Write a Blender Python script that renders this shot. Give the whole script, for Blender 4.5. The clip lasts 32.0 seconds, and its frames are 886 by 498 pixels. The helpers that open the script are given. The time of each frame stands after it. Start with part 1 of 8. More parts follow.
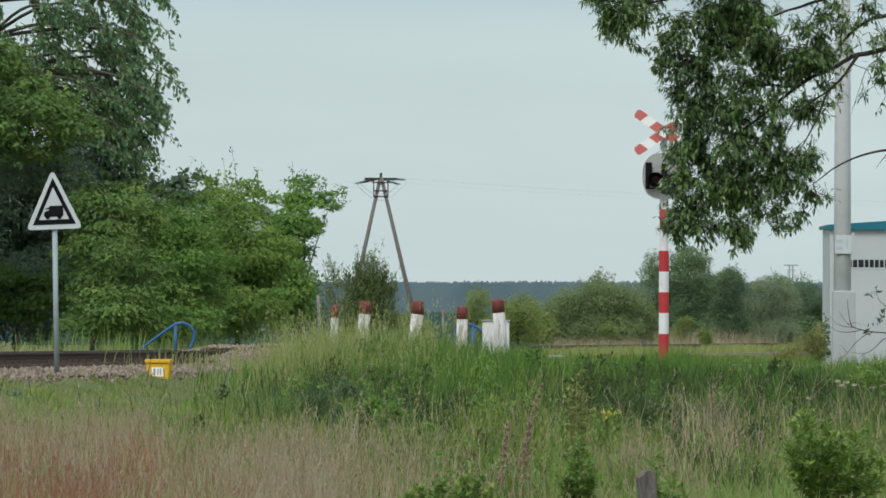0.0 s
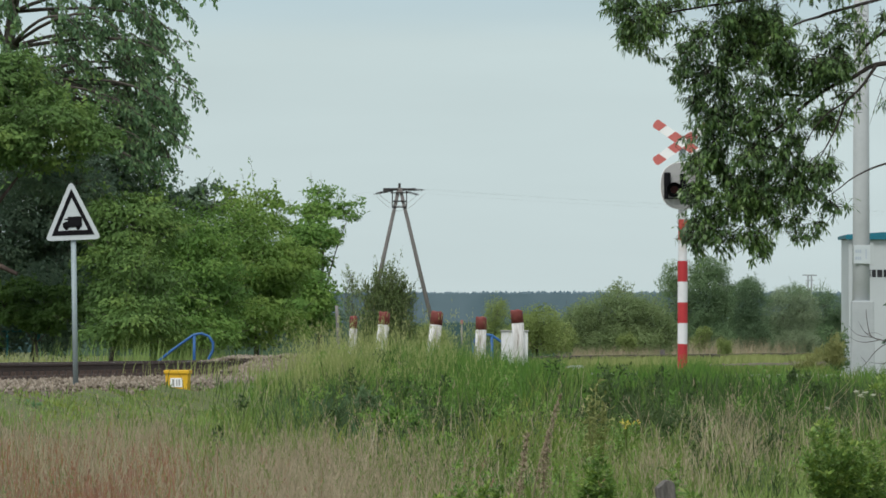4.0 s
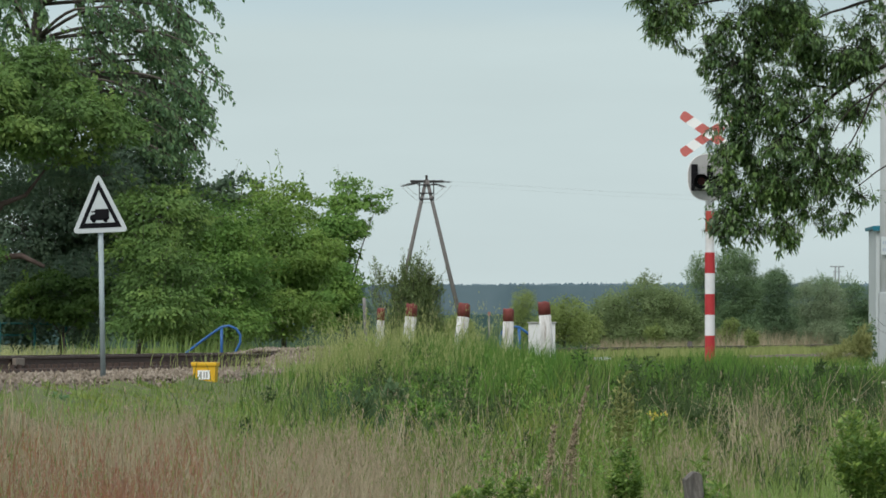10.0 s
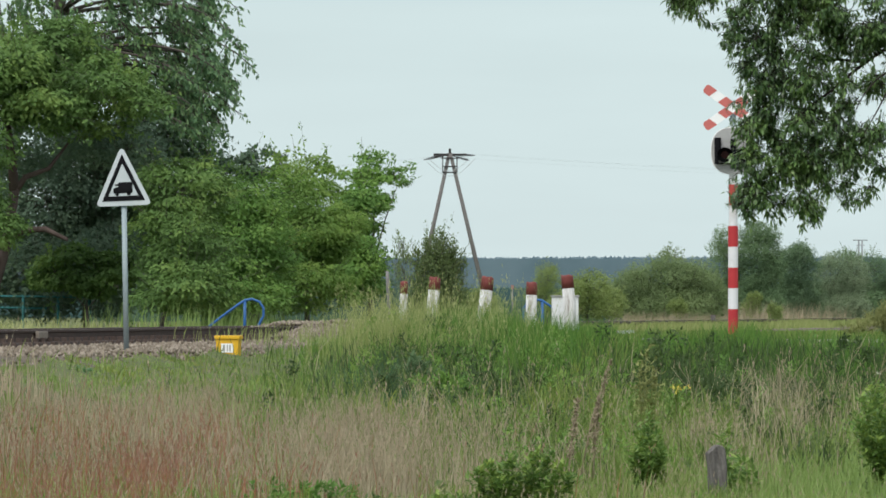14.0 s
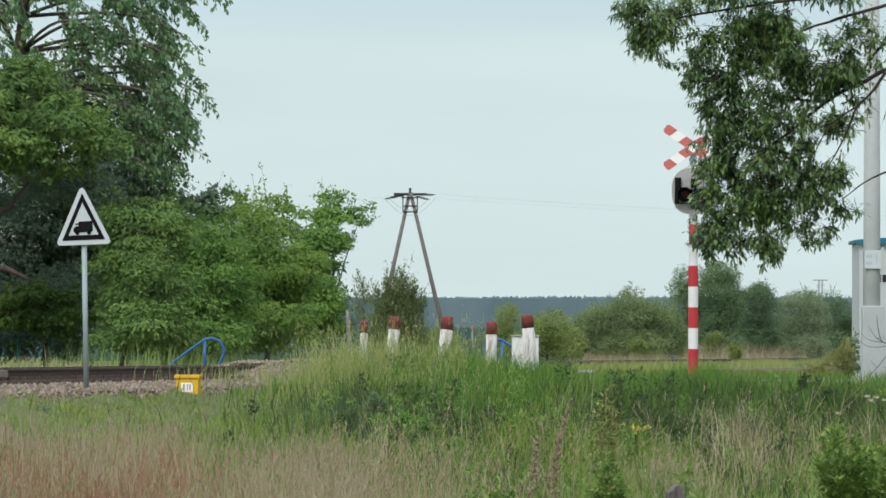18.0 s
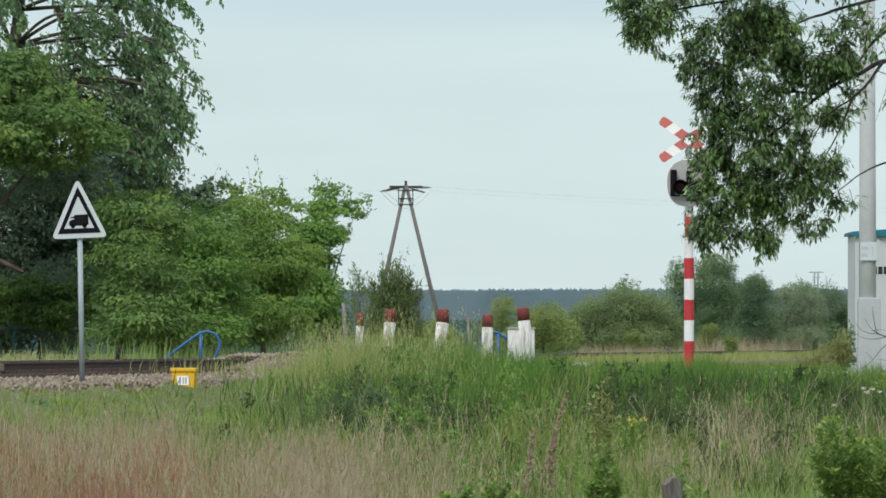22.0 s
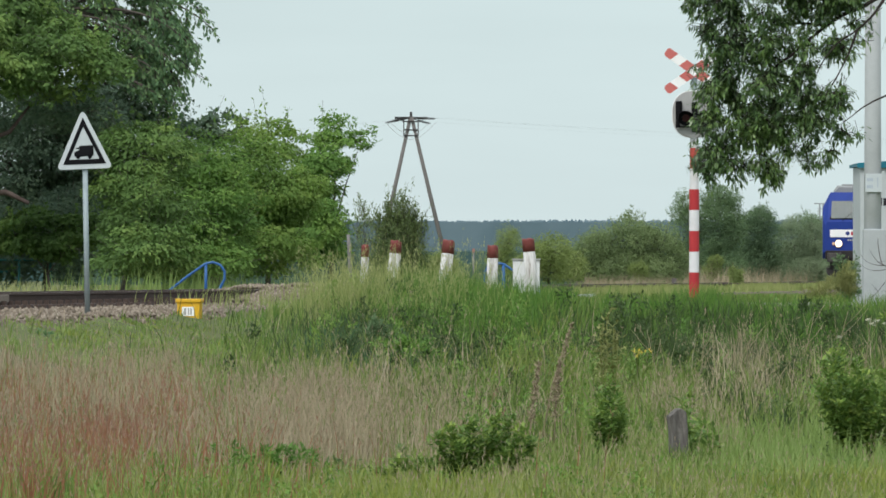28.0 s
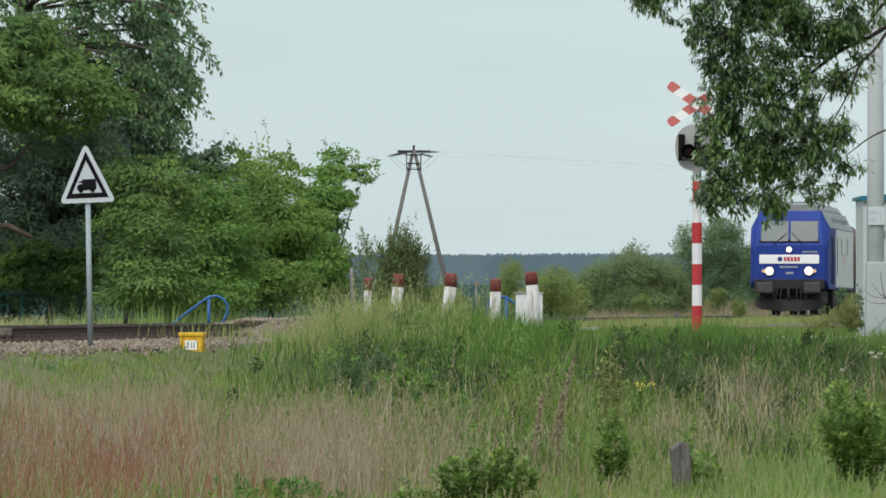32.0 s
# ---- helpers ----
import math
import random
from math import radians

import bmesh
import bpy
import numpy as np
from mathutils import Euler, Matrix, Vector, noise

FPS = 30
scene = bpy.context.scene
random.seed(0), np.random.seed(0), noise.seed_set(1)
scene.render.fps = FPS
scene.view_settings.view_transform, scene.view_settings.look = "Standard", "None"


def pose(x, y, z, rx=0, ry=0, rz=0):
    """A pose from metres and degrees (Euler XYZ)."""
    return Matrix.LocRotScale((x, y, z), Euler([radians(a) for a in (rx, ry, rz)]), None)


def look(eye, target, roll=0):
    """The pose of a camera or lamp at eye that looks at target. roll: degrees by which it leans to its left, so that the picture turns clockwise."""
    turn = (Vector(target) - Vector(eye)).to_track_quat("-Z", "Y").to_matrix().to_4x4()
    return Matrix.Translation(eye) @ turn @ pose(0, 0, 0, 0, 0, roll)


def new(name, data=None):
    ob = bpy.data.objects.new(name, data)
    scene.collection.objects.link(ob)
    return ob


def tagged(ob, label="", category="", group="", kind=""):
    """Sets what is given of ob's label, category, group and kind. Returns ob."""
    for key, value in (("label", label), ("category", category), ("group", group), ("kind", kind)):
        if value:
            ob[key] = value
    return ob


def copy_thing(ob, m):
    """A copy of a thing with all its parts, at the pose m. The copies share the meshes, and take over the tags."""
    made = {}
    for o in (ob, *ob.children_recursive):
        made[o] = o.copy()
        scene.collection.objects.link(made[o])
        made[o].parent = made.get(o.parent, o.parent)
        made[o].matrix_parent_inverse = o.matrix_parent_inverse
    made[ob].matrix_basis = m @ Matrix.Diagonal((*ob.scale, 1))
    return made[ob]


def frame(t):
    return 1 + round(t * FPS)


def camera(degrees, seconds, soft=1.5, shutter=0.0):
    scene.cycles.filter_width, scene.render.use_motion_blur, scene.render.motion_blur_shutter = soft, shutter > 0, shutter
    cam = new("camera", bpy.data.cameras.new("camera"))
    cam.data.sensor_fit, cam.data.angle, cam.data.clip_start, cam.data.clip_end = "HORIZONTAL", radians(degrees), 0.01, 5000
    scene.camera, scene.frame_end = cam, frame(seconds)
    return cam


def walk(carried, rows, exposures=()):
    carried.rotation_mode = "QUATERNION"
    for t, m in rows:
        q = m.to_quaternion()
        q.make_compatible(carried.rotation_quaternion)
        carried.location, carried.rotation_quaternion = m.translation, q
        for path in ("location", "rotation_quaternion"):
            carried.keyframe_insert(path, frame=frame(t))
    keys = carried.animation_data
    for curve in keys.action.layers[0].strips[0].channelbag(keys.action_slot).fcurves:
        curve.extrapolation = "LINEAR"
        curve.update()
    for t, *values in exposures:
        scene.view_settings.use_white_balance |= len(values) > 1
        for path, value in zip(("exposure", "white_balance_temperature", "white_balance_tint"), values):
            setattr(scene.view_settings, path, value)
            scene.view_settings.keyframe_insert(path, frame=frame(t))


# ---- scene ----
# The railway crossing: x to the right, y away from the camera, z up from the top of the rails.
LENS = 7.178
cam = camera(LENS, 32.0, soft=1.65)
EYE = (0.0, 0.0, 0.26)
# seconds, yaw, pitch, roll in degrees: a long lens on a stand, turned by hand
TURNS = [
    (0, -0.2701, 0.7053, -0.152),
    (0.5, -0.2522, 0.7128, 0.005),
    (1, -0.1716, 0.7052, 0.023),
    (1.5, -0.1587, 0.7179, 0.086),
    (2, -0.1478, 0.7213, 0.070),
    (2.5, -0.1079, 0.7484, -0.017),
    (3, -0.1246, 0.7943, 0.137),
    (3.5, -0.1479, 0.7971, -0.003),
    (5.5, -0.0947, 0.7345, -0.154),
    (6, -0.0806, 0.7270, -0.178),
    (6.5, -0.0528, 0.7160, -0.242),
    (7, -0.0034, 0.7269, -0.177),
    (7.5, 0.0239, 0.7622, -0.186),
    (8, 0.0231, 0.7927, -0.082),
    (8.5, 0.0317, 0.7785, -0.084),
    (9, 0.0647, 0.7267, -0.009),
    (9.5, 0.0790, 0.7341, -0.183),
    (10, 0.1037, 0.7238, -0.009),
    (10.5, 0.1439, 0.7013, -0.063),
    (11, 0.1971, 0.6750, -0.080),
    (11.5, 0.2637, 0.6169, 0.024),
    (12, 0.3498, 0.5100, 0.026),
    (12.5, 0.4262, 0.4254, 0.072),
    (13, 0.3719, 0.3442, 0.075),
    (13.5, 0.3509, 0.4233, 0.037),
    (14, 0.2921, 0.5074, -0.044),
    (14.5, 0.2567, 0.5487, 0.049),
    (16.5, 0.1869, 0.6821, -0.099),
    (17, 0.1061, 0.6809, -0.099),
    (17.5, 0.0674, 0.7193, -0.170),
    (18, -0.0317, 0.8283, -0.109),
    (18.5, -0.0532, 0.8745, -0.186),
    (19, -0.0699, 0.8628, -0.073),
    (19.5, -0.1019, 0.8715, -0.108),
    (20, -0.1094, 0.8539, -0.174),
    (20.5, -0.0751, 0.8277, -0.078),
    (21, -0.0391, 0.7739, -0.021),
    (21.5, -0.0529, 0.7683, 0.001),
    (22, -0.0648, 0.7689, -0.011),
    (22.5, -0.0447, 0.7763, -0.018),
    (23, -0.0213, 0.7585, 0.082),
    (23.5, -0.0196, 0.7549, -0.002),
    (24, -0.0186, 0.7200, -0.008),
    (24.5, -0.0097, 0.6848, -0.173),
    (25, -0.0459, 0.6495, 0.003),
    (25.5, -0.1039, 0.6351, -0.010),
    (27.5, -0.0890, 0.3079, -0.053),
    (28, -0.0234, 0.2104, -0.053),
    (28.5, 0.0379, 0.1762, -0.134),
    (29, 0.0793, 0.2917, -0.199),
    (29.5, -0.0351, 0.2785, -0.270),
    (30, -0.0943, 0.4228, -0.113),
    (30.5, -0.1203, 0.4718, -0.101),
    (31, -0.1226, 0.5104, -0.049),
    (31.5, -0.0938, 0.5219, -0.048),
    (32, 0.0000, 0.4813, -0.000),
]
walk(cam, [(t, pose(*EYE, 90 + pitch, roll, yaw)) for t, yaw, pitch, roll in TURNS],
     exposures=[(0.0, -0.03), (3.5, -0.03), (10.0, -0.02), (11.0, 0.0), (12.0, 0.03), (13.0, 0.18), (19.0, 0.2), (25.0, 0.19), (28.0, 0.17), (29.5, 0.1), (32.0, 0.09)])

# ---------------------------------------------------------------- light
SUN_EL, SUN_AZ = radians(48.5), radians(203)
world = bpy.data.worlds.new("overcast")
scene.world = world
world.use_nodes = True
wn, wl = world.node_tree.nodes, world.node_tree.links
wn.clear()
w_out, w_bg = wn.new("ShaderNodeOutputWorld"), wn.new("ShaderNodeBackground")
w_sky = wn.new("ShaderNodeTexSky")
w_sky.sky_type, w_sky.sun_disc = "NISHITA", False
w_sky.sun_elevation, w_sky.sun_rotation = SUN_EL, SUN_AZ
w_sky.air_density, w_sky.dust_density = 1.0, 3.0
w_dim = wn.new("ShaderNodeMix")
w_dim.data_type, w_dim.blend_type = "RGBA", "MULTIPLY"
w_dim.inputs[0].default_value = 1.0
w_dim.inputs[7].default_value = (0.1, 0.1, 0.1, 1)
wl.new(w_sky.outputs[0], w_dim.inputs[6])
w_geo, w_sep = wn.new("ShaderNodeTexCoord"), wn.new("ShaderNodeSeparateXYZ")
wl.new(w_geo.outputs["Generated"], w_sep.inputs[0])
w_ramp = wn.new("ShaderNodeValToRGB")
els = w_ramp.color_ramp.elements
els[0].position, els[0].color = 0.0, (0.64, 0.755, 0.765, 1)
els[1].position, els[1].color = 1.0, (1.0, 1.05, 1.1, 1)
for p_, c_ in ((0.02, (0.60, 0.715, 0.725, 1)), (0.0435, (0.59, 0.71, 0.722, 1)), (0.049, (0.51, 0.66, 0.72, 1)), (0.08, (0.56, 0.69, 0.74, 1)), (0.2, (0.70, 0.78, 0.82, 1))):
    e_ = els.new(p_)
    e_.color = c_
wl.new(w_sep.outputs[2], w_ramp.inputs[0])
w_map, w_noise = wn.new("ShaderNodeMapping"), wn.new("ShaderNodeTexNoise")
w_map.inputs["Scale"].default_value = (9, 9, 60)
w_noise.inputs["Scale"].default_value, w_noise.inputs["Detail"].default_value = 1.0, 4
wl.new(w_geo.outputs["Generated"], w_map.inputs[0])
wl.new(w_map.outputs[0], w_noise.inputs[0])
w_cl = wn.new("ShaderNodeMapRange")
w_cl.inputs[1].default_value, w_cl.inputs[2].default_value = 0.3, 0.7
w_cl.inputs[3].default_value, w_cl.inputs[4].default_value = 0.95, 1.05
wl.new(w_noise.outputs[0], w_cl.inputs[0])
w_mul = wn.new("ShaderNodeMix")
w_mul.data_type, w_mul.blend_type = "RGBA", "MULTIPLY"
w_mul.inputs[0].default_value = 1.0
wl.new(w_ramp.outputs[0], w_mul.inputs[6])
wl.new(w_cl.outputs[0], w_mul.inputs[7])
w_mix = wn.new("ShaderNodeMix")
w_mix.data_type = "RGBA"
w_mix.inputs[0].default_value = 0.92
wl.new(w_dim.outputs[2], w_mix.inputs[6])
wl.new(w_mul.outputs[2], w_mix.inputs[7])
wl.new(w_mix.outputs[2], w_bg.inputs[0])
wl.new(w_bg.outputs[0], w_out.inputs[0])

sun = new("sun", bpy.data.lights.new("sun", "SUN"))
sun.data.energy, sun.data.angle, sun.data.color = 2.0, radians(22), (1.0, 0.97, 0.92)
sun.matrix_world = look((-26, -62, 76), (0, 0, 0))

# ---------------------------------------------------------------- materials


def mat(name, colours, rough=0.8, metal=0.0, scale=6.0, bump=0.0, island=0.0, glow=0.0, thin=0.0, fine=0.0, objects=0.0, stretch=(1, 1, 1), spec=0.3):
    """A noise material: colours run along a ramp; island and objects mix in a random step per piece; thin lets light through leaves."""
    m = bpy.data.materials.new(name)
    m.use_nodes = True
    n, l = m.node_tree.nodes, m.node_tree.links
    bsdf = n["Principled BSDF"]
    bsdf.inputs["Roughness"].default_value, bsdf.inputs["Metallic"].default_value = rough, metal
    bsdf.inputs["Specular IOR Level"].default_value = spec
    ramp = n.new("ShaderNodeValToRGB")
    el = ramp.color_ramp.elements
    while len(el) < len(colours):
        el.new(0.5)
    for i, c in enumerate(colours):
        el[i].position = i / max(1, len(colours) - 1) if len(colours) > 1 else 0
        el[i].color = (*c, 1)
    tex, nz = n.new("ShaderNodeTexCoord"), n.new("ShaderNodeTexNoise")
    mp = n.new("ShaderNodeMapping")
    mp.inputs["Scale"].default_value = stretch
    l.new(tex.outputs["Object"], mp.inputs[0])
    l.new(mp.outputs[0], nz.inputs["Vector"])
    nz.inputs["Scale"].default_value, nz.inputs["Detail"].default_value, nz.inputs["Roughness"].default_value = scale, 5, 0.65
    wide = n.new("ShaderNodeMapRange")
    wide.inputs[1].default_value, wide.inputs[2].default_value = 0.28, 0.72
    l.new(nz.outputs[0], wide.inputs[0])
    value = wide.outputs[0]
    for amount, kind, slot in ((island, "ShaderNodeNewGeometry", "Random Per Island"), (objects, "ShaderNodeObjectInfo", "Random")):
        if amount:
            g, mx = n.new(kind), n.new("ShaderNodeMix")
            mx.inputs[0].default_value = amount
            l.new(value, mx.inputs[2])
            l.new(g.outputs[slot], mx.inputs[3])
            value = mx.outputs[0]
    if fine:
        nf, mx = n.new("ShaderNodeTexNoise"), n.new("ShaderNodeMix")
        nf.inputs["Scale"].default_value, nf.inputs["Detail"].default_value = scale * 14, 3
        mx.inputs[0].default_value = fine
        l.new(mp.outputs[0], nf.inputs["Vector"])
        l.new(value, mx.inputs[2])
        l.new(nf.outputs[0], mx.inputs[3])
        value = mx.outputs[0]
    l.new(value, ramp.inputs[0])
    l.new(ramp.outputs[0], bsdf.inputs["Base Color"])
    if bump:
        b, nb = n.new("ShaderNodeBump"), n.new("ShaderNodeTexNoise")
        nb.inputs["Scale"].default_value, nb.inputs["Detail"].default_value = scale * 5, 4
        l.new(tex.outputs["Object"], nb.inputs["Vector"])
        b.inputs["Strength"].default_value, b.inputs["Distance"].default_value = bump, 0.02
        l.new(nb.outputs[0], b.inputs["Height"])
        l.new(b.outputs[0], bsdf.inputs["Normal"])
    if glow:
        l.new(ramp.outputs[0], bsdf.inputs["Emission Color"])
        bsdf.inputs["Emission Strength"].default_value = glow
    if thin:
        tr, ms = n.new("ShaderNodeBsdfTranslucent"), n.new("ShaderNodeMixShader")
        ms.inputs[0].default_value = thin
        l.new(ramp.outputs[0], tr.inputs[0])
        l.new(bsdf.outputs[0], ms.inputs[1])
        l.new(tr.outputs[0], ms.inputs[2])
        l.new(ms.outputs[0], n["Material Output"].inputs[0])
    return m


M_GROUND = mat("meadow soil", [(0.05, 0.06, 0.02), (0.09, 0.11, 0.035), (0.13, 0.13, 0.05)], 0.95, scale=0.8, bump=0.6, fine=0.4)
M_ROAD = mat("worn stony asphalt", [(0.20, 0.195, 0.18), (0.31, 0.30, 0.28)], 0.9, scale=1.2, bump=0.3, fine=0.4)
M_BALLAST = mat("ballast bed", [(0.09, 0.074, 0.056), (0.18, 0.15, 0.115)], 0.95, scale=5, bump=0.8, fine=0.5)
M_STONE = mat("ballast stone", [(0.11, 0.088, 0.066), (0.20, 0.165, 0.125), (0.33, 0.285, 0.23)], 0.9, scale=3, island=0.8)
M_RAIL = mat("rusty rail", [(0.035, 0.022, 0.018), (0.075, 0.045, 0.035)], 0.75, 0.3, scale=5, fine=0.4)
M_RAILTOP = mat("worn rail head", [(0.25, 0.23, 0.21), (0.35, 0.33, 0.31)], 0.45, 0.8, scale=4)
M_SLEEPER = mat("weathered concrete sleeper", [(0.045, 0.031, 0.027), (0.105, 0.078, 0.066)], 0.9, scale=4, objects=0.4, fine=0.3)
M_BARK = mat("grey bark", [(0.05, 0.042, 0.036), (0.13, 0.115, 0.10)], 0.95, scale=6, bump=0.8, stretch=(1, 1, 0.2))
M_DEADTWIG = mat("dead dark twig", [(0.055, 0.046, 0.044), (0.115, 0.10, 0.095)], 0.9, scale=8)
M_TRUNK = mat("brown shaded bark", [(0.06, 0.043, 0.037), (0.12, 0.09, 0.08)], 0.95, scale=6, bump=0.8, stretch=(1, 1, 0.2))
M_TWIG = mat("dark twig bark", [(0.022, 0.018, 0.016), (0.06, 0.05, 0.045)], 0.9, scale=8)
M_LEAF_TREE = mat("dark blue-green leaves of the tall tree", [(0.075, 0.155, 0.085), (0.150, 0.270, 0.125), (0.285, 0.430, 0.180)], 0.55, island=0.6, scale=0.9, thin=0.48)
# dark bluish tint imitates leaves in the shade under trees
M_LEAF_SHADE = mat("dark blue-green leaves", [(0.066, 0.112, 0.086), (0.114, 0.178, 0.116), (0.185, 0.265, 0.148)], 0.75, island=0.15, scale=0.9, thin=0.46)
M_LEAF_BUSH = mat("fresh shrub leaves", [(0.062, 0.138, 0.036), (0.142, 0.272, 0.060), (0.285, 0.430, 0.098)], 0.7, island=0.12, scale=0.9, thin=0.38)
M_LEAF_OLIVE = mat("olive green leaves", [(0.056, 0.098, 0.036), (0.126, 0.183, 0.064), (0.239, 0.295, 0.105)], 0.55, island=0.5, scale=0.9, thin=0.25)
M_LEAF_DEEP = mat("deep green leaves", [(0.052, 0.108, 0.034), (0.118, 0.212, 0.056), (0.245, 0.352, 0.088)], 0.7, island=0.12, scale=0.9, thin=0.36)
M_LEAF_LIME = mat("yellow-green leaves", [(0.078, 0.156, 0.038), (0.176, 0.298, 0.064), (0.320, 0.440, 0.105)], 0.7, island=0.12, scale=0.9, thin=0.4)
M_LEAF_FAR = mat("grey-green willow leaves", [(0.150, 0.212, 0.098), (0.218, 0.294, 0.128), (0.293, 0.374, 0.168)], 0.7, island=0.1, scale=0.35, thin=0.48)
M_LEAF_NEAR = mat("glossy narrow leaves", [(0.030, 0.060, 0.036), (0.072, 0.140, 0.054), (0.160, 0.275, 0.078), (0.330, 0.460, 0.140)], 0.36, island=0.4, scale=2.2, thin=0.4, spec=0.7)
M_LEAF_DUSK = mat("dark bush leaves", [(0.086, 0.148, 0.076), (0.145, 0.230, 0.108), (0.230, 0.325, 0.150)], 0.7, island=0.1, scale=0.45, thin=0.4)
M_LEAF_YELLOW = mat("yellowish bush leaves", [(0.165, 0.225, 0.072), (0.240, 0.312, 0.100), (0.320, 0.385, 0.142)], 0.7, island=0.12, scale=0.6, thin=0.48)
M_LEAF_WILLOW = mat("pale silvery willow leaves", [(0.165, 0.230, 0.135), (0.235, 0.305, 0.180), (0.310, 0.375, 0.235)], 0.7, island=0.1, scale=0.4, thin=0.45)
M_LEAF_DARK = mat("dark alder leaves", [(0.080, 0.140, 0.078), (0.130, 0.208, 0.105), (0.200, 0.290, 0.142)], 0.7, island=0.1, scale=0.45, thin=0.4)
M_LEAF_DRYISH = mat("yellow-green weed leaves", [(0.17, 0.20, 0.07), (0.26, 0.28, 0.105), (0.36, 0.36, 0.16)], 0.8, island=0.4, scale=1.5, thin=0.3)
M_LEAF_TIPS = mat("green leaves with yellowish young tips", [(0.060, 0.125, 0.034), (0.165, 0.280, 0.064), (0.42, 0.50, 0.12)], 0.5, island=0.5, scale=4, thin=0.4)
M_FLOWER = mat("yellow petals", [(0.55, 0.42, 0.06), (0.68, 0.55, 0.10)], 0.6, island=0.5)
M_LEAF_HERB = mat("bright herb leaves", [(0.070, 0.150, 0.030), (0.150, 0.275, 0.052), (0.27, 0.40, 0.09)], 0.5, island=0.5, scale=2, thin=0.32)
M_GRASS = mat("green grass", [(0.074, 0.132, 0.028), (0.152, 0.226, 0.052), (0.275, 0.325, 0.105)], 0.6, island=0.4, scale=0.8, thin=0.3)
M_GRASS_DARK = mat("deep green reed grass", [(0.036, 0.100, 0.014), (0.088, 0.196, 0.030), (0.176, 0.300, 0.060)], 0.6, island=0.4, scale=1.0, thin=0.32)
M_LIME = mat("young yellow-green grass", [(0.13, 0.178, 0.03), (0.225, 0.28, 0.055), (0.34, 0.37, 0.10)], 0.6, island=0.4, scale=0.9, thin=0.3)
M_BLUEGRASS = mat("blue-green rush", [(0.026, 0.068, 0.038), (0.052, 0.115, 0.056), (0.105, 0.185, 0.090)], 0.6, island=0.35, scale=1.0, thin=0.25)
# dark green stands in for shade in the hollow and between clumps
M_HOLLOW_SHADE = mat("grass with hollow shade in its colour", [(0.025, 0.05, 0.016), (0.052, 0.09, 0.028), (0.10, 0.14, 0.045)], 0.6, island=0.4, scale=0.9, thin=0.25)
M_STRAW = mat("bleached straw", [(0.189, 0.159, 0.095), (0.310, 0.267, 0.172), (0.464, 0.417, 0.301)], 0.8, island=0.6, scale=1, thin=0.15)
M_PALE = mat("pale green seeding grass", [(0.165, 0.215, 0.065), (0.255, 0.305, 0.100), (0.36, 0.375, 0.17)], 0.8, island=0.6, scale=1, thin=0.28)
M_DRY = mat("dry straw grass", [(0.21, 0.172, 0.108), (0.33, 0.278, 0.178), (0.48, 0.425, 0.300)], 0.8, island=0.5, scale=0.6, thin=0.2)
M_REDGRASS = mat("reddish sorrel grass", [(0.205, 0.080, 0.042), (0.285, 0.132, 0.075), (0.325, 0.215, 0.135)], 0.8, island=0.3, scale=0.8, thin=0.2)
M_SEED = mat("pale seed heads", [(0.30, 0.24, 0.16), (0.42, 0.35, 0.25)], 0.9, island=0.6, thin=0.2)
M_SORREL = mat("rusty sorrel seeds", [(0.225, 0.100, 0.065), (0.300, 0.165, 0.118), (0.345, 0.255, 0.20)], 0.9, island=0.4, scale=1, thin=0.2)
M_DOCK = mat("brown dock seeds", [(0.23, 0.18, 0.12), (0.38, 0.315, 0.225)], 0.9, island=0.7)
M_UMBEL = mat("white umbels", [(0.48, 0.49, 0.38), (0.66, 0.66, 0.55)], 0.8, island=0.6)
M_WHITE = mat("chalky white paint", [(0.50, 0.48, 0.44), (0.64, 0.65, 0.66), (0.70, 0.71, 0.72)], 0.7, scale=3, fine=0.25)
M_PEEL = mat("peeling whitewash", [(0.09, 0.07, 0.055), (0.24, 0.215, 0.19), (0.52, 0.515, 0.50), (0.62, 0.62, 0.61), (0.64, 0.64, 0.645), (0.64, 0.64, 0.65)], 0.85, scale=10, bump=0.5, fine=0.12, stretch=(1, 1, 0.14))
M_REDOLD = mat("faded brown-red paint", [(0.115, 0.030, 0.028), (0.190, 0.050, 0.045), (0.265, 0.092, 0.080)], 0.7, scale=6, fine=0.3)
M_RED = mat("signal red paint", [(0.36, 0.026, 0.034), (0.45, 0.042, 0.045)], 0.5, scale=3, fine=0.2)
M_REDORANGE = mat("faded orange-red paint", [(0.38, 0.06, 0.05), (0.46, 0.09, 0.065)], 0.6, scale=4, fine=0.3)
M_REDPALE = mat("sun-bleached red film", [(0.50, 0.125, 0.115), (0.57, 0.17, 0.15)], 0.5, scale=4)
M_SIGNWHITE = mat("white sign film", [(0.82, 0.83, 0.83), (0.88, 0.89, 0.89)], 0.45, scale=2)
M_FADED = mat("faint pink print", [(0.50, 0.40, 0.39), (0.55, 0.46, 0.45)], 0.4, scale=2)
M_BLACK = mat("matt black paint", [(0.006, 0.006, 0.008), (0.012, 0.012, 0.014)], 0.8, scale=5, spec=0.1)
M_GALV = mat("galvanised steel", [(0.25, 0.31, 0.33), (0.34, 0.40, 0.42)], 0.6, 0.2, scale=6, fine=0.3)
M_SLEEVE = mat("limewashed concrete", [(0.34, 0.37, 0.385), (0.395, 0.425, 0.44), (0.455, 0.485, 0.50)], 0.9, scale=2.5, bump=0.2, fine=0.35)
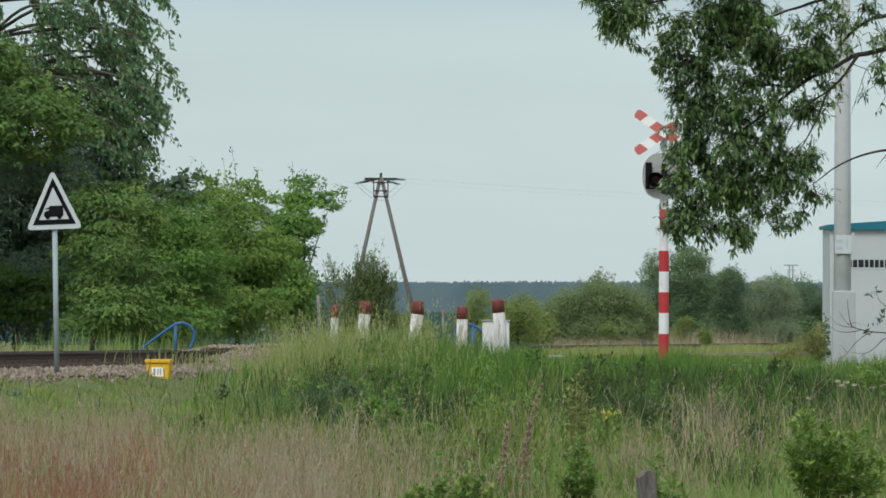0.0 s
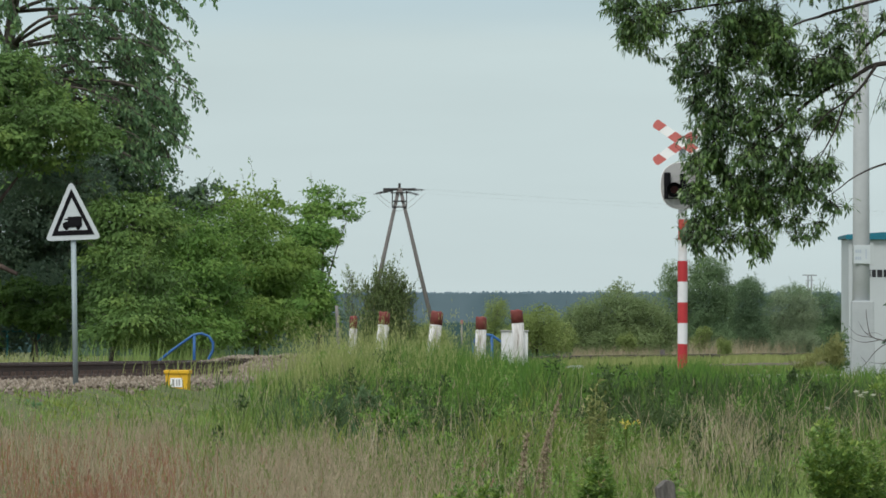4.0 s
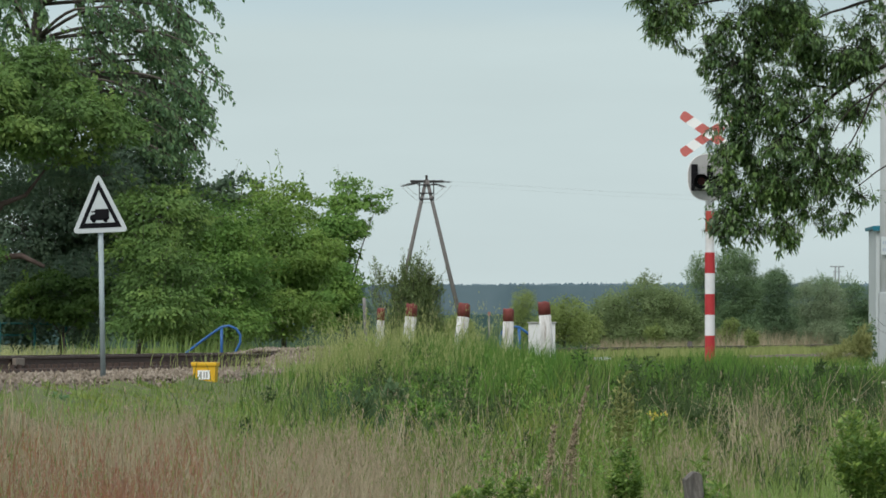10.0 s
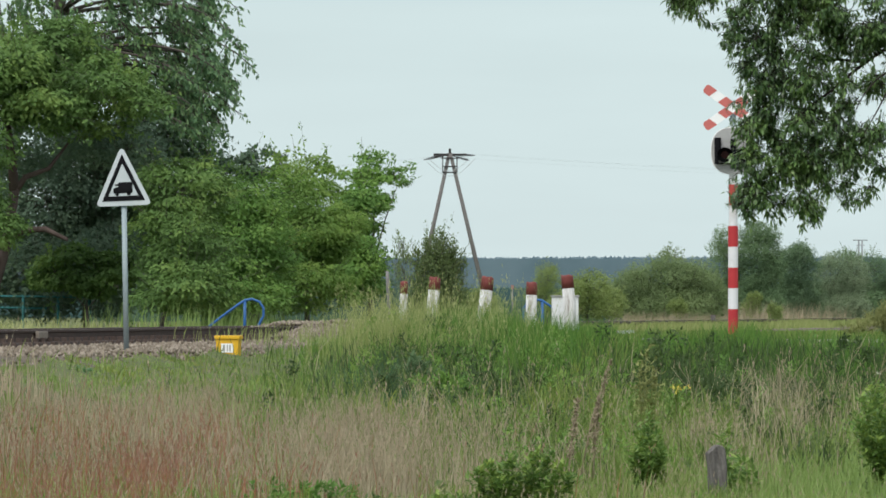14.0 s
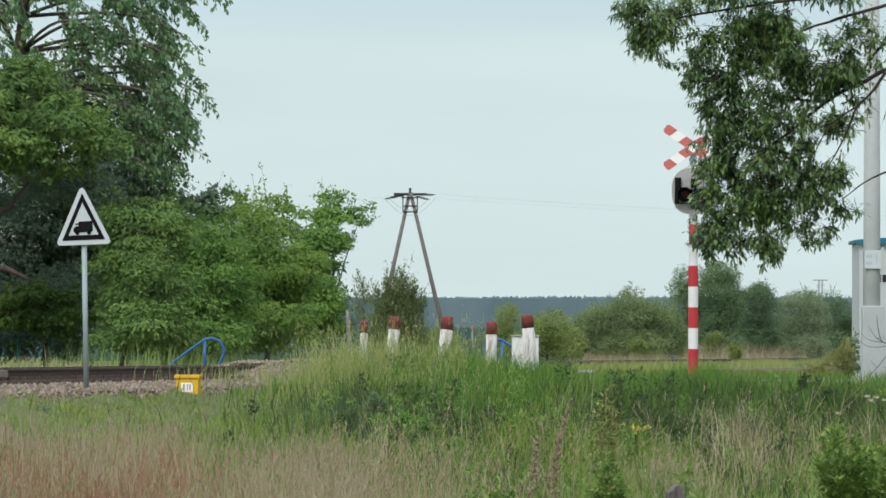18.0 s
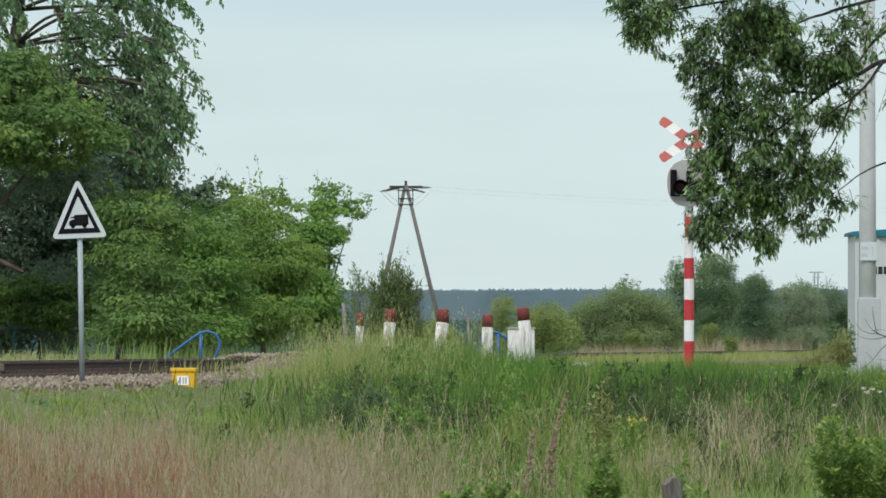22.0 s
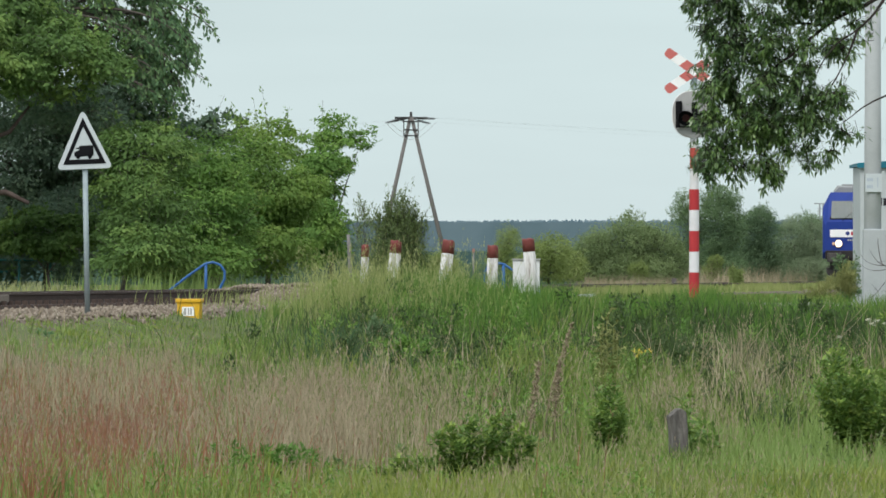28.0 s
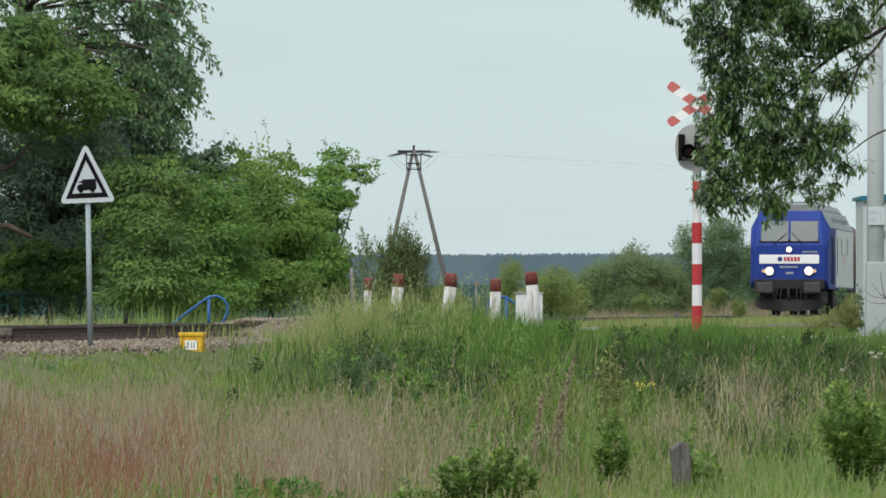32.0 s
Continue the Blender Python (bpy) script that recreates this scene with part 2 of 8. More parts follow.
M_STUMP = mat("weathered dark wood", [(0.055, 0.05, 0.047), (0.13, 0.12, 0.112), (0.25, 0.235, 0.22)], 0.9, scale=9, bump=0.5, fine=0.3, stretch=(3, 3, 0.5))
M_FEATHER = mat("pale feathery panicles", [(0.25, 0.29, 0.10), (0.36, 0.39, 0.165), (0.50, 0.49, 0.26)], 0.9, island=0.6, thin=0.3)
# haze over the distant red cap, put into a pale colour
M_CAP = mat("red cap paled for haze", [(0.30, 0.15, 0.14), (0.36, 0.19, 0.17)], 0.8, scale=4)
M_FRESH = mat("fresh light grass", [(0.13, 0.21, 0.05), (0.21, 0.31, 0.085), (0.31, 0.40, 0.15)], 0.6, island=0.4, scale=0.9, thin=0.3)
M_BIRD = mat("grey-brown feathers", [(0.10, 0.10, 0.105), (0.17, 0.165, 0.165)], 0.9, scale=20)
M_SIGNGREY = mat("bluish-grey white enamel", [(0.47, 0.52, 0.54), (0.56, 0.61, 0.63)], 0.5, scale=3, fine=0.3)
M_PLATE = mat("dull grey plate", [(0.30, 0.30, 0.30), (0.42, 0.42, 0.41)], 0.6, scale=3)
M_JOINT = mat("dusty pale joint cover", [(0.15, 0.125, 0.10), (0.27, 0.23, 0.19)], 0.8, scale=9, fine=0.3)
M_LENS = mat("dark red lens glass", [(0.03, 0.006, 0.006), (0.07, 0.012, 0.01)], 0.3, scale=5, spec=0.15)
M_CONCRETE = mat("pole concrete", [(0.36, 0.385, 0.395), (0.42, 0.445, 0.455), (0.48, 0.505, 0.515)], 0.9, scale=2.5, bump=0.25, fine=0.35)
M_WALL = mat("off-white cabin panel", [(0.42, 0.46, 0.47), (0.49, 0.53, 0.54)], 0.6, scale=0.9, fine=0.15)
M_TEAL = mat("teal roof sheet", [(0.010, 0.12, 0.175), (0.016, 0.17, 0.235)], 0.5, scale=1.5)
M_INK = mat("black lettering", [(0.012, 0.013, 0.016), (0.02, 0.02, 0.024)], 0.6)
M_INKBLUE = mat("faded grey-blue print", [(0.36, 0.42, 0.50), (0.42, 0.48, 0.56)], 0.6)
M_YELLOW = mat("yellow enamel", [(0.62, 0.36, 0.02), (0.72, 0.44, 0.03)], 0.5, scale=5, fine=0.2)
M_BLUE = mat("blue gloss tube paint", [(0.025, 0.094, 0.259), (0.036, 0.130, 0.324)], 0.4, scale=4)
M_FENCE = mat("turquoise fence paint", [(0.02, 0.12, 0.125), (0.035, 0.17, 0.17)], 0.6, scale=4)
M_WOOD = mat("weathered grey wood", [(0.10, 0.095, 0.09), (0.22, 0.21, 0.205), (0.30, 0.29, 0.28)], 0.95, scale=9, bump=0.6, stretch=(1, 1, 0.15))
M_POLEWOOD = mat("weathered pole wood", [(0.11, 0.105, 0.10), (0.18, 0.17, 0.165)], 0.9, scale=2, stretch=(1, 1, 0.1), fine=0.3)
M_FARPOLE = mat("grey concrete line pole", [(0.22, 0.24, 0.25), (0.28, 0.30, 0.31)], 0.9, scale=2)
M_STEEL = mat("dark weathered steel", [(0.03, 0.03, 0.032), (0.07, 0.068, 0.066)], 0.7, 0.3, scale=4)
M_BUFFER = mat("worn buffer steel", [(0.05, 0.046, 0.046), (0.09, 0.084, 0.08)], 0.6, 0.3, scale=4, fine=0.3)
M_WIRE = mat("aluminium line wire", [(0.36, 0.38, 0.39), (0.44, 0.46, 0.47)], 0.5, 0.4)
M_LOCO = mat("blue locomotive paint", [(0.013, 0.036, 0.21), (0.02, 0.05, 0.27)], 0.6, scale=0.8, spec=0.2, fine=0.2)
M_LOCOSIDE = mat("silver-grey side panel", [(0.42, 0.45, 0.44), (0.54, 0.57, 0.56)], 0.35, 0.1, scale=0.6, fine=0.2, spec=0.5)
M_ROOF = mat("dusty roof grey", [(0.18, 0.19, 0.195), (0.28, 0.29, 0.295)], 0.7, scale=1.5, fine=0.3)
M_UNDER = mat("oily underframe", [(0.014, 0.013, 0.014), (0.034, 0.031, 0.031)], 0.8, scale=3, fine=0.3)
# lighter than the underframe: haze is put into the plough's colour
M_PLOUGH = mat("black plough lightened for haze", [(0.028, 0.026, 0.027), (0.060, 0.055, 0.055)], 0.85, scale=2, fine=0.3)
M_GLASS = mat("windscreen glass", [(0.060, 0.085, 0.088), (0.085, 0.112, 0.115)], 0.12, scale=0.6, spec=0.12)
# glowing colour for the warm halo round each headlamp
M_LAMPRIM = mat("warm halo ring", [(1.0, 0.76, 0.48), (1.0, 0.82, 0.56)], 0.3, glow=0.55)
M_LAMPDIM = mat("dim warm side lamp", [(0.55, 0.36, 0.22), (0.65, 0.44, 0.28)], 0.3, glow=0.25)
M_LAMP = mat("lit headlamp", [(1.0, 0.84, 0.60), (1.0, 0.88, 0.66)], 0.3, glow=4.0)
M_BANNER = mat("white banner film", [(0.78, 0.79, 0.80), (0.84, 0.85, 0.86)], 0.4)
M_LOGO = mat("deep red print", [(0.40, 0.02, 0.05), (0.48, 0.03, 0.06)], 0.5)
M_NAVY = mat("navy print", [(0.02, 0.04, 0.18), (0.03, 0.05, 0.22)], 0.5)
M_WAGON = mat("brown tank paint", [(0.10, 0.055, 0.045), (0.17, 0.10, 0.085)], 0.7, scale=1, fine=0.3)
# haze of the distance is put into the bluish colours and a weak glow
M_FOREST = mat("distant wood with haze in its colour", [(0.036, 0.064, 0.080), (0.062, 0.096, 0.113), (0.098, 0.138, 0.158)], 1.0, scale=0.02, island=0.55, glow=0.6)
M_FOREST_NEAR = mat("dark copse with haze in its colour", [(0.026, 0.056, 0.056), (0.062, 0.100, 0.094)], 1.0, scale=0.03, island=0.5, glow=0.45)
M_MIDWOOD = mat("tree row with haze in its colour", [(0.04, 0.075, 0.05), (0.07, 0.11, 0.075)], 1.0, scale=0.1, island=0.5, glow=0.2)

# ---------------------------------------------------------------- mesh helpers


def part(name, bm, material, parent=None, label=""):
    """Links a bmesh (or a ready mesh) as one object, under a thing or a part if given."""
    if isinstance(bm, bmesh.types.BMesh):
        me = bpy.data.meshes.new(name)
        bm.to_mesh(me)
        bm.free()
    else:
        me = bm
    if not me.materials:
        me.materials.append(material)
    ob = new(name, me)
    if parent:
        ob.parent = parent
    if label:
        ob["label"] = label
    return ob


def thing(name, m, label, category, group="", kind=""):
    ob = new(name)
    ob.empty_display_size = 0.2
    ob.matrix_basis = m
    return tagged(ob, label, category, group, kind)


def soft(bm, width=0.01, segments=2):
    bmesh.ops.bevel(bm, geom=bm.edges[:], offset=width, segments=segments, affect="EDGES", profile=0.6)
    return bm


def box(x0, x1, y0, y1, z0, z1, bevel=0.0, bm=None):
    bm = bm or bmesh.new()
    r = bmesh.ops.create_cube(bm, size=1)
    bmesh.ops.transform(bm, verts=r["verts"], matrix=Matrix.Translation(((x0 + x1) / 2, (y0 + y1) / 2, (z0 + z1) / 2)) @ Matrix.Diagonal((x1 - x0, y1 - y0, z1 - z0, 1)))
    if bevel:
        soft(bm, bevel)
    return bm


def tube(points, radii, sides=8, bm=None, cap=True):
    """A tapered tube through points."""
    bm = bm or bmesh.new()
    pts = [Vector(p) for p in points]
    if not hasattr(radii, "__len__"):
        radii = [radii] * len(pts)
    rings, side = [], None
    for i, p in enumerate(pts):
        d = (pts[min(i + 1, len(pts) - 1)] - pts[max(i - 1, 0)]).normalized()
        if side is None:
            side = d.orthogonal().normalized()
        side = (side - d * side.dot(d)).normalized()
        up = d.cross(side)
        rings.append([bm.verts.new(p + (side * math.cos(a) + up * math.sin(a)) * radii[i]) for a in (math.tau * k / sides for k in range(sides))])
    for a, b in zip(rings, rings[1:]):
        for k in range(sides):
            f = bm.faces.new((a[k], a[(k + 1) % sides], b[(k + 1) % sides], b[k]))
            f.smooth = True
    if cap:
        bm.faces.new(rings[0][::-1])
        bm.faces.new(rings[-1])
    return bm


def bend(points, steps=4):
    """A smooth line through the points."""
    p = [Vector(q) for q in points]
    p = [p[0] * 2 - p[1]] + p + [p[-1] * 2 - p[-2]]
    line = []
    for a, b, c, d in zip(p, p[1:], p[2:], p[3:]):
        for t in (k / steps for k in range(steps)):
            line.append((b * 2 + (c - a) * t + (a * 2 - b * 5 + c * 4 - d) * t ** 2 + (b * 3 - a - c * 3 + d) * t ** 3) / 2)
    return line + [p[-2]]


def disc(r, depth, sides=32, m=Matrix(), bm=None, r2=None):
    bm = bm or bmesh.new()
    bmesh.ops.create_cone(bm, cap_ends=True, segments=sides, radius1=r, radius2=r if r2 is None else r2, depth=depth, matrix=m)
    return bm


def prism(outline, y0, y1, bm=None):
    """An outline in x and z, made solid from y0 to y1."""
    bm = bm or bmesh.new()
    a = [bm.verts.new((x, y0, z)) for x, z in outline]
    b = [bm.verts.new((x, y1, z)) for x, z in outline]
    n = len(a)
    bm.faces.new(a)
    bm.faces.new(b[::-1])
    for i in range(n):
        bm.faces.new((a[(i + 1) % n], a[i], b[i], b[(i + 1) % n]))
    bmesh.ops.recalc_face_normals(bm, faces=bm.faces[:])
    return bm


def rounded(outline, r, steps=5):
    """The outline of a polygon with its corners rounded."""
    out, n = [], len(outline)
    for i in range(n):
        p, a, b = Vector(outline[i]), Vector(outline[i - 1]), Vector(outline[(i + 1) % n])
        u, v = (a - p).normalized(), (b - p).normalized()
        half = u.angle(v) / 2
        cut = r / math.tan(half)
        s, e = p + u * cut, p + v * cut
        for k in range(steps + 1):
            t = k / steps
            out.append(tuple((1 - t) ** 2 * s + 2 * t * (1 - t) * p + t * t * e))
    return out


def mesh_from(name, verts, quads=None, tris=None, smooth=False):
    """A mesh from numpy arrays of corners and faces."""
    me = bpy.data.meshes.new(name)
    me.vertices.add(len(verts))
    me.vertices.foreach_set("co", np.ascontiguousarray(verts, np.float32).ravel())
    faces = [f for f in (quads, tris) if f is not None and len(f)]
    loops = np.concatenate([f.ravel() for f in faces]).astype(np.int32)
    sizes = np.concatenate([np.full(len(f), f.shape[1]) for f in faces]).astype(np.int32)
    starts = np.concatenate([[0], np.cumsum(sizes)[:-1]]).astype(np.int32)
    me.loops.add(len(loops))
    me.loops.foreach_set("vertex_index", loops)
    me.polygons.add(len(sizes))
    me.polygons.foreach_set("loop_start", starts)
    me.polygons.foreach_set("loop_total", sizes)
    if smooth:
        me.polygons.foreach_set("use_smooth", np.ones(len(sizes), bool))
    me.update(calc_edges=True)
    return me


rng = np.random.default_rng(7)


def unit(v):
    return v / np.maximum(np.linalg.norm(v, axis=-1, keepdims=True), 1e-9)


def leaves(name, base, way, length, width, face=None):
    """Pointed, slightly folded leaves: base points, directions, sizes and, if given, the way that their upper side faces."""
    n = len(base)
    way = unit(way)
    side = unit(np.cross(way, rng.normal(size=(n, 3)) if face is None else face))
    up = np.cross(side, way)
    L, W = np.broadcast_to(length, n)[:, None], np.broadcast_to(width, n)[:, None]
    droop = up * L * rng.uniform(-0.15, 0.15, (n, 1))
    v = np.stack([base, base + way * L * 0.45 + side * W / 2 + up * W * 0.15, base + way * L + droop, base + way * L * 0.45 - side * W / 2 + up * W * 0.15], 1)
    i = np.arange(n)[:, None] * 4
    tris = np.concatenate([i + [[0, 1, 2]], i + [[0, 2, 3]]], 1).reshape(-1, 3)
    return mesh_from(name, v.reshape(-1, 3), tris=tris)


def crown_points(blobs, twigs, per, reach, droop=0.3, clump=0.4, each=14, flat=0.5):
    """Leaf bases and directions on short twigs, gathered in clumps that fill ellipsoids (x, y, z, rx, ry, rz) and leave gaps."""
    b = np.array(blobs, float)
    share = (b[:, 3] * b[:, 4] * b[:, 5]) ** 0.75
    m = max(len(b), twigs // each)
    pick = np.concatenate([np.arange(len(b)), rng.choice(len(b), m - len(b), p=share / share.sum())])
    d = unit(rng.normal(size=(m, 3)))
    r = rng.uniform(0.15, 1, (m, 1)) ** 0.5
    heart = b[pick, :3] + d * r * b[pick, 3:6] * 0.9
    size = clump * rng.uniform(0.6, 1.3, m) * np.minimum(1, b[pick, 3:6].min(1) / clump)
    own = rng.choice(m, twigs, p=size ** 2 / (size ** 2).sum())
    e = unit(rng.normal(size=(twigs, 3)))
    c = heart[own] + e * rng.uniform(0, 1, (twigs, 1)) ** 0.5 * size[own][:, None] * (1.15, 1.15, flat)
    out = unit(e * (0.8, 0.8, 0.4) + d[own] * 0.6 + rng.normal(0, 0.35, (twigs, 3)) + (0, 0, 0.2 - droop))
    t = rng.uniform(0, 1, (twigs, per, 1))
    base = c[:, None] + out[:, None] * t * reach + rng.normal(0, reach * 0.13, (twigs, per, 3))
    way = out[:, None] * 0.6 + rng.normal(0, 0.5, (twigs, per, 3)) + (0, 0, -droop)
    return base.reshape(-1, 3), way.reshape(-1, 3), c, out


def dome_points(blobs, count, clump, leaf, droop=0.3, flat=0.6, shaggy=0.35):
    """Leaf bases, directions and facings on many small leafy sprays that arch out from the skin of ellipsoids, so that each spray has a lit upper side and a dark hollow below."""
    b = np.array(blobs, float)
    area = (b[:, 3] * b[:, 5] + b[:, 3] * b[:, 4] + b[:, 4] * b[:, 5])
    m = int(max(3 * len(b), 5.0 * area.sum() / clump ** 2))
    pick = np.concatenate([np.arange(len(b)), rng.choice(len(b), m - len(b), p=area / area.sum())])
    d = unit(rng.normal(size=(m, 3)))
    heart = b[pick, :3] + d * rng.uniform(0.55, 1.0, (m, 1)) * b[pick, 3:6] * 0.9
    size = clump * rng.uniform(0.5, 1.35, m) * np.minimum(1, b[pick, 3:6].min(1) / clump * 0.9)
    tip = unit(d * (0.75, 0.75, 0.45) + (0, 0, 0.75) + rng.normal(0, 0.25, (m, 3)))
    own = rng.choice(m, count, p=size ** 2 / (size ** 2).sum())
    e = unit(rng.normal(size=(count, 3)) + tip[own] * 0.75)
    base = heart[own] + e * rng.uniform(0.35, 1.05, (count, 1)) ** 0.6 * size[own][:, None] * (1.2, 1.2, flat)
    face = unit(e * (0.8, 0.8, 1.0) + tip[own] * 0.5 + rng.normal(0, shaggy, (count, 3)))
    way = e * (1, 1, 0.3) + d[own] * 0.4 + rng.normal(0, 0.45, (count, 3)) + (0, 0, -droop)
    way = unit(way - face * (way * face).sum(1, keepdims=True) * 0.75)
    return base - way * leaf * 0.4, way, face, heart, d, size


def blades(name, root, height, width, lean, wind=(0.12, 0.0)):
    """Bent blades of grass: a stalk in two steps that ends in a point."""
    n = len(root)
    a = rng.uniform(0, math.tau, n)
    turn = np.stack([np.cos(a), np.sin(a), np.zeros(n)], 1)
    # the broad side faces about either way along y, as the wind has combed it
    b = rng.uniform(-1.0, 1.0, n)
    side = np.stack([np.cos(b), np.sin(b), np.zeros(n)], 1)
    H, W = np.broadcast_to(height, n)[:, None], np.broadcast_to(width, n)[:, None]
    bend = turn * np.broadcast_to(lean, n)[:, None] * H * rng.uniform(0.3, 1.0, (n, 1)) + np.array([wind[0], wind[1], 0]) * H
    mid = root + bend * 0.3 + (0, 0, 0.55) * H
    tip = root + bend + (0, 0, 1.0) * H * (1 - 0.25 * np.linalg.norm(bend, axis=1, keepdims=True) / H)
    v = np.stack([root - side * W / 2, root + side * W / 2, mid + side * W * 0.4, mid - side * W * 0.4, tip], 1)
    i = np.arange(n)[:, None] * 5
    return mesh_from(name, v.reshape(-1, 3), quads=i + [[0, 1, 2, 3]], tris=i + [[3, 2, 4]])


# ---------------------------------------------------------------- the ground
PROFILE_Y = (-80, 0, 40, 60, 72, 84, 94, 101, 108, 116, 130, 160, 250, 400, 1000, 5000)
PROFILE_Z = (-1.4, -1.4, -1.5, -1.5, -1.32, -1.0, -0.70, -0.45, -0.34, -0.30, -0.28, -0.36, -0.6, -1.0, -1.5, -2.5)


def ground_z(x, y):
    x, y = np.asarray(x, float), np.asarray(y, float)
    z = np.interp(y, PROFILE_Y, PROFILE_Z)
    off = np.abs(x + 18.295 - 0.115 * y)
    shoulder = -0.29 - 0.27 * np.maximum(0, off - 2.9)          # slope of the railway bank
    z = np.where(y < 118, np.maximum(z, shoulder), z)
    z = z + 0.16 * np.exp(-((x + 0.3) / 2.2) ** 2 - ((y - 102) / 5) ** 2)   # bank beside the crossing
    z = z - 0.28 * np.exp(-((y - 92) / 5) ** 2) / (1 + np.exp(-np.clip(x + 0.2, -40, 40) * 2.0))   # ditch
    z = np.where(y < 115, z + 0.03 * np.sin(x * 1.7 + y * 0.31) * np.sin(y * 0.53 + 1), z)
    return np.where((off < 2.95) & (y < 720), np.minimum(z, -0.4), z)


def track_x(y):
    return -18.295 + 0.115 * y


xs = np.unique(np.concatenate([np.arange(-30, 30.1, 0.75), np.linspace(-2500, -30, 14), np.linspace(30, 2500, 14)]))
ys = np.unique(np.concatenate([np.linspace(-80, 30, 12), np.arange(30, 160, 1.0), np.linspace(160, 500, 40), np.linspace(500, 5000, 12)]))
gx, gy = np.meshgrid(xs, ys)
gz = ground_z(gx, gy)
idx = np.arange(gx.size).reshape(gx.shape)
quads = np.stack([idx[:-1, :-1], idx[:-1, 1:], idx[1:, 1:], idx[1:, :-1]], -1).reshape(-1, 4)
ground = part("ground", mesh_from("ground", np.stack([gx, gy, gz], -1).reshape(-1, 3), quads=quads, smooth=True), M_GROUND)
tagged(ground, "uneven meadow soil under rough grass", "ground", kind="structure")

# the road that leads over the crossing
ROAD = [(-40, 137), (-8, 131), (-3.6, 129.5), (0, 128), (2.2, 122.5), (3.2, 118), (4.8, 115.8), (7, 115.2), (10, 115.6), (16, 116), (40, 117)]
road_pts = []
for (xa, ya), (xb, yb) in zip(ROAD, ROAD[1:]):
    for k in range(12):
        road_pts.append(Vector((xa + (xb - xa) * k / 12, ya + (yb - ya) * k / 12, 0)))
bm = bmesh.new()
rows_ = []
for i, p in enumerate(road_pts):
    d = (road_pts[min(i + 3, len(road_pts) - 1)] - road_pts[max(i - 3, 0)]).normalized()
    s = Vector((d.y, -d.x, 0))
    line = []
    for k, off in enumerate((-1.9, -1.5, -0.7, 0, 0.7, 1.5, 1.9)):
        q = p + s * off
        line.append(bm.verts.new((q.x, q.y, (float(np.interp(q.x, (-60, -14, -4.7, -3.4, -1.2, 1.8), (-0.3, -0.22, -0.17, 0.0, 0.03, -0.19))) if abs(off) < 1.7 else -0.5) - 0.01 * abs(off))))
    rows_.append(line)
for a, b in zip(rows_, rows_[1:]):
    for k in range(6):
        bm.faces.new((a[k], a[k + 1], b[k + 1], b[k]))
bmesh.ops.recalc_face_normals(bm, faces=bm.faces[:])
road = part("road", bm, M_ROAD)
tagged(road, "narrow grey asphalt lane over the level crossing", "road", kind="structure")

# ---------------------------------------------------------------- the railway
TURN = -math.degrees(math.atan(0.115))
TRACK = pose(track_x(100), 100, 0, 0, 0, TURN)
bm = bmesh.new()
prof = [(-3.4, -0.6), (-2.9, -0.30), (-1.35, -0.235), (1.35, -0.235), (2.9, -0.30), (3.4, -0.6)]
last = None
for k in range(130):
    y = -45 + k * 6
    ring = [bm.verts.new((x + (rng.uniform(-0.05, 0.05) if i in (0, 5) else 0), y, z + (rng.uniform(-0.03, 0.03) if 0 < i < 5 else 0))) for i, (x, z) in enumerate(prof)]
    if last:
        for i in range(5):
            bm.faces.new((last[i], last[i + 1], ring[i + 1], ring[i]))
    last = ring
track = part("railway_track", bm, M_BALLAST)
track.matrix_basis = TRACK
tagged(track, "single railway track on grey-brown stone ballast", "railway track", kind="structure")
RAIL = [(-0.07, -0.16), (0.07, -0.16), (0.07, -0.145), (0.012, -0.125), (0.012, -0.045), (0.036, -0.035), (0.036, -0.006), (0.028, 0), (-0.028, 0), (-0.036, -0.006), (-0.036, -0.035), (-0.012, -0.045), (-0.012, -0.125), (-0.07, -0.145)]
for side in (-0.7535, 0.7535):
    rail = part("rail", prism([(x + side, z) for x, z in RAIL], -42, 700), M_RAIL, track, "rust-brown steel rail")
    rail.data.materials.append(M_RAILTOP)
    for f in rail.data.polygons:
        if f.normal.z > 0.95 and f.center.z > -0.01:
            f.material_index = 1
for side_, y_ in ((0.7535, -1.2), (-0.7535, -1.2)):
    part("fishplate", box(side_ - 0.045, side_ + 0.045, y_ - 0.32, y_ + 0.32, -0.12, -0.042, 0.006), M_RAIL, track, "bolted rail joint plate")
    part("joint_cover", box(side_ + 0.046, side_ + 0.10, y_ - 0.36, y_ + 0.36, -0.13, -0.02, 0.012), M_JOINT, track, "pale cover at the rail joint")
sl = bmesh.new()
for x0, x1 in ((-1.3, -0.45), (0.45, 1.3)):
    prism([(x0, -0.36), (x1, -0.36), (x1 - 0.02, -0.165), (x0 + 0.02, -0.165)], -0.13, 0.13, sl)
box(-0.45, 0.45, -0.11, 0.11, -0.36, -0.2, 0, sl)
for s in (-0.7535, 0.7535):
    box(s - 0.16, s - 0.08, -0.07, 0.07, -0.165, -0.11, 0, sl)
    box(s + 0.08, s + 0.16, -0.07, 0.07, -0.165, -0.11, 0, sl)
sleeper = part("sleeper", sl, M_SLEEPER, track)
sleeper.location = (0, -20, 0)
for k in range(1, 290):
    ob = new("sleeper", sleeper.data)
    ob.parent, ob.location = track, (0, -20 + 0.6 * k, 0)

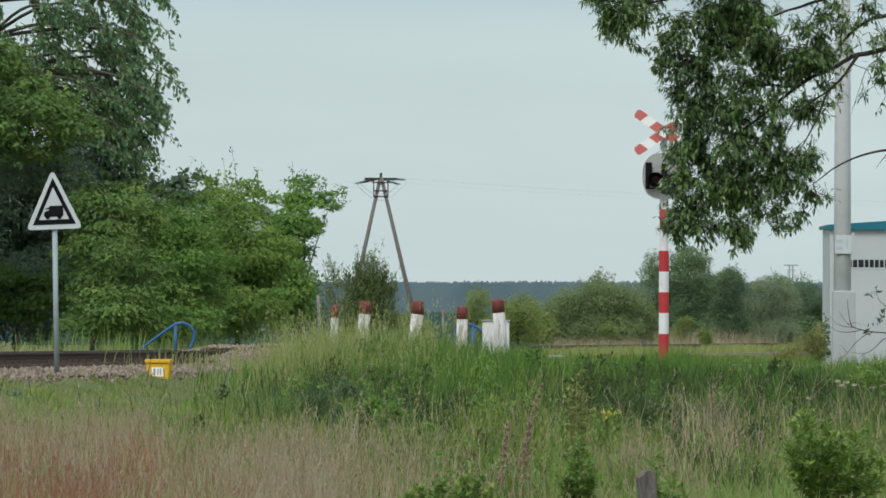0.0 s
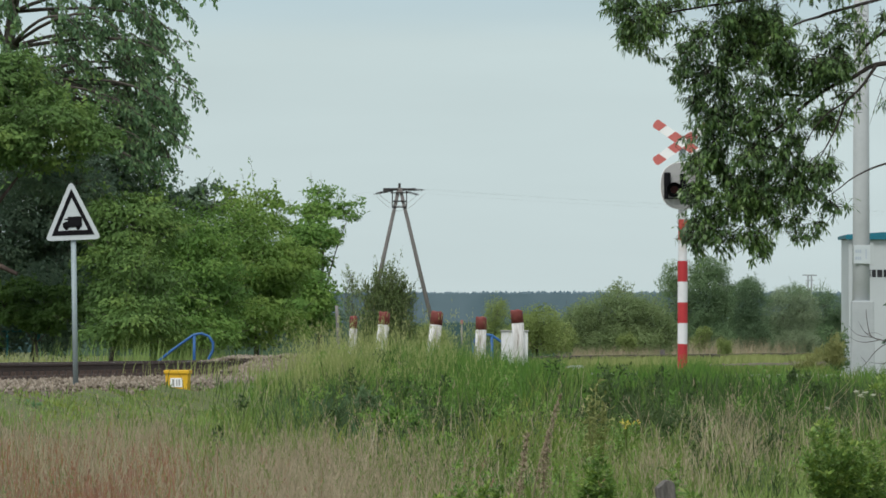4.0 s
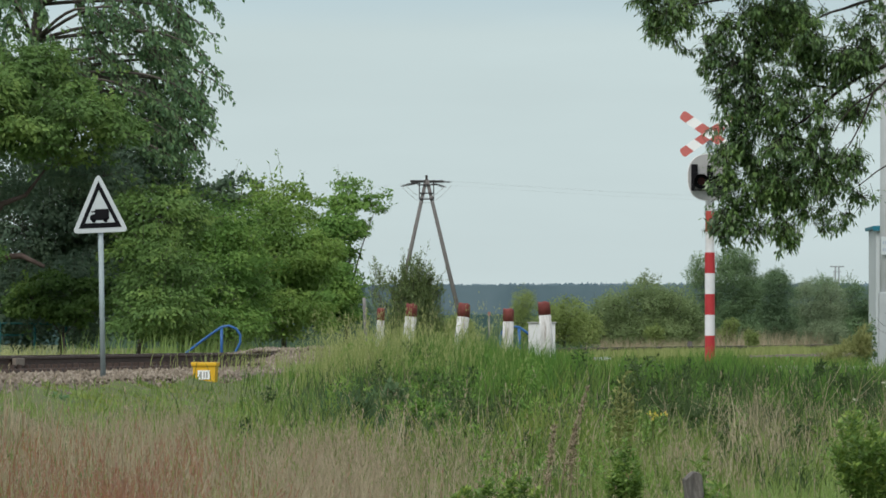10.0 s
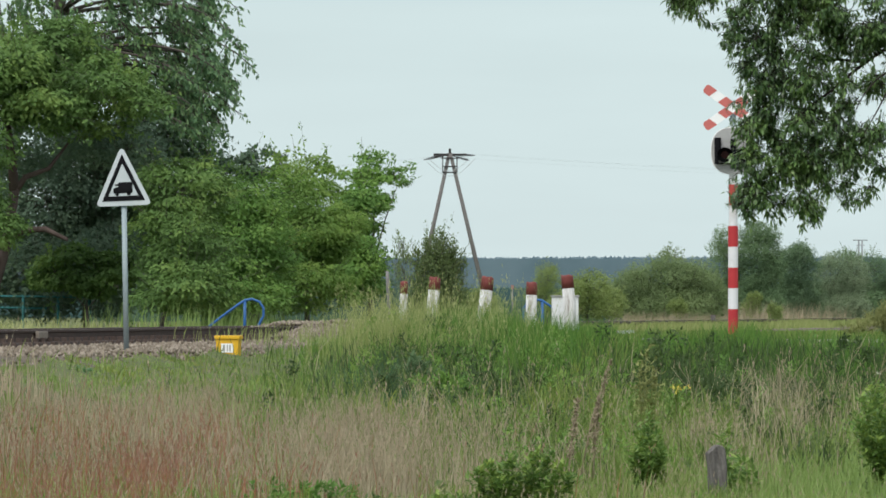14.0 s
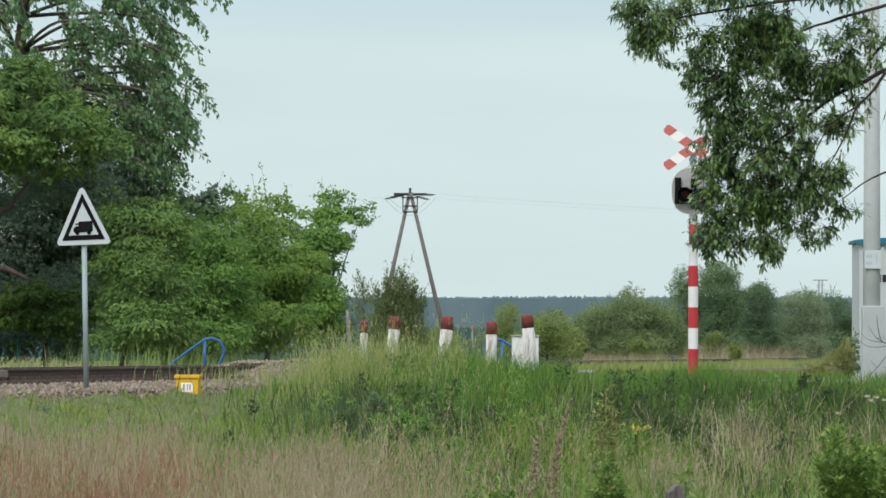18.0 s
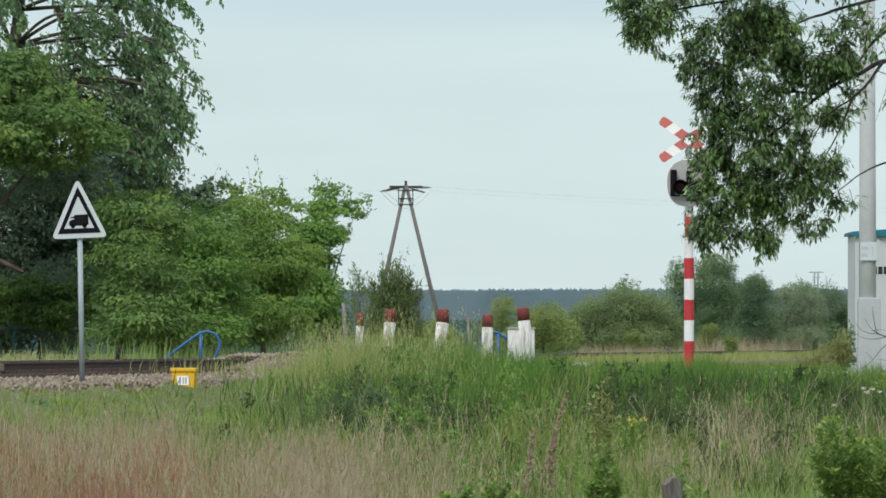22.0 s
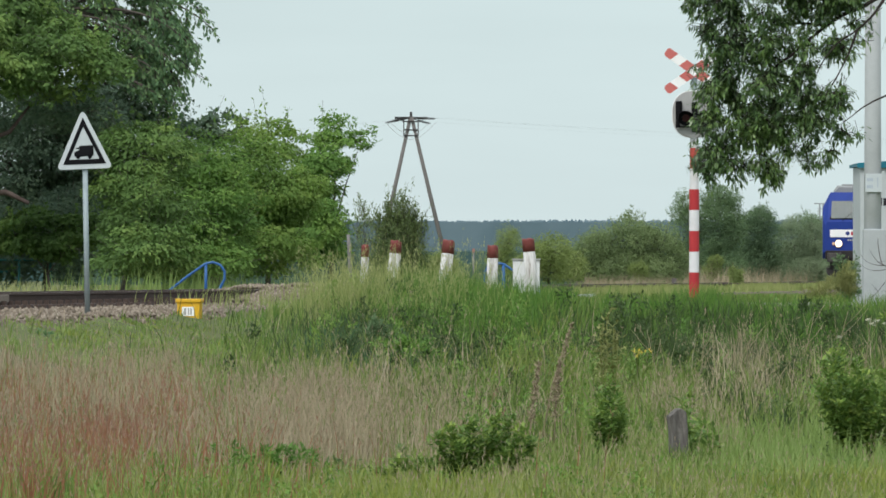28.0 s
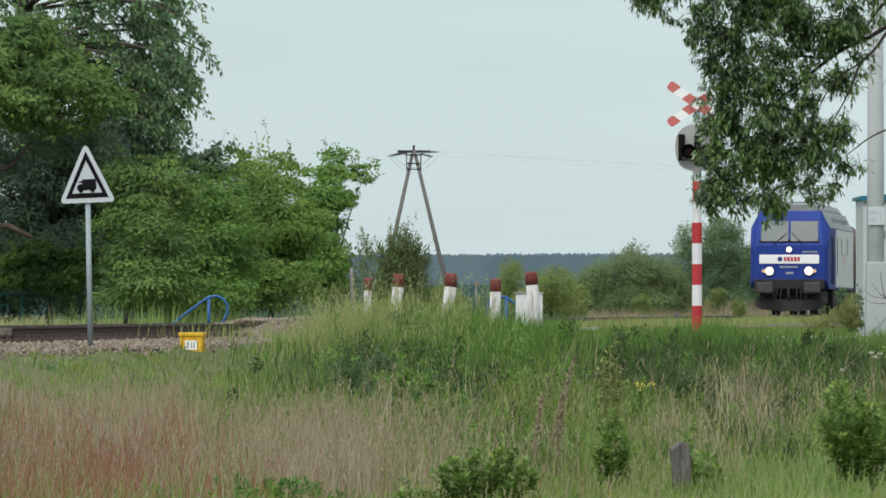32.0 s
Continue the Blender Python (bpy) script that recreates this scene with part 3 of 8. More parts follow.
# loose stones of the ballast, on the shoulders near the crossing
n = 15000
sy = rng.uniform(-22, 45, n)
sx = rng.choice([-1, 1], n, p=[0.25, 0.75]) * rng.uniform(0.2, 3.1, n)
sz = np.interp(np.abs(sx), [0, 1.35, 2.9, 3.2], [-0.235, -0.235, -0.30, -0.48]) + rng.uniform(-0.02, 0.02, n)
oct_ = np.array([(1, 0, 0), (0, 1, 0), (-1, 0, 0), (0, -1, 0), (0, 0, 1), (0, 0, -1)], float)
v = oct_[None] * rng.uniform(0.02, 0.045, (n, 1, 1)) * rng.uniform(0.6, 1.4, (n, 6, 3)) + np.stack([sx, sy, sz], 1)[:, None]
i = np.arange(n)[:, None, None] * 6
tr = np.array([(0, 1, 4), (1, 2, 4), (2, 3, 4), (3, 0, 4), (1, 0, 5), (2, 1, 5), (3, 2, 5), (0, 3, 5)])
stones = part("ballast_stones", mesh_from("ballast_stones", v.reshape(-1, 3), tris=(i + tr[None]).reshape(-1, 3)), M_STONE, track)
stones["kind"] = "stuff"
# the gravel ramp beside the rails and the coarse gravel trodden over the crossing
bm = bmesh.new()
ramp = []
for y_ in np.linspace(117, 126.5, 11):
    t_ = (y_ - 117) / 9.5
    row_ = []
    for k, dx in enumerate((0.9, 1.4, 2.2, 3.0, 3.6)):
        z_ = -0.30 + 0.33 * t_ ** 1.3 - (0.0, 0.0, 0.02, 0.10, 0.45)[k] + rng.uniform(-0.02, 0.02)
        row_.append(bm.verts.new((track_x(y_) + dx, y_, z_)))
    ramp.append(row_)
for a, b_ in zip(ramp, ramp[1:]):
    for k in range(4):
        bm.faces.new((a[k], a[k + 1], b_[k + 1], b_[k]))
ramp = part("gravel_ramp", bm, M_BALLAST, road)
n = 6500
u_ = rng.uniform(0, 1, n)
py_ = np.where(u_ < 0.65, rng.uniform(117, 126.5, n), rng.uniform(125.5, 132, n))
dx_ = rng.uniform(0.85, 3.3, n)
px_ = np.where(u_ < 0.65, track_x(py_) + dx_, rng.uniform(-4.6, -1.2, n))
t_ = np.clip((py_ - 117) / 9.5, 0, 1)
pz_ = np.where(u_ < 0.65, -0.29 + 0.33 * t_ ** 1.3 - np.interp(dx_, (0.9, 2.2, 3.0, 3.6), (0, 0.02, 0.1, 0.45)), np.interp(px_, (-4.7, -3.4, -1.2), (-0.16, 0.01, 0.035)) + 0.03 * np.sin(px_ * 3.1) ** 2) + rng.uniform(-0.01, 0.035, n)
v = oct_[None] * rng.uniform(0.018, 0.05, (n, 1, 1)) * rng.uniform(0.6, 1.4, (n, 6, 3)) + np.stack([px_, py_, pz_], 1)[:, None]
i = np.arange(n)[:, None, None] * 6
gravel = part("gravel", mesh_from("gravel", v.reshape(-1, 3), tris=(i + tr[None]).reshape(-1, 3)), M_STONE, road)
gravel["kind"] = "stuff"

# ---------------------------------------------------------------- things on this side of the crossing


def make_triangle_sign():
    s = thing("railway_sign", pose(-4.79, 96, -0.445, 0, -1.0, 0), "white triangular railway sign with a black lorry on a grey post", "railway sign")
    part("post", tube([(0, 0, 0), (0, 0, 2.2)], 0.036, 16), M_GALV, s, "grey galvanised post")
    tri = rounded([(-0.385, 2.14), (0.385, 2.14), (0.0, 2.97)], 0.055)
    plate = part("plate", prism(tri, -0.062, -0.042), M_SIGNGREY, s, "white triangular plate")
    plate.matrix_basis = Matrix.Translation((0, 0, 2.14)) @ Matrix.Rotation(radians(-1.4), 4, "Y") @ Matrix.Translation((0, 0, -2.14))
    inner = [(-0.205, 2.272), (0.205, 2.272), (0.0, 2.715)]
    bm = bmesh.new()
    outer3, y = [(-0.292, 2.205), (0.292, 2.205), (0.0, 2.842)], -0.066
    for k in range(3):
        a, b, c, d = outer3[k], outer3[(k + 1) % 3], inner[(k + 1) % 3], inner[k]
        f = [bm.verts.new((p[0], yy, p[1])) for yy in (y, y + 0.004) for p in (a, b, c, d)]
        for q in ((0, 1, 2, 3), (7, 6, 5, 4), (0, 4, 5, 1), (1, 5, 6, 2), (2, 6, 7, 3), (3, 7, 4, 0)):
            bm.faces.new([f[j] for j in q])
    bmesh.ops.recalc_face_normals(bm, faces=bm.faces[:])
    part("border", bm, M_BLACK, plate, "black triangular border")
    lorry = [(-0.135, 2.32), (-0.115, 2.308), (0.11, 2.312), (0.128, 2.325), (0.128, 2.452), (0.12, 2.46), (-0.062, 2.458), (-0.062, 2.437), (-0.112, 2.432), (-0.112, 2.418), (-0.062, 2.412), (-0.066, 2.396), (-0.10, 2.392), (-0.132, 2.372)]
    bm = prism(lorry, -0.067, -0.0625)
    for x in (-0.085, 0.075):
        disc(0.028, 0.005, 16, Matrix.Translation((x, -0.0645, 2.305)) @ Matrix.Rotation(radians(90), 4, "X"), bm)
    part("lorry_picture", bm, M_BLACK, plate, "black lorry silhouette")
    for z in (2.3, 2.6):
        part("clamp", box(-0.05, 0.05, -0.045, 0.04, z - 0.02, z + 0.02, 0.004), M_GALV, s, "steel clamp")
    return s


make_triangle_sign()


def make_yellow_box():
    s = thing("cable_box", pose(-3.58, 101, float(ground_z(-3.6, 101)) - 0.085, 0, 0, -8), "yellow trackside cable box with a white label in the grass", "cable box")
    part("body", prism([(-0.15, 0), (0.15, 0), (0.165, 0.27), (-0.165, 0.27)], -0.12, 0.12), M_YELLOW, s)
    lid = part("lid", box(-0.185, 0.185, -0.14, 0.14, 0.27, 0.325, 0.012), M_YELLOW, s)
    lab = part("label_plate", box(-0.09, 0.085, -0.128, -0.122, 0.08, 0.21), M_SIGNWHITE, s, "white label")
    for x0, x1 in ((-0.06, -0.03), (-0.005, 0.015), (0.03, 0.055)):
        part("print_bar", box(x0, x1, -0.1305, -0.1285, 0.10, 0.19), M_PLATE, lab, "grey illegible print")
    return s


make_yellow_box()


def make_signal():
    s = thing("crossing_signal", pose(4.28, 119, -0.28), "crossing signal with crossbuck on a red and white striped mast", "crossing signal")
    bounds = [-0.05] + [0.235 + 0.35 * j for j in range(1, 10)]
    bounds = [b for b in bounds if b < 3.0] + [3.0]
    for j, (a, b) in enumerate(zip(bounds, bounds[1:])):
        part("mast_band", disc(0.084 if b < 2.2 else 0.074, b - a, 24, Matrix.Translation((0, 0, (a + b) / 2))), M_WHITE if j % 2 else M_RED if b < 2.3 else M_REDORANGE, s, "white mast band" if j % 2 else "red mast band")
    part("mast_top", disc(0.05, 1.02, 20, Matrix.Translation((0, 0, 3.51))), M_GALV, s, "grey mast tube")
    part("base_plate", box(-0.2, 0.2, -0.2, 0.2, -0.05, 0.03, 0.01), M_CONCRETE, s)
    cz = 3.25
    oval = [(0.37 * math.copysign(abs(math.cos(a)) ** 0.8, math.cos(a)), cz + 0.39 * math.copysign(abs(math.sin(a)) ** 0.8, math.sin(a))) for a in (math.tau * q / 48 for q in range(48))]
    shield = part("background_plate", prism(oval, -0.13, -0.11), M_PLATE, s, "grey oval background plate")
    rim = [(x * 1.03, cz + (zz - cz) * 1.03) for x, zz in oval]
    part("plate_rim", prism(rim, -0.109, -0.100), M_SIGNWHITE, shield, "pale rim")
    for x, zz in ((-0.15, cz - 0.07), (0.15, cz - 0.07)):
        turned = Matrix.Translation((x, -0.2, zz)) @ Matrix.Rotation(radians(90), 4, "X")
        lamp = part("lamp_housing", disc(0.125, 0.14, 28, turned), M_BLACK, s, "black lamp housing")
        part("lens", disc(0.065, 0.012, 24, Matrix.Translation((x, -0.275, zz)) @ Matrix.Rotation(radians(90), 4, "X")), M_LENS, lamp, "unlit dark red lens")
        # a deep hood that opens downwards
        bm = bmesh.new()
        ring = []
        for yy, rr in ((-0.27, 0.14), (-0.50, 0.135)):
            ring.append([bm.verts.new((x + rr * math.cos(a), yy, zz + rr * math.sin(a))) for a in np.linspace(radians(-15), radians(195), 15)])
        for q in range(14):
            bm.faces.new((ring[0][q], ring[0][q + 1], ring[1][q + 1], ring[1][q]))
        bmesh.ops.solidify(bm, geom=bm.faces[:], thickness=0.008)
        part("visor", bm, M_BLACK, lamp, "black visor")
        sg = math.copysign(1, x)
        part("lamp_box", box(min(x + sg * 0.06, x + sg * 0.17), max(x + sg * 0.06, x + sg * 0.17), -0.20, -0.131, cz - 0.09, cz + 0.22, 0.015), M_BLACK, s, "black backing box")
        part("lamp_support", box(sg * 0.285 - 0.036, sg * 0.285 + 0.036, -0.23, -0.201, cz - 0.23, cz + 0.215, 0.006), M_BLACK, s, "black upright support")
    part("lamp_bracket", box(-0.05, 0.05, -0.16, -0.09, cz - 0.30, cz + 0.2, 0.01), M_BLACK, s, "black bracket")
    part("cross_bar", box(-0.32, 0.32, -0.18, -0.161, cz - 0.225, cz - 0.205, 0.004), M_BLACK, s, "thin black bar")
    for sgn in (1, -1):
        m = Matrix.Translation((0, -0.075 - 0.015 * (sgn > 0), 3.98)) @ Matrix.Rotation(radians(35 * sgn), 4, "Y")
        L, H, C = 0.585, 0.08, 0.032
        arm = part("crossbuck_arm", prism([(-L, -H + C), (-L + C, -H), (L - C, -H), (L, -H + C), (L, H - C), (L - C, H), (-L + C, H), (-L, H - C)], -0.004, 0.004), M_SIGNWHITE, s, "white crossbuck board")
        arm.matrix_basis = m
        slant = 0.028 * sgn
        for x0, x1 in ((-0.415, -0.59), (-0.235, -0.075), (0.075, 0.235), (0.415, 0.59)):
            if abs(x1) > 0.5:
                e = math.copysign(L, x1)
                ec = math.copysign(L - C, x1)
                line = [(x0 - slant, -0.079), (ec, -0.079), (e, -H + C), (e, H - C), (ec, 0.079), (x0 + slant, 0.079)]
            else:
                line = [(x0 - slant, -0.079), (x1 - slant, -0.079), (x1 + slant, 0.079), (x0 + slant, 0.079)]
            part("red_stripe", prism(line, -0.0075, -0.0045), M_REDPALE, arm, "faded red stripe")
    return s


make_signal()


def make_post(x, y, top, radius, lean_x, lean_y, hue):
    base = float(ground_z(x, y)) - 0.1
    h = top - base
    s = thing("guide_post", pose(x, y, base, lean_y, lean_x, hue * 40), "leaning whitewashed concrete guide post with a brown-red top", "guide post", group="guide posts by the crossing")
    bm = tube([(0, 0, 0), (0, 0, h * 0.5), (0.006, 0, h - 0.21)], [radius * 1.06, radius * 1.02, radius], 14)
    part("shaft", bm, M_PEEL, s, "peeling whitewashed shaft")
    bm = tube([(0.006, 0, h - 0.21), (0.006, 0, h - 0.03), (0.006, 0, h - 0.005), (0.006, 0, h)], [radius * 1.03, radius * 1.0, radius * 0.95, radius * 0.8], 14)
    for v_ in bm.verts:
        v_.co.z += 0.012 * math.sin(v_.co.x * 60) * (v_.co.z > h - 0.04)
    part("painted_top", bm, M_REDOLD, s, "faded brown-red top")
    return s


for row in ((1.53, 114, 0.853, 0.098, -5.4, 0, 0.1), (0.86, 118, 0.751, 0.092, 0.8, 0, 0.4), (0.01, 112, 0.816, 0.098, 6.6, 0, 0.7), (-0.84, 118, 0.836, 0.095, 4.8, 0, 0.2), (-1.32, 121, 0.775, 0.066, 2.0, 0, 0.9)):
    make_post(*row)

s = thing("fence_stake", pose(-1.36, 108, -0.4, 0, -2, 0), "thin weathered grey wooden stake in tall grass", "stake")
part("stake", tube([(0, 0, 0), (0.01, 0, 0.7), (0.0, 0, 1.28)], [0.032, 0.03, 0.024], 8), M_WOOD, s)


def make_hoop(m):
    s = thing("tube_barrier", m, "blue painted tubular steel barrier hoop beside the track", "barrier", group="blue barriers at the crossing")
    pts = [(-0.53, 0, -0.2), (-0.46, 0, 0.02), (-0.15, 0, 0.26), (0.1, 0, 0.44), (0.22, 0, 0.52), (0.36, 0, 0.545), (0.50, 0, 0.49), (0.58, 0, 0.37), (0.58, 0, 0.22), (0.51, 0, 0.08), (0.44, 0, -0.05), (0.44, 0, -0.2)]
    part("hoop", tube(pts, 0.026, 10), M_BLUE, s)
    part("strut", tube([(0.22, 0.0, -0.2), (0.22, 0.0, 0.5)], 0.03, 10), M_BLUE, s)
    return s


hoop = make_hoop(pose(-4.73, 136, -0.045))
copy_thing(hoop, pose(1.44, 136, -0.05, 0, 0, 180))


def make_white_box():
    s = thing("switch_box", pose(1.61, 132, -0.32), "small white electrical switch box near the posts", "switch box")
    body = part("body", box(-0.25, 0.25, 0, 0.3, 0.25, 0.86, 0.012), M_WHITE, s)
    part("door", box(-0.225, 0.20, -0.012, 0.0, 0.28, 0.83, 0.004), M_WHITE, s)
    part("top_cover", box(-0.27, 0.27, -0.03, 0.32, 0.86, 0.885, 0.006), M_PLATE, s)
    for x in (-0.2, 0.2):
        part("leg", box(x - 0.03, x + 0.03, 0.1, 0.16, -0.02, 0.25), M_GALV, s)
    return s


make_white_box()


def make_cabin():
    s = thing("relay_cabin", pose(7.27, 122, -0.4), "off-white railway relay cabin with a teal sheet roof", "relay cabin")
    part("wall", box(0, 2.9, 0, 2.4, 0, 2.545, 0.015), M_WALL, s)
    part("plinth", box(-0.03, 2.93, -0.03, 2.43, -0.1, 0.12, 0.01), M_CONCRETE, s, "grey concrete plinth")
    roof = part("roof", prism([(-0.06, 2.545), (2.96, 2.545), (2.96, 2.62), (1.45, 2.70), (-0.06, 2.60)], -0.07, 2.47), M_TEAL, s, "teal sheet metal roof")
    part("fascia", box(-0.07, 2.97, -0.085, -0.071, 2.515, 2.595, 0.003), M_TEAL, roof)
    sign = part("lettering_panel", box(0.02, 1.55, -0.004, -0.001, 1.83, 2.03), M_WALL, s)
    x = 0.30
    for w in (0.085, 0.095, 0.11, 0.085, 0.09, 0.085, 0.085, 0.042, 0.075, 0.085):
        part("letter_block", box(x, x + w - 0.02, -0.008, -0.0045, 1.865, 1.995, 0.0), M_INK, sign, "black block in a row of lettering")
        x += w
    part("corner_trim", box(-0.012, 0.05, -0.012, 0.05, 0.12, 2.5), M_WALL, s, "white corner trim")
    part("panel_joint", box(1.02, 1.035, -0.003, 0.001, 0.12, 2.5), M_PLATE, s)
    return s


make_cabin()


def make_concrete_pole():
    s = thing("concrete_pole", pose(6.86, 112, -0.45), "tall round grey concrete pole with a thick base", "utility pole")
    part("shaft", tube([(0, 0, 0), (0, 0, 3), (0, 0, 9)], [0.142, 0.132, 0.105], 28), M_CONCRETE, s)
    part("base_sleeve", soft(prism([(-0.17, -0.1), (0.21, -0.1), (0.195, 1.44), (-0.155, 1.44)], -0.2, 0.16), 0.02), M_SLEEVE, s, "thicker pale concrete base")
    p = part("number_plate", box(-0.125, 0.135, -0.165, -0.15, 2.03, 2.32, 0.004), M_SIGNGREY, s, "small white plate with illegible print")
    for x0, x1, z0, z1 in ((-0.10, -0.075, 2.2, 2.25), (-0.065, -0.045, 2.2, 2.25), (-0.035, -0.01, 2.2, 2.25), (-0.10, -0.075, 2.09, 2.14), (-0.065, -0.04, 2.09, 2.14), (-0.03, -0.01, 2.09, 2.14), (0.06, 0.075, 2.1, 2.26)):
        part("print_bar", box(x0, x1, -0.168, -0.1655, z0, z1), M_INKBLUE, p, "faded blue print")
    part("plate_bracket", box(0.135, 0.185, -0.16, -0.10, 2.0, 2.36, 0.004), M_WALL, s)
    for z in (2.1, 2.26):
        part("strap", tube([(0.137 * math.cos(a), 0.137 * math.sin(a), z) for a in np.linspace(0, math.tau, 25)], 0.006, 6), M_GALV, s)
    return s


make_concrete_pole()


def make_power_pole():
    s = thing("power_line_pole", pose(-1.64, 396, -0.86), "wooden A-frame power line pole with strain insulators", "power pole")
    top = 10.0
    for x0, x1 in ((-2.24, -0.03), (2.44, 0.03)):
        part("leg", tube([(x0 * 1.03, 0, -0.3), (x0 + (x1 - x0) * 0.5, 0, top * 0.495), (x1, 0, top)], [0.135, 0.12, 0.10], 12), M_POLEWOOD, s, "grey-brown wooden leg")
    part("cap", box(-0.07, 0.07, -0.07, 0.07, top - 0.05, top + 0.26, 0.02), M_STEEL, s)
    for z, w in ((8.92, 0.42), (9.25, 0.40), (9.72, 0.5)):
        part("tie_beam", box(-w, w, -0.16, -0.10, z - 0.035, z + 0.035), M_STEEL, s)
    for x in (-0.40, 0.40):
        part("steel_upright", box(x - 0.03, x + 0.03, -0.163, -0.103, 8.9, 9.85), M_STEEL, s)
    arm = part("crossarm", box(-0.95, 0.95, -0.07, 0.07, 9.86, 9.98), M_STEEL, s)
    arm.matrix_basis = Matrix.Rotation(radians(20), 4, "Z")
    for x0, y0, x1, z1 in ((-0.3, -0.7, -1.45, 9.62), (-0.1, 0.0, -1.2, 9.72), (0.2, 0.6, 1.0, 9.95), (0.2, -0.2, 1.42, 9.88), (0.1, 0.3, 1.1, 9.6), (-0.2, 0.5, -0.9, 9.85)):
        a, b = Vector((x0, y0, 9.88)), Vector((x1, y0, z1))
        bm = tube([a, b], 0.02, 6)
        for q in range(7):
            c = a.lerp(b, 0.38 + 0.08 * q)
            disc(0.075, 0.05, 10, Matrix.Translation(c) @ (b - a).to_track_quat("Z", "Y").to_matrix().to_4x4(), bm, 0.06)
        part("insulator", bm, M_STEEL, s, "dark strain insulator string")
    for x0, x1, dip in ((-1.45, 1.42, 1.0), (-1.2, 1.1, 0.7)):
        part("jumper_wire", tube([(x0 + (x1 - x0) * t, -0.3, 9.7 - dip * math.sin(math.pi * t)) for t in np.linspace(0, 1, 11)], 0.012, 5), M_WIRE, s)
    return s


make_power_pole()


def make_wire(a, b, sag, label):
    a, b = Vector(a), Vector(b)
    pts = [a.lerp(b, t) - Vector((0, 0, sag * 4 * t * (1 - t))) for t in np.linspace(0, 1, 25)]
    w = part("overhead_wire", tube(pts, 0.0022, 5), M_WIRE)
    return tagged(w, label, "wire", group="overhead wires")


for dy, dz in ((-0.7, -0.2), (-0.2, 0.02), (0.6, 0.1)):
    make_wire((-0.2, 396 + dy, 9.01 + dz), (60, 470 + dy * 4, 9.79 + dz), 0.9, "thin overhead wire leaving the wooden pole")
    make_wire((-2.9, 396 + dy, 8.85 + dz), (-60, 425 + dy * 3, 7.6 + dz), 1.0, "thin overhead wire leaving the wooden pole")

s = thing("far_pole", pose(61, 1130, -0.85), "small distant twin-leg line pole above the shrubs", "power pole")
for x in (-0.27, 0.27):
    part("leg", tube([(x, 0, 0), (x, 0, 12.6)], 0.13, 8), M_FARPOLE, s)
part("crossarm", box(-1.15, 1.15, -0.1, 0.1, 12.5, 12.66), M_FARPOLE, s)
part("crossarm", box(-0.65, 0.65, -0.1, 0.1, 11.7, 11.8), M_FARPOLE, s)

# ---------------------------------------------------------------- the train


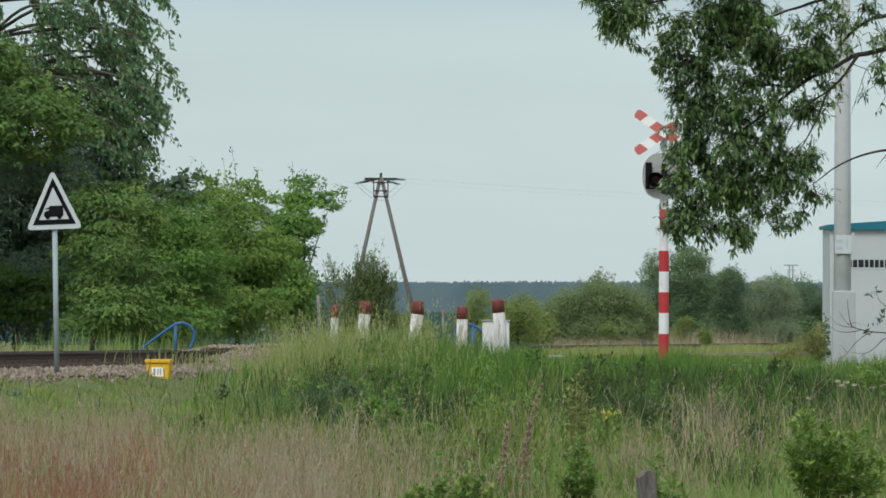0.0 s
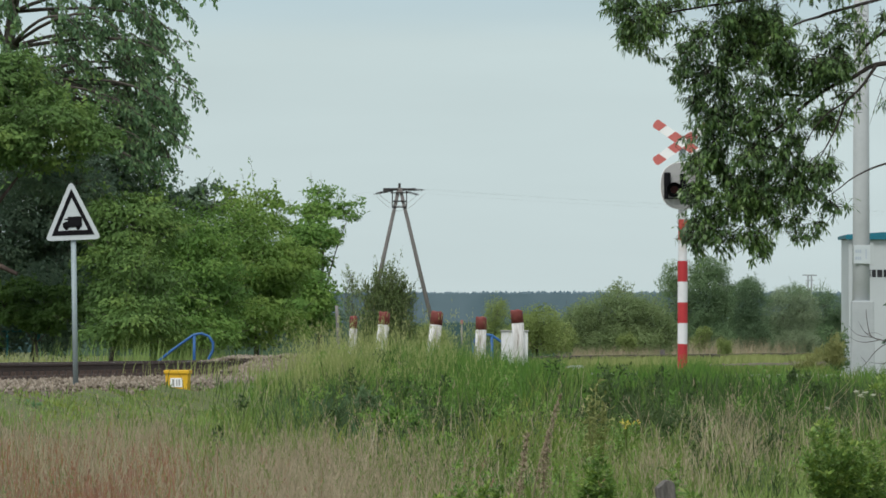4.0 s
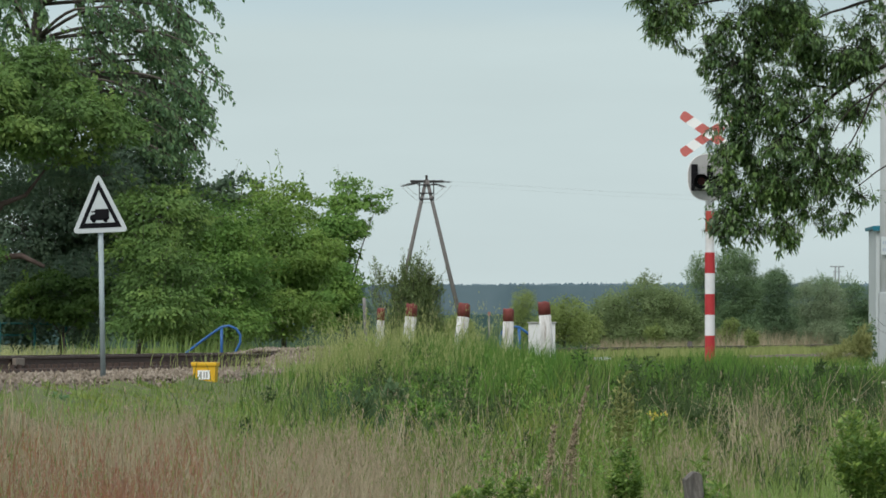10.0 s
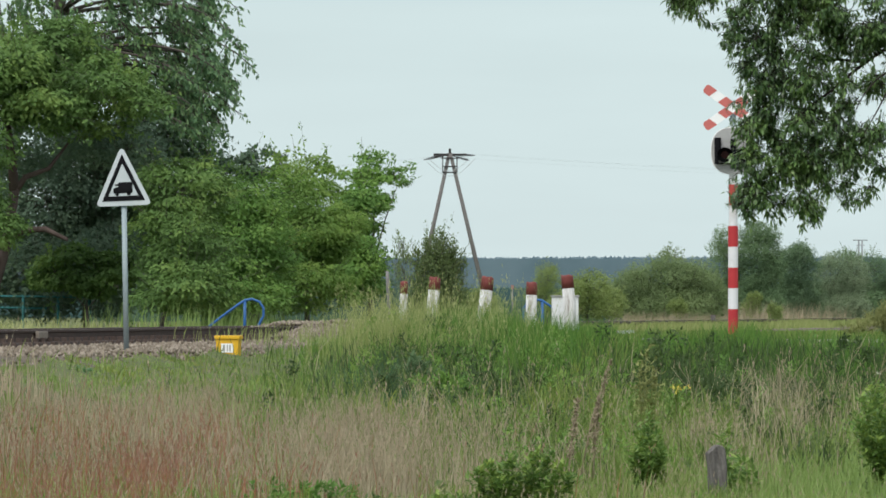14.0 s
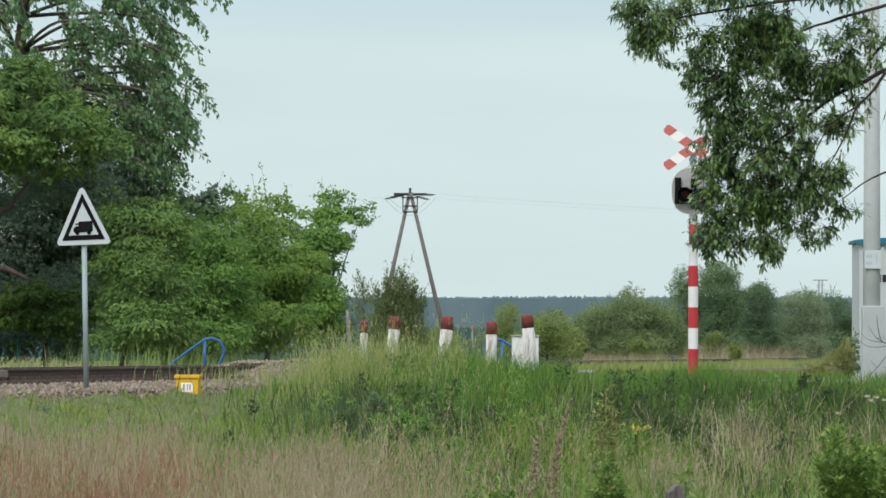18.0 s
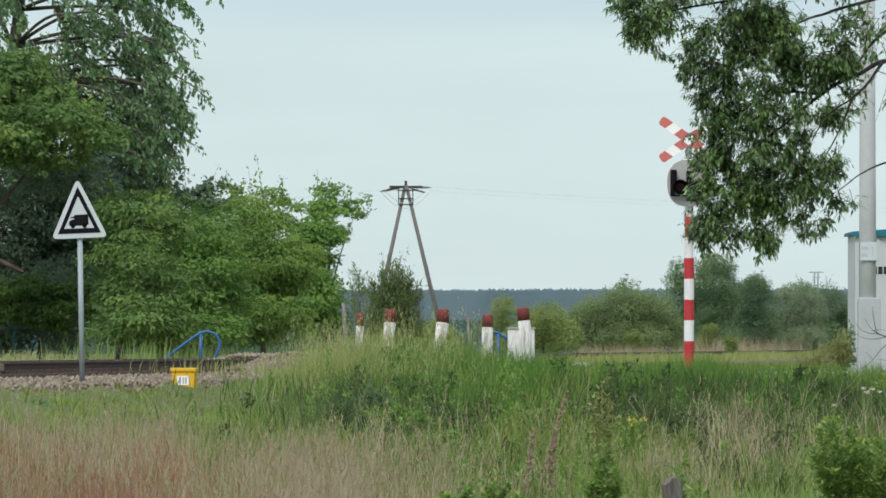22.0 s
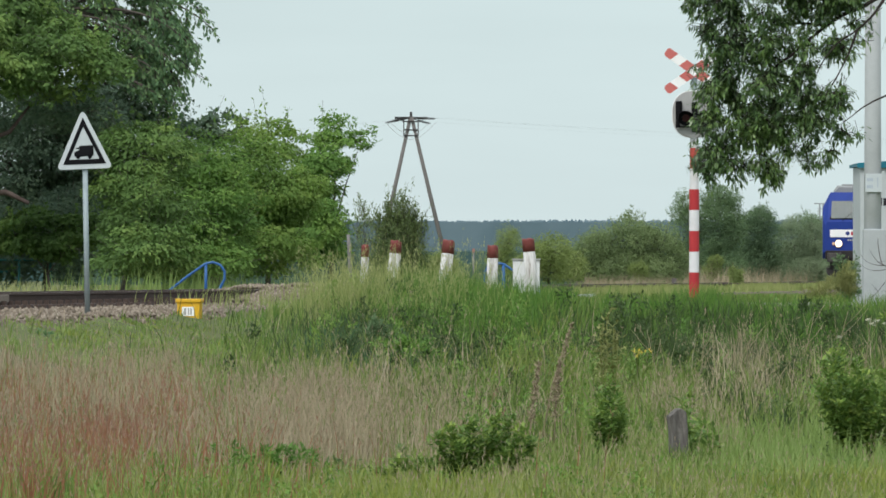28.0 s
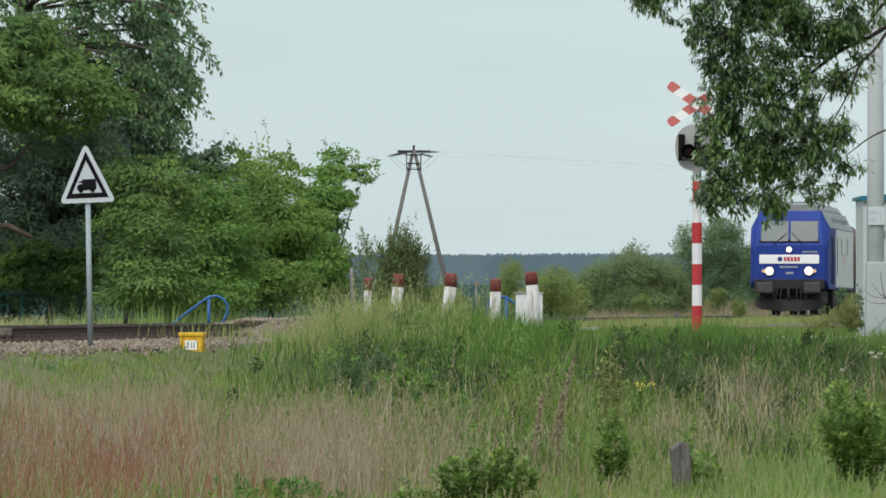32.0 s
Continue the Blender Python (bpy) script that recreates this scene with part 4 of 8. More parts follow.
def make_loco():
    s = thing("locomotive", pose(0, 0, 0), "blue and silver diesel locomotive with lit headlamps", "locomotive")

    def ring(y, w, zs, zt, wt, zb):
        return [(-w, y, zb), (-w, y, zs), (-wt, y, zt), (wt, y, zt), (w, y, zs), (w, y, zb)]

    def loft(rings, caps=True):
        bm = bmesh.new()
        vs = [[bm.verts.new(p) for p in r] for r in rings]
        for a, b in zip(vs, vs[1:]):
            for k in range(6):
                bm.faces.new((a[k], a[(k + 1) % 6], b[(k + 1) % 6], b[k]))
        if caps:
            bm.faces.new(vs[0])
            bm.faces.new(vs[-1][::-1])
        bmesh.ops.recalc_face_normals(bm, faces=bm.faces[:])
        return bm

    body = part("body", loft([ring(0.55, 1.38, 2.55, 2.72, 1.30, 1.36), ring(0.68, 1.49, 2.8, 3.05, 1.28, 1.26), ring(0.92, 1.535, 3.1, 3.55, 1.24, 1.05), ring(1.22, 1.535, 3.42, 4.08, 1.19, 1.02), ring(17.8, 1.535, 3.42, 4.08, 1.19, 1.02), ring(18.35, 1.3, 2.6, 2.75, 1.2, 1.4)]), M_LOCO, s, "blue body shell")
    part("roof", loft([ring(1.45, 1.0, 4.12, 4.32, 0.8, 4.06), ring(1.8, 1.08, 4.16, 4.40, 0.9, 4.06), ring(17.3, 1.08, 4.16, 4.40, 0.9, 4.06)]), M_ROOF, s, "dusty grey roof")
    for sgn in (-1, 1):
        part("side_panel", box(min(sgn * 1.535, sgn * 1.547), max(sgn * 1.535, sgn * 1.547), 5.4, 17.6, 1.1, 3.4), M_LOCOSIDE, s, "silver-grey side panel")
        bm = bmesh.new()
        a = [bm.verts.new(p) for p in ((sgn * 1.545, 1.5, 3.43), (sgn * 1.545, 17.5, 3.43), (sgn * 1.20, 17.5, 4.092), (sgn * 1.20, 1.5, 4.092))]
        bm.faces.new(a)
        bmesh.ops.solidify(bm, geom=bm.faces[:], thickness=0.01)
        part("roof_shoulder", bm, M_LOCOSIDE, s, "pale roof shoulder")
        for y in (5.5, 7.6, 9.7, 11.8, 13.9):
            part("shoulder_grille", box(min(sgn * 1.3, sgn * 1.42), max(sgn * 1.3, sgn * 1.42), y, y + 1.2, 3.55, 3.85), M_ROOF, s)
        part("cab_door", box(min(sgn * 1.533, sgn * 1.551), max(sgn * 1.533, sgn * 1.551), 2.35, 3.0, 1.25, 3.2, 0.004), M_NAVY, s, "dark blue cab door")
        for y in (2.25, 3.1):
            part("grab_rail", tube([(sgn * 1.575, y, 1.2), (sgn * 1.595, y, 2.2), (sgn * 1.575, y, 3.1)], 0.018, 6), M_STEEL, s)
        part("side_window", box(min(sgn * 1.533, sgn * 1.555), max(sgn * 1.533, sgn * 1.555), 6.2, 6.5, 1.6, 3.1), M_UNDER, s, "dark door slot")
        for y, w in ((4.6, 0.3), (9.0, 0.5), (13.0, 0.5)):
            part("vent_grille", box(min(sgn * 1.533, sgn * 1.553), max(sgn * 1.533, sgn * 1.553), y, y + w, 2.4, 3.1), M_ROOF, s)
        part("side_mark", box(min(sgn * 1.535, sgn * 1.550), max(sgn * 1.535, sgn * 1.550), 9.8, 12.4, 2.0, 2.5), M_FADED, s, "pale red emblem shape")
    # sloped front: lower edge at z 2.72, upper at 4.08
    slope = math.degrees(math.atan((1.22 - 0.55) / (4.08 - 2.72)))
    face = Matrix.Translation((0, 0.55, 2.72)) @ Matrix.Rotation(radians(-slope), 4, "X")
    for x0, x1 in ((-1.13, -0.03), (0.03, 1.13)):
        w = part("windscreen", box(x0, x1, -0.035, 0.03, 0.16, 1.06, 0.02), M_GLASS, s, "dark windscreen pane")
        w.matrix_basis = face
    fr = part("windscreen_frame", box(-1.18, 1.18, -0.022, 0.03, 0.11, 1.11, 0.02), M_BLACK, s, "black windscreen frame")
    fr.matrix_basis = face
    for x0, x1 in ((-0.62, -0.1), (0.55, 0.1)):
        w = part("wiper", tube([(x0, -0.06, 0.0), (x1, -0.06, 0.52)], 0.012, 6), M_BLACK, s)
        w.matrix_basis = face
    def lamp(x, z, r, y):
        m = Matrix.Translation((x, y, z)) @ Matrix.Rotation(radians(90), 4, "X")
        h = part("headlamp", disc(r * 1.25, 0.06, 24, m), M_LOCO, s, "round headlamp housing")
        # this ring imitates the halo of the lit lamp
        part("lamp_ring", disc(r * 1.12, 0.03, 24, Matrix.Translation((0, -0.03, 0)) @ m), M_LAMPRIM, h, "glowing ring for the warm halo of the headlamp")
        part("lamp_glass", disc(r * 0.78, 0.03, 24, Matrix.Translation((0, -0.05, 0)) @ m), M_LAMP, h, "lit headlamp glass")

    lamp(-0.77, 1.72, 0.15, 0.52)
    lamp(0.77, 1.72, 0.15, 0.52)
    lamp(0.0, 2.56, 0.10, 0.52)
    for x in (-1.0, 1.0):
        m = Matrix.Translation((x, 0.50, 1.72)) @ Matrix.Rotation(radians(90), 4, "X")
        part("side_lamp", disc(0.07, 0.05, 20, m), M_LAMPDIM, s, "small warm side lamp")
    ban = part("front_banner", box(-1.17, 1.17, 0.52, 0.56, 2.01, 2.36, 0.01), M_BANNER, s, "white front banner with red blocks of lettering")
    x = -0.2
    for w in (0.12, 0.14, 0.13, 0.14, 0.12):
        part("letter_block", box(x, x + w - 0.035, 0.514, 0.5195, 2.10, 2.27), M_LOGO, ban, "dark red block of lettering")
        x += w
    part("emblem", disc(0.095, 0.006, 20, Matrix.Translation((-0.36, 0.517, 2.185)) @ Matrix.Rotation(radians(90), 4, "X")), M_NAVY, ban, "round dark emblem")
    for k in range(7):
        part("print_bar", box(-0.36 + 0.1 * k, -0.29 + 0.1 * k, 0.535, 0.549, 1.84, 1.92), M_PLATE, s, "pale illegible print")
    for k in range(3):
        part("print_bar", box(-0.12 + 0.1 * k, -0.05 + 0.1 * k, 0.535, 0.549, 1.60, 1.68), M_PLATE, s, "pale illegible print")
    for k in range(6):
        part("print_bar", box(0.52 + 0.1 * k, 0.59 + 0.1 * k, 0.535, 0.549, 2.44, 2.50), M_PLATE, s, "pale illegible print")
    part("bumper_beam", box(-1.38, 1.38, 0.45, 1.2, 1.0, 1.4, 0.05), M_UNDER, s, "dark buffer beam")
    for x in (-0.93, 0.93):
        b = part("buffer", box(x - 0.34, x + 0.34, 0.0, 0.08, 0.86, 1.31, 0.075), M_BUFFER, s, "dark rectangular buffer head")
        part("buffer_stem", disc(0.12, 0.5, 16, Matrix.Translation((x, 0.3, 1.1)) @ Matrix.Rotation(radians(90), 4, "X")), M_UNDER, b)
    part("coupling", tube([(0, 0.5, 1.05), (0, 0.15, 1.02), (0, 0.05, 0.8), (0.02, 0.1, 0.55)], 0.05, 8), M_UNDER, s)
    for x in (-0.45, -0.3, 0.3, 0.45):
        part("air_hose", tube([(x, 0.5, 1.0), (x * 1.05, 0.3, 0.85), (x * 1.1, 0.25, 0.62)], 0.03, 6), M_UNDER, s)
    part("snow_plough", prism([(-1.36, 0.62), (1.36, 0.62), (1.33, 0.36), (1.15, 0.22), (0.3, 0.15), (-0.3, 0.15), (-1.15, 0.22), (-1.33, 0.36)], 0.75, 0.85), M_PLOUGH, s, "black snow plough with haze in its colour")
    # added dark box closes the bright gap under the buffer beam
    part("front_fill", box(-1.2, 1.2, 1.0, 1.25, 0.45, 1.02, 0.03), M_UNDER, s, "dark box filling the gap behind the couplings")
    for x in (-0.62, 0.62):
        part("plough_strut", box(x - 0.05, x + 0.05, 0.70, 1.05, 0.55, 1.02, 0.01), M_UNDER, s)
    for x in (-1.1, 1.1):
        part("corner_step", box(x - 0.17, x + 0.17, 0.62, 0.9, 0.66, 0.70, 0.006), M_STEEL, s)
        part("coupler_handrail", tube([(x * 0.5, 0.42, 1.02), (x * 0.5, 0.30, 0.86), (x * 0.8, 0.30, 0.84), (x * 0.85, 0.42, 1.02)], 0.016, 6), M_STEEL, s)
    part("fuel_tank", box(-1.3, 1.3, 7.5, 11.5, 0.4, 1.05, 0.05), M_UNDER, s)
    for yc in (4.2, 14.8):
        for x in (-1.05, 1.05):
            part("bogie_frame", box(x - 0.12, x + 0.12, yc - 1.9, yc + 1.9, 0.45, 0.95, 0.04), M_UNDER, s)
        for dy in (-1.3, 1.3):
            for x in (-0.75, 0.75):
                part("wheel", disc(0.55, 0.13, 32, Matrix.Translation((x, yc + dy, 0.55)) @ Matrix.Rotation(radians(90), 4, "Y")), M_STEEL, s)
    for y, l in ((2.6, 1.5), (5.2, 2.4), (9.0, 3.0), (13.5, 2.5)):
        part("roof_box", box(-0.75, 0.75, y, y + l, 4.38, 4.47, 0.02), M_ROOF, s)
    part("horn", tube([(0.05, 1.8, 4.4), (0.05, 1.8, 4.52)], 0.03, 6), M_STEEL, s)
    return s


def make_wagon():
    s = thing("tank_wagon", pose(0, 0, 0), "brown railway tank wagon coupled behind the locomotive", "wagon")
    part("tank", tube([(0, 0.9, 2.6), (0, 1.1, 2.6), (0, 12.9, 2.6), (0, 13.1, 2.6)], [1.1, 1.42, 1.42, 1.1], 28), M_WAGON, s)
    part("frame", box(-1.4, 1.4, 0.4, 13.6, 0.95, 1.2, 0.03), M_UNDER, s)
    part("walkway", box(-0.45, 0.45, 1.0, 13.0, 4.06, 4.12), M_STEEL, s)
    part("end_ladder", box(1.1, 1.18, 0.5, 0.56, 1.2, 4.1), M_STEEL, s)
    for yc in (2.6, 11.4):
        for dy in (-0.9, 0.9):
            for x in (-0.75, 0.75):
                part("wheel", disc(0.46, 0.13, 28, Matrix.Translation((x, yc + dy, 0.46)) @ Matrix.Rotation(radians(90), 4, "Y")), M_STEEL, s)
        part("bogie", box(-1.1, 1.1, yc - 1.3, yc + 1.3, 0.45, 0.8, 0.04), M_UNDER, s)
    return s


loco, wagon = make_loco(), make_wagon()

# ---------------------------------------------------------------- trees and shrubs


def sticks(name, a, b, r):
    """Many thin three-sided twigs from a to b in one mesh."""
    n = len(a)
    d = unit(b - a)
    s = unit(np.cross(d, rng.normal(size=(n, 3))))
    u = np.cross(d, s)
    R = np.broadcast_to(r, n)[:, None]
    rings = []
    for p, k in ((a, 1.0), (b, 0.45)):
        for q in range(3):
            rings.append(p + (s * math.cos(q * 2.094) + u * math.sin(q * 2.094)) * R * k)
    v = np.stack(rings, 1)
    i = np.arange(n)[:, None] * 6
    quads = np.concatenate([i + [[0, 1, 4, 3]], i + [[1, 2, 5, 4]], i + [[2, 0, 3, 5]]], 1).reshape(-1, 4)
    return mesh_from(name, v.reshape(-1, 3), quads=quads)


def gz_at(x, y):
    return float(ground_z(x, y))


def make_tree(name, label, category, base, blobs, count, leaf, leaf_mat, bark, trunk_r=0.15, droop=0.3, limbs=True, group="", clump=0.4, stick=0.006, flat=0.6, shaggy=0.35, wispy=0.1, shoot=1.0):
    """A tapered trunk, limbs to every bough, fine twigs and a crown of single leaves in arching sprays."""
    bx, by = base[:2]
    bz = gz_at(bx, by)
    base = (bx, by, bz)
    s = thing(name, pose(bx, by, bz), label, category, group)
    off = np.array(base, float)
    bl = [tuple(np.array(b[:3]) - off) + tuple(b[3:]) for b in blobs]
    top = max(b[2] for b in bl)
    mid = np.mean([b[:3] for b in bl], 0)
    fork = Vector((mid[0] * 0.3, mid[1] * 0.3, max(0.25, top * 0.35)))
    part("trunk", tube([(0, 0, -0.1), fork * 0.5 + Vector((0.02, 0, 0)), fork], [trunk_r, trunk_r * 0.85, trunk_r * 0.7], 9), bark, s)
    if limbs:
        for b in bl[::2]:
            e = Vector(b[:3])
            m1 = fork.lerp(e, 0.45) + Vector((0, 0, 0.12 * (e - fork).length * (0.5 if e.z > fork.z else 1)))
            part("limb", tube([fork, m1, e], [trunk_r * 0.4, trunk_r * 0.2, trunk_r * 0.06], 6), bark, s)
    pts, way, face, heart, d, size = dome_points(bl, count, clump, leaf[0], droop, flat, shaggy)
    spine = unit(d + (0, 0, 0.3))
    a, z = [heart - d * size[:, None] * 1.4], [heart + spine * size[:, None] * 0.7]
    if wispy:
        # long shoots that stand out of the crown, with a few leaves on each
        k = rng.choice(len(heart), max(2, int(len(heart) * wispy)), replace=False)
        way_k = unit(d[k] * (0.7, 0.7, 0.35) + (0, 0, 0.65 - droop) + rng.normal(0, 0.25, (len(k), 3)))
        reach = shoot * size[k][:, None] * rng.uniform(0.9, 1.7, (len(k), 1))
        a.append(heart[k])
        z.append(heart[k] + way_k * reach * 1.15)
        t = rng.uniform(0.35, 1.1, (len(k), 12, 1))
        more = (heart[k][:, None] + way_k[:, None] * reach[:, None] * t + rng.normal(0, leaf[0] * 0.35, (len(k), 12, 3))).reshape(-1, 3)
        more_way = (way_k[:, None] * 0.5 + rng.normal(0, 0.6, (len(k), 12, 3)) + (0, 0, -droop)).reshape(-1, 3)
        pts, way, face = np.concatenate([pts, more]), np.concatenate([way, more_way]), np.concatenate([face, rng.normal(size=more.shape) + (0, 0, 0.6)])
    tagged(part("twig_spray", sticks("twig_spray", np.concatenate(a), np.concatenate(z), stick), bark, s), kind="stuff")
    n = len(pts)
    part("crown", leaves("crown", pts, way, leaf[0] * rng.uniform(0.6, 1.25, n), leaf[1] * rng.uniform(0.6, 1.25, n), face), leaf_mat, s)
    return s


def bough_tree(name, label, base, trunk, boughs, leaf, leaf_mat, bark, copies=5, twigs=15, per=9):
    """A tall tree built bough by bough: each arches out and hangs at its end, with side twigs that carry drooping leaves."""
    s = thing(name, pose(*base), label, "tree")
    o = np.array(base, float)
    stem = [Vector(p) - Vector(base) for p in trunk]
    part("trunk", tube(stem, [0.24 - 0.17 * k / (len(stem) - 1) for k in range(len(stem))], 10), bark, s)
    pts, ways, ta, tb = [], [], [], []
    for p0, p1 in boughs:
        for c in range(copies):
            a = np.array(p0) - o + rng.normal(0, 0.4 if c else 0.1, 3) * (1, 0, 1) + (0, (c - (copies - 1) / 2) * 0.5, 0)
            z = np.array(p1) - o + (rng.normal(0, 0.36, 3) - (0.42, 0, -0.1) if c else 0) * np.array((1, 0, 1)) + (0, (c - (copies - 1) / 2) * 0.6, 0)
            length = np.linalg.norm(z - a)
            mid = (a + z) / 2 + np.array((0, 0, 0.16 * length))
            t = np.linspace(0, 1, 9)[:, None]
            curve = (1 - t) ** 2 * a + 2 * t * (1 - t) * mid + t * t * z
            if c == 0:
                root = min(stem, key=lambda q: (q - Vector(a) + Vector((0, 0, 0.8))).length)
                q0, q1, q2, q3 = np.array(root), a, mid, z
                arch = [Vector((1 - w) ** 3 * q0 + 3 * w * (1 - w) ** 2 * q1 + 3 * w * w * (1 - w) * q2 + w ** 3 * q3) for w in np.linspace(0, 1, 12)]
                part("bough", tube(arch, [0.045 * (1 - 0.88 * k / 11) for k in range(12)], 6), bark, s)
            else:
                ta.append(curve[:-1])
                tb.append(curve[1:])
            u = np.sort(rng.uniform(0.12, 1.0, twigs))
            at = (1 - u[:, None]) ** 2 * a + 2 * u[:, None] * (1 - u[:, None]) * mid + u[:, None] ** 2 * z
            ahead = unit(z - mid)
            side = np.where(rng.uniform(size=(twigs, 1)) < 0.5, -1, 1) * np.array((0.25, 0.9, 0.15))
            td = unit(ahead * 0.8 + side * rng.uniform(0.2, 1.0, (twigs, 1)) + rng.normal(0, 0.3, (twigs, 3)) + (0, 0, -0.25))
            tl = rng.uniform(0.22, 0.62, (twigs, 1)) * (1.15 - 0.55 * u[:, None])
            ta.append(at)
            tb.append(at + td * tl)
            v = rng.uniform(0.1, 1.1, (twigs, per, 1))
            pts.append((at[:, None] + td[:, None] * tl[:, None] * v + rng.normal(0, 0.035, (twigs, per, 3))).reshape(-1, 3))
            ways.append((td[:, None] * 0.5 + rng.normal(0, 0.4, (twigs, per, 3)) + (0, 0, -0.55)).reshape(-1, 3))
    tagged(part("twig_spray", sticks("twig_spray", np.concatenate(ta), np.concatenate(tb), 0.009), bark, s), kind="stuff")
    pts, ways = np.concatenate(pts), np.concatenate(ways)
    n = len(pts)
    part("crown", leaves("crown", pts, ways, leaf[0] * rng.uniform(0.6, 1.25, n), leaf[1] * rng.uniform(0.6, 1.25, n), rng.normal(0, 0.7, (n, 3)) + (0.2, -0.3, 0.5)), leaf_mat, s)
    return s


# the tall dark tree behind the track
BOUGHS_TALL = [
    ((-6.03, 150, 8.85), (-4.49, 150, 7.74)), ((-6.39, 150, 8.49), (-4.86, 150, 7.23)), ((-6.39, 150, 7.53), (-4.82, 150, 6.57)), ((-6.32, 150, 6.45), (-4.60, 150, 5.45)),
    ((-6.14, 150, 5.97), (-5.06, 150, 5.22)), ((-6.44, 150, 5.49), (-4.83, 150, 4.40)), ((-6.26, 150, 5.37), (-5.17, 150, 4.17)), ((-6.50, 150, 4.77), (-5.46, 150, 3.76)),
    ((-6.99, 150, 7.05), (-5.54, 150, 5.97)), ((-7.34, 150, 5.85), (-5.78, 150, 5.01)), ((-7.70, 150, 6.69), (-6.56, 150, 5.55)), ((-7.11, 150, 8.13), (-5.54, 150, 7.05)),
    ((-7.35, 150, 8.49), (-6.03, 150, 7.53)), ((-8.43, 150, 8.24), (-7.11, 150, 7.41)), ((-6.86, 150, 6.33), (-5.30, 150, 5.73)), ((-8.66, 150, 6.44), (-7.58, 150, 5.72)),
    ((-9.03, 150, 8.48), (-8.43, 150, 7.04)), ((-9.51, 150, 7.76), (-8.66, 150, 6.56)), ((-6.75, 150, 9.21), (-5.19, 150, 8.13)), ((-7.96, 150, 9.45), (-6.27, 150, 8.49)),
    ((-9.16, 150, 9.56), (-7.83, 150, 8.85)), ((-8.42, 150, 5.72), (-6.86, 150, 4.89)), ((-7.58, 150, 5.00), (-6.13, 150, 4.17)), ((-9.9, 150, 7.0), (-9.1, 150, 5.9)), ((-10.3, 150, 8.6), (-9.5, 150, 7.6)),
    ((-7.06, 149, 5.93), (-5.5, 149, 4.8)),
    ((-6.81, 149, 5.45), (-5.26, 149, 4.6)),
    ((-7.05, 149, 5.15), (-5.62, 149, 4.44)),
    ((-6.81, 149, 4.92), (-5.28, 149, 4.03)),
    ((-6.69, 149, 4.56), (-5.5, 149, 3.88)),
    ((-7.29, 149, 4.74), (-5.86, 149, 3.93)),
    ((-6.22, 149, 7.0), (-4.97, 149, 6.06)),
    ((-7.3, 149, 7.48), (-6.1, 149, 6.65)),
    ((-7.9, 149, 7.48), (-6.82, 149, 6.41)),
    ((-8.37, 149, 6.28), (-7.29, 149, 5.45)),
    ((-6.34, 149, 5.93), (-4.84, 149, 4.86)),
]
bough_tree("tree", "tall dark green tree with drooping boughs beside the railway", (-10.9, 151, gz_at(-10.9, 151)), [(-10.9, 151, -0.6), (-10.8, 151, 1.0), (-10.6, 151, 2.4), (-10.3, 151, 3.4), (-9.9, 151, 4.2), (-9.5, 151, 5.0), (-9.1, 151, 5.8), (-9.0, 151, 6.6), (-8.9, 151, 7.4), (-8.8, 151, 8.2), (-8.7, 151, 9.0), (-8.6, 151, 10.4)],
           [((a[0] - 0.2, a[1], a[2]), (b[0] - 0.22, b[1], b[2])) for a, b in BOUGHS_TALL], (0.138, 0.068), M_LEAF_TREE, M_BARK)
make_tree("tree", "leafy green tree with arching sprays", "tree", (-11.2, 144.5, 0.031),
          [(-7.608, 143, 4.722, 0.858, 1.200, 0.435), (-8.752, 143, 4.378, 0.972, 1.500, 0.515), (-6.75, 143, 4.38, 0.50, 0.9, 0.33), (-9.667, 143, 5.008, 0.915, 1.500, 0.801), (-8.237, 144, 5.156, 0.691, 1.000, 0.346), (-7.35, 143, 3.95, 0.50, 0.600, 0.30), (-9.95, 142, 3.6, 0.42, 0.6, 0.7), (-8.500, 144, 5.810, 0.42, 0.8, 0.45), (-9.075, 144, 5.521, 0.6, 0.8, 0.6), (-7.893, 144.5, 5.425, 0.4, 0.7, 0.25), (-8.151, 142.5, 3.965, 0.627, 0.500, 0.205)],
          24000, (0.128, 0.068), M_LEAF_DEEP, M_BARK, 0.13, 0.35, clump=0.5, limbs=False, flat=0.5, shaggy=0.4, wispy=0.8, shoot=1.4)
# an old forked trunk in the shade, with one leafy branch low down
s = thing("tree", pose(-9.9, 143, gz_at(-9.9, 143)), "forked brown trunk in the shade of the trees", "tree")
O1 = Vector((-9.9, 143, gz_at(-9.9, 143)))
for name_, line, radii in (("trunk", [(-9.9, 143, -0.5), (-9.82, 143, 0.8), (-9.58, 143, 1.6), (-9.40, 143, 2.75)], [0.15, 0.125, 0.11, 0.10]), ("limb", [(-9.42, 143, 2.7), (-9.46, 143, 3.3), (-9.6, 143, 4.4)], [0.11, 0.09, 0.05]),
                           ("limb", [(-9.44, 143, 2.62), (-9.19, 143, 2.98), (-8.72, 143, 3.15), (-8.3, 143, 3.7)], [0.075, 0.06, 0.045, 0.02]), ("limb", [(-9.55, 143, 1.7), (-9.21, 142.8, 1.90), (-8.76, 142.6, 1.92), (-8.30, 142.5, 1.70)], [0.09, 0.07, 0.06, 0.04])):
    part(name_, tube([Vector(q) - O1 for q in line], radii, 9), M_TRUNK, s)
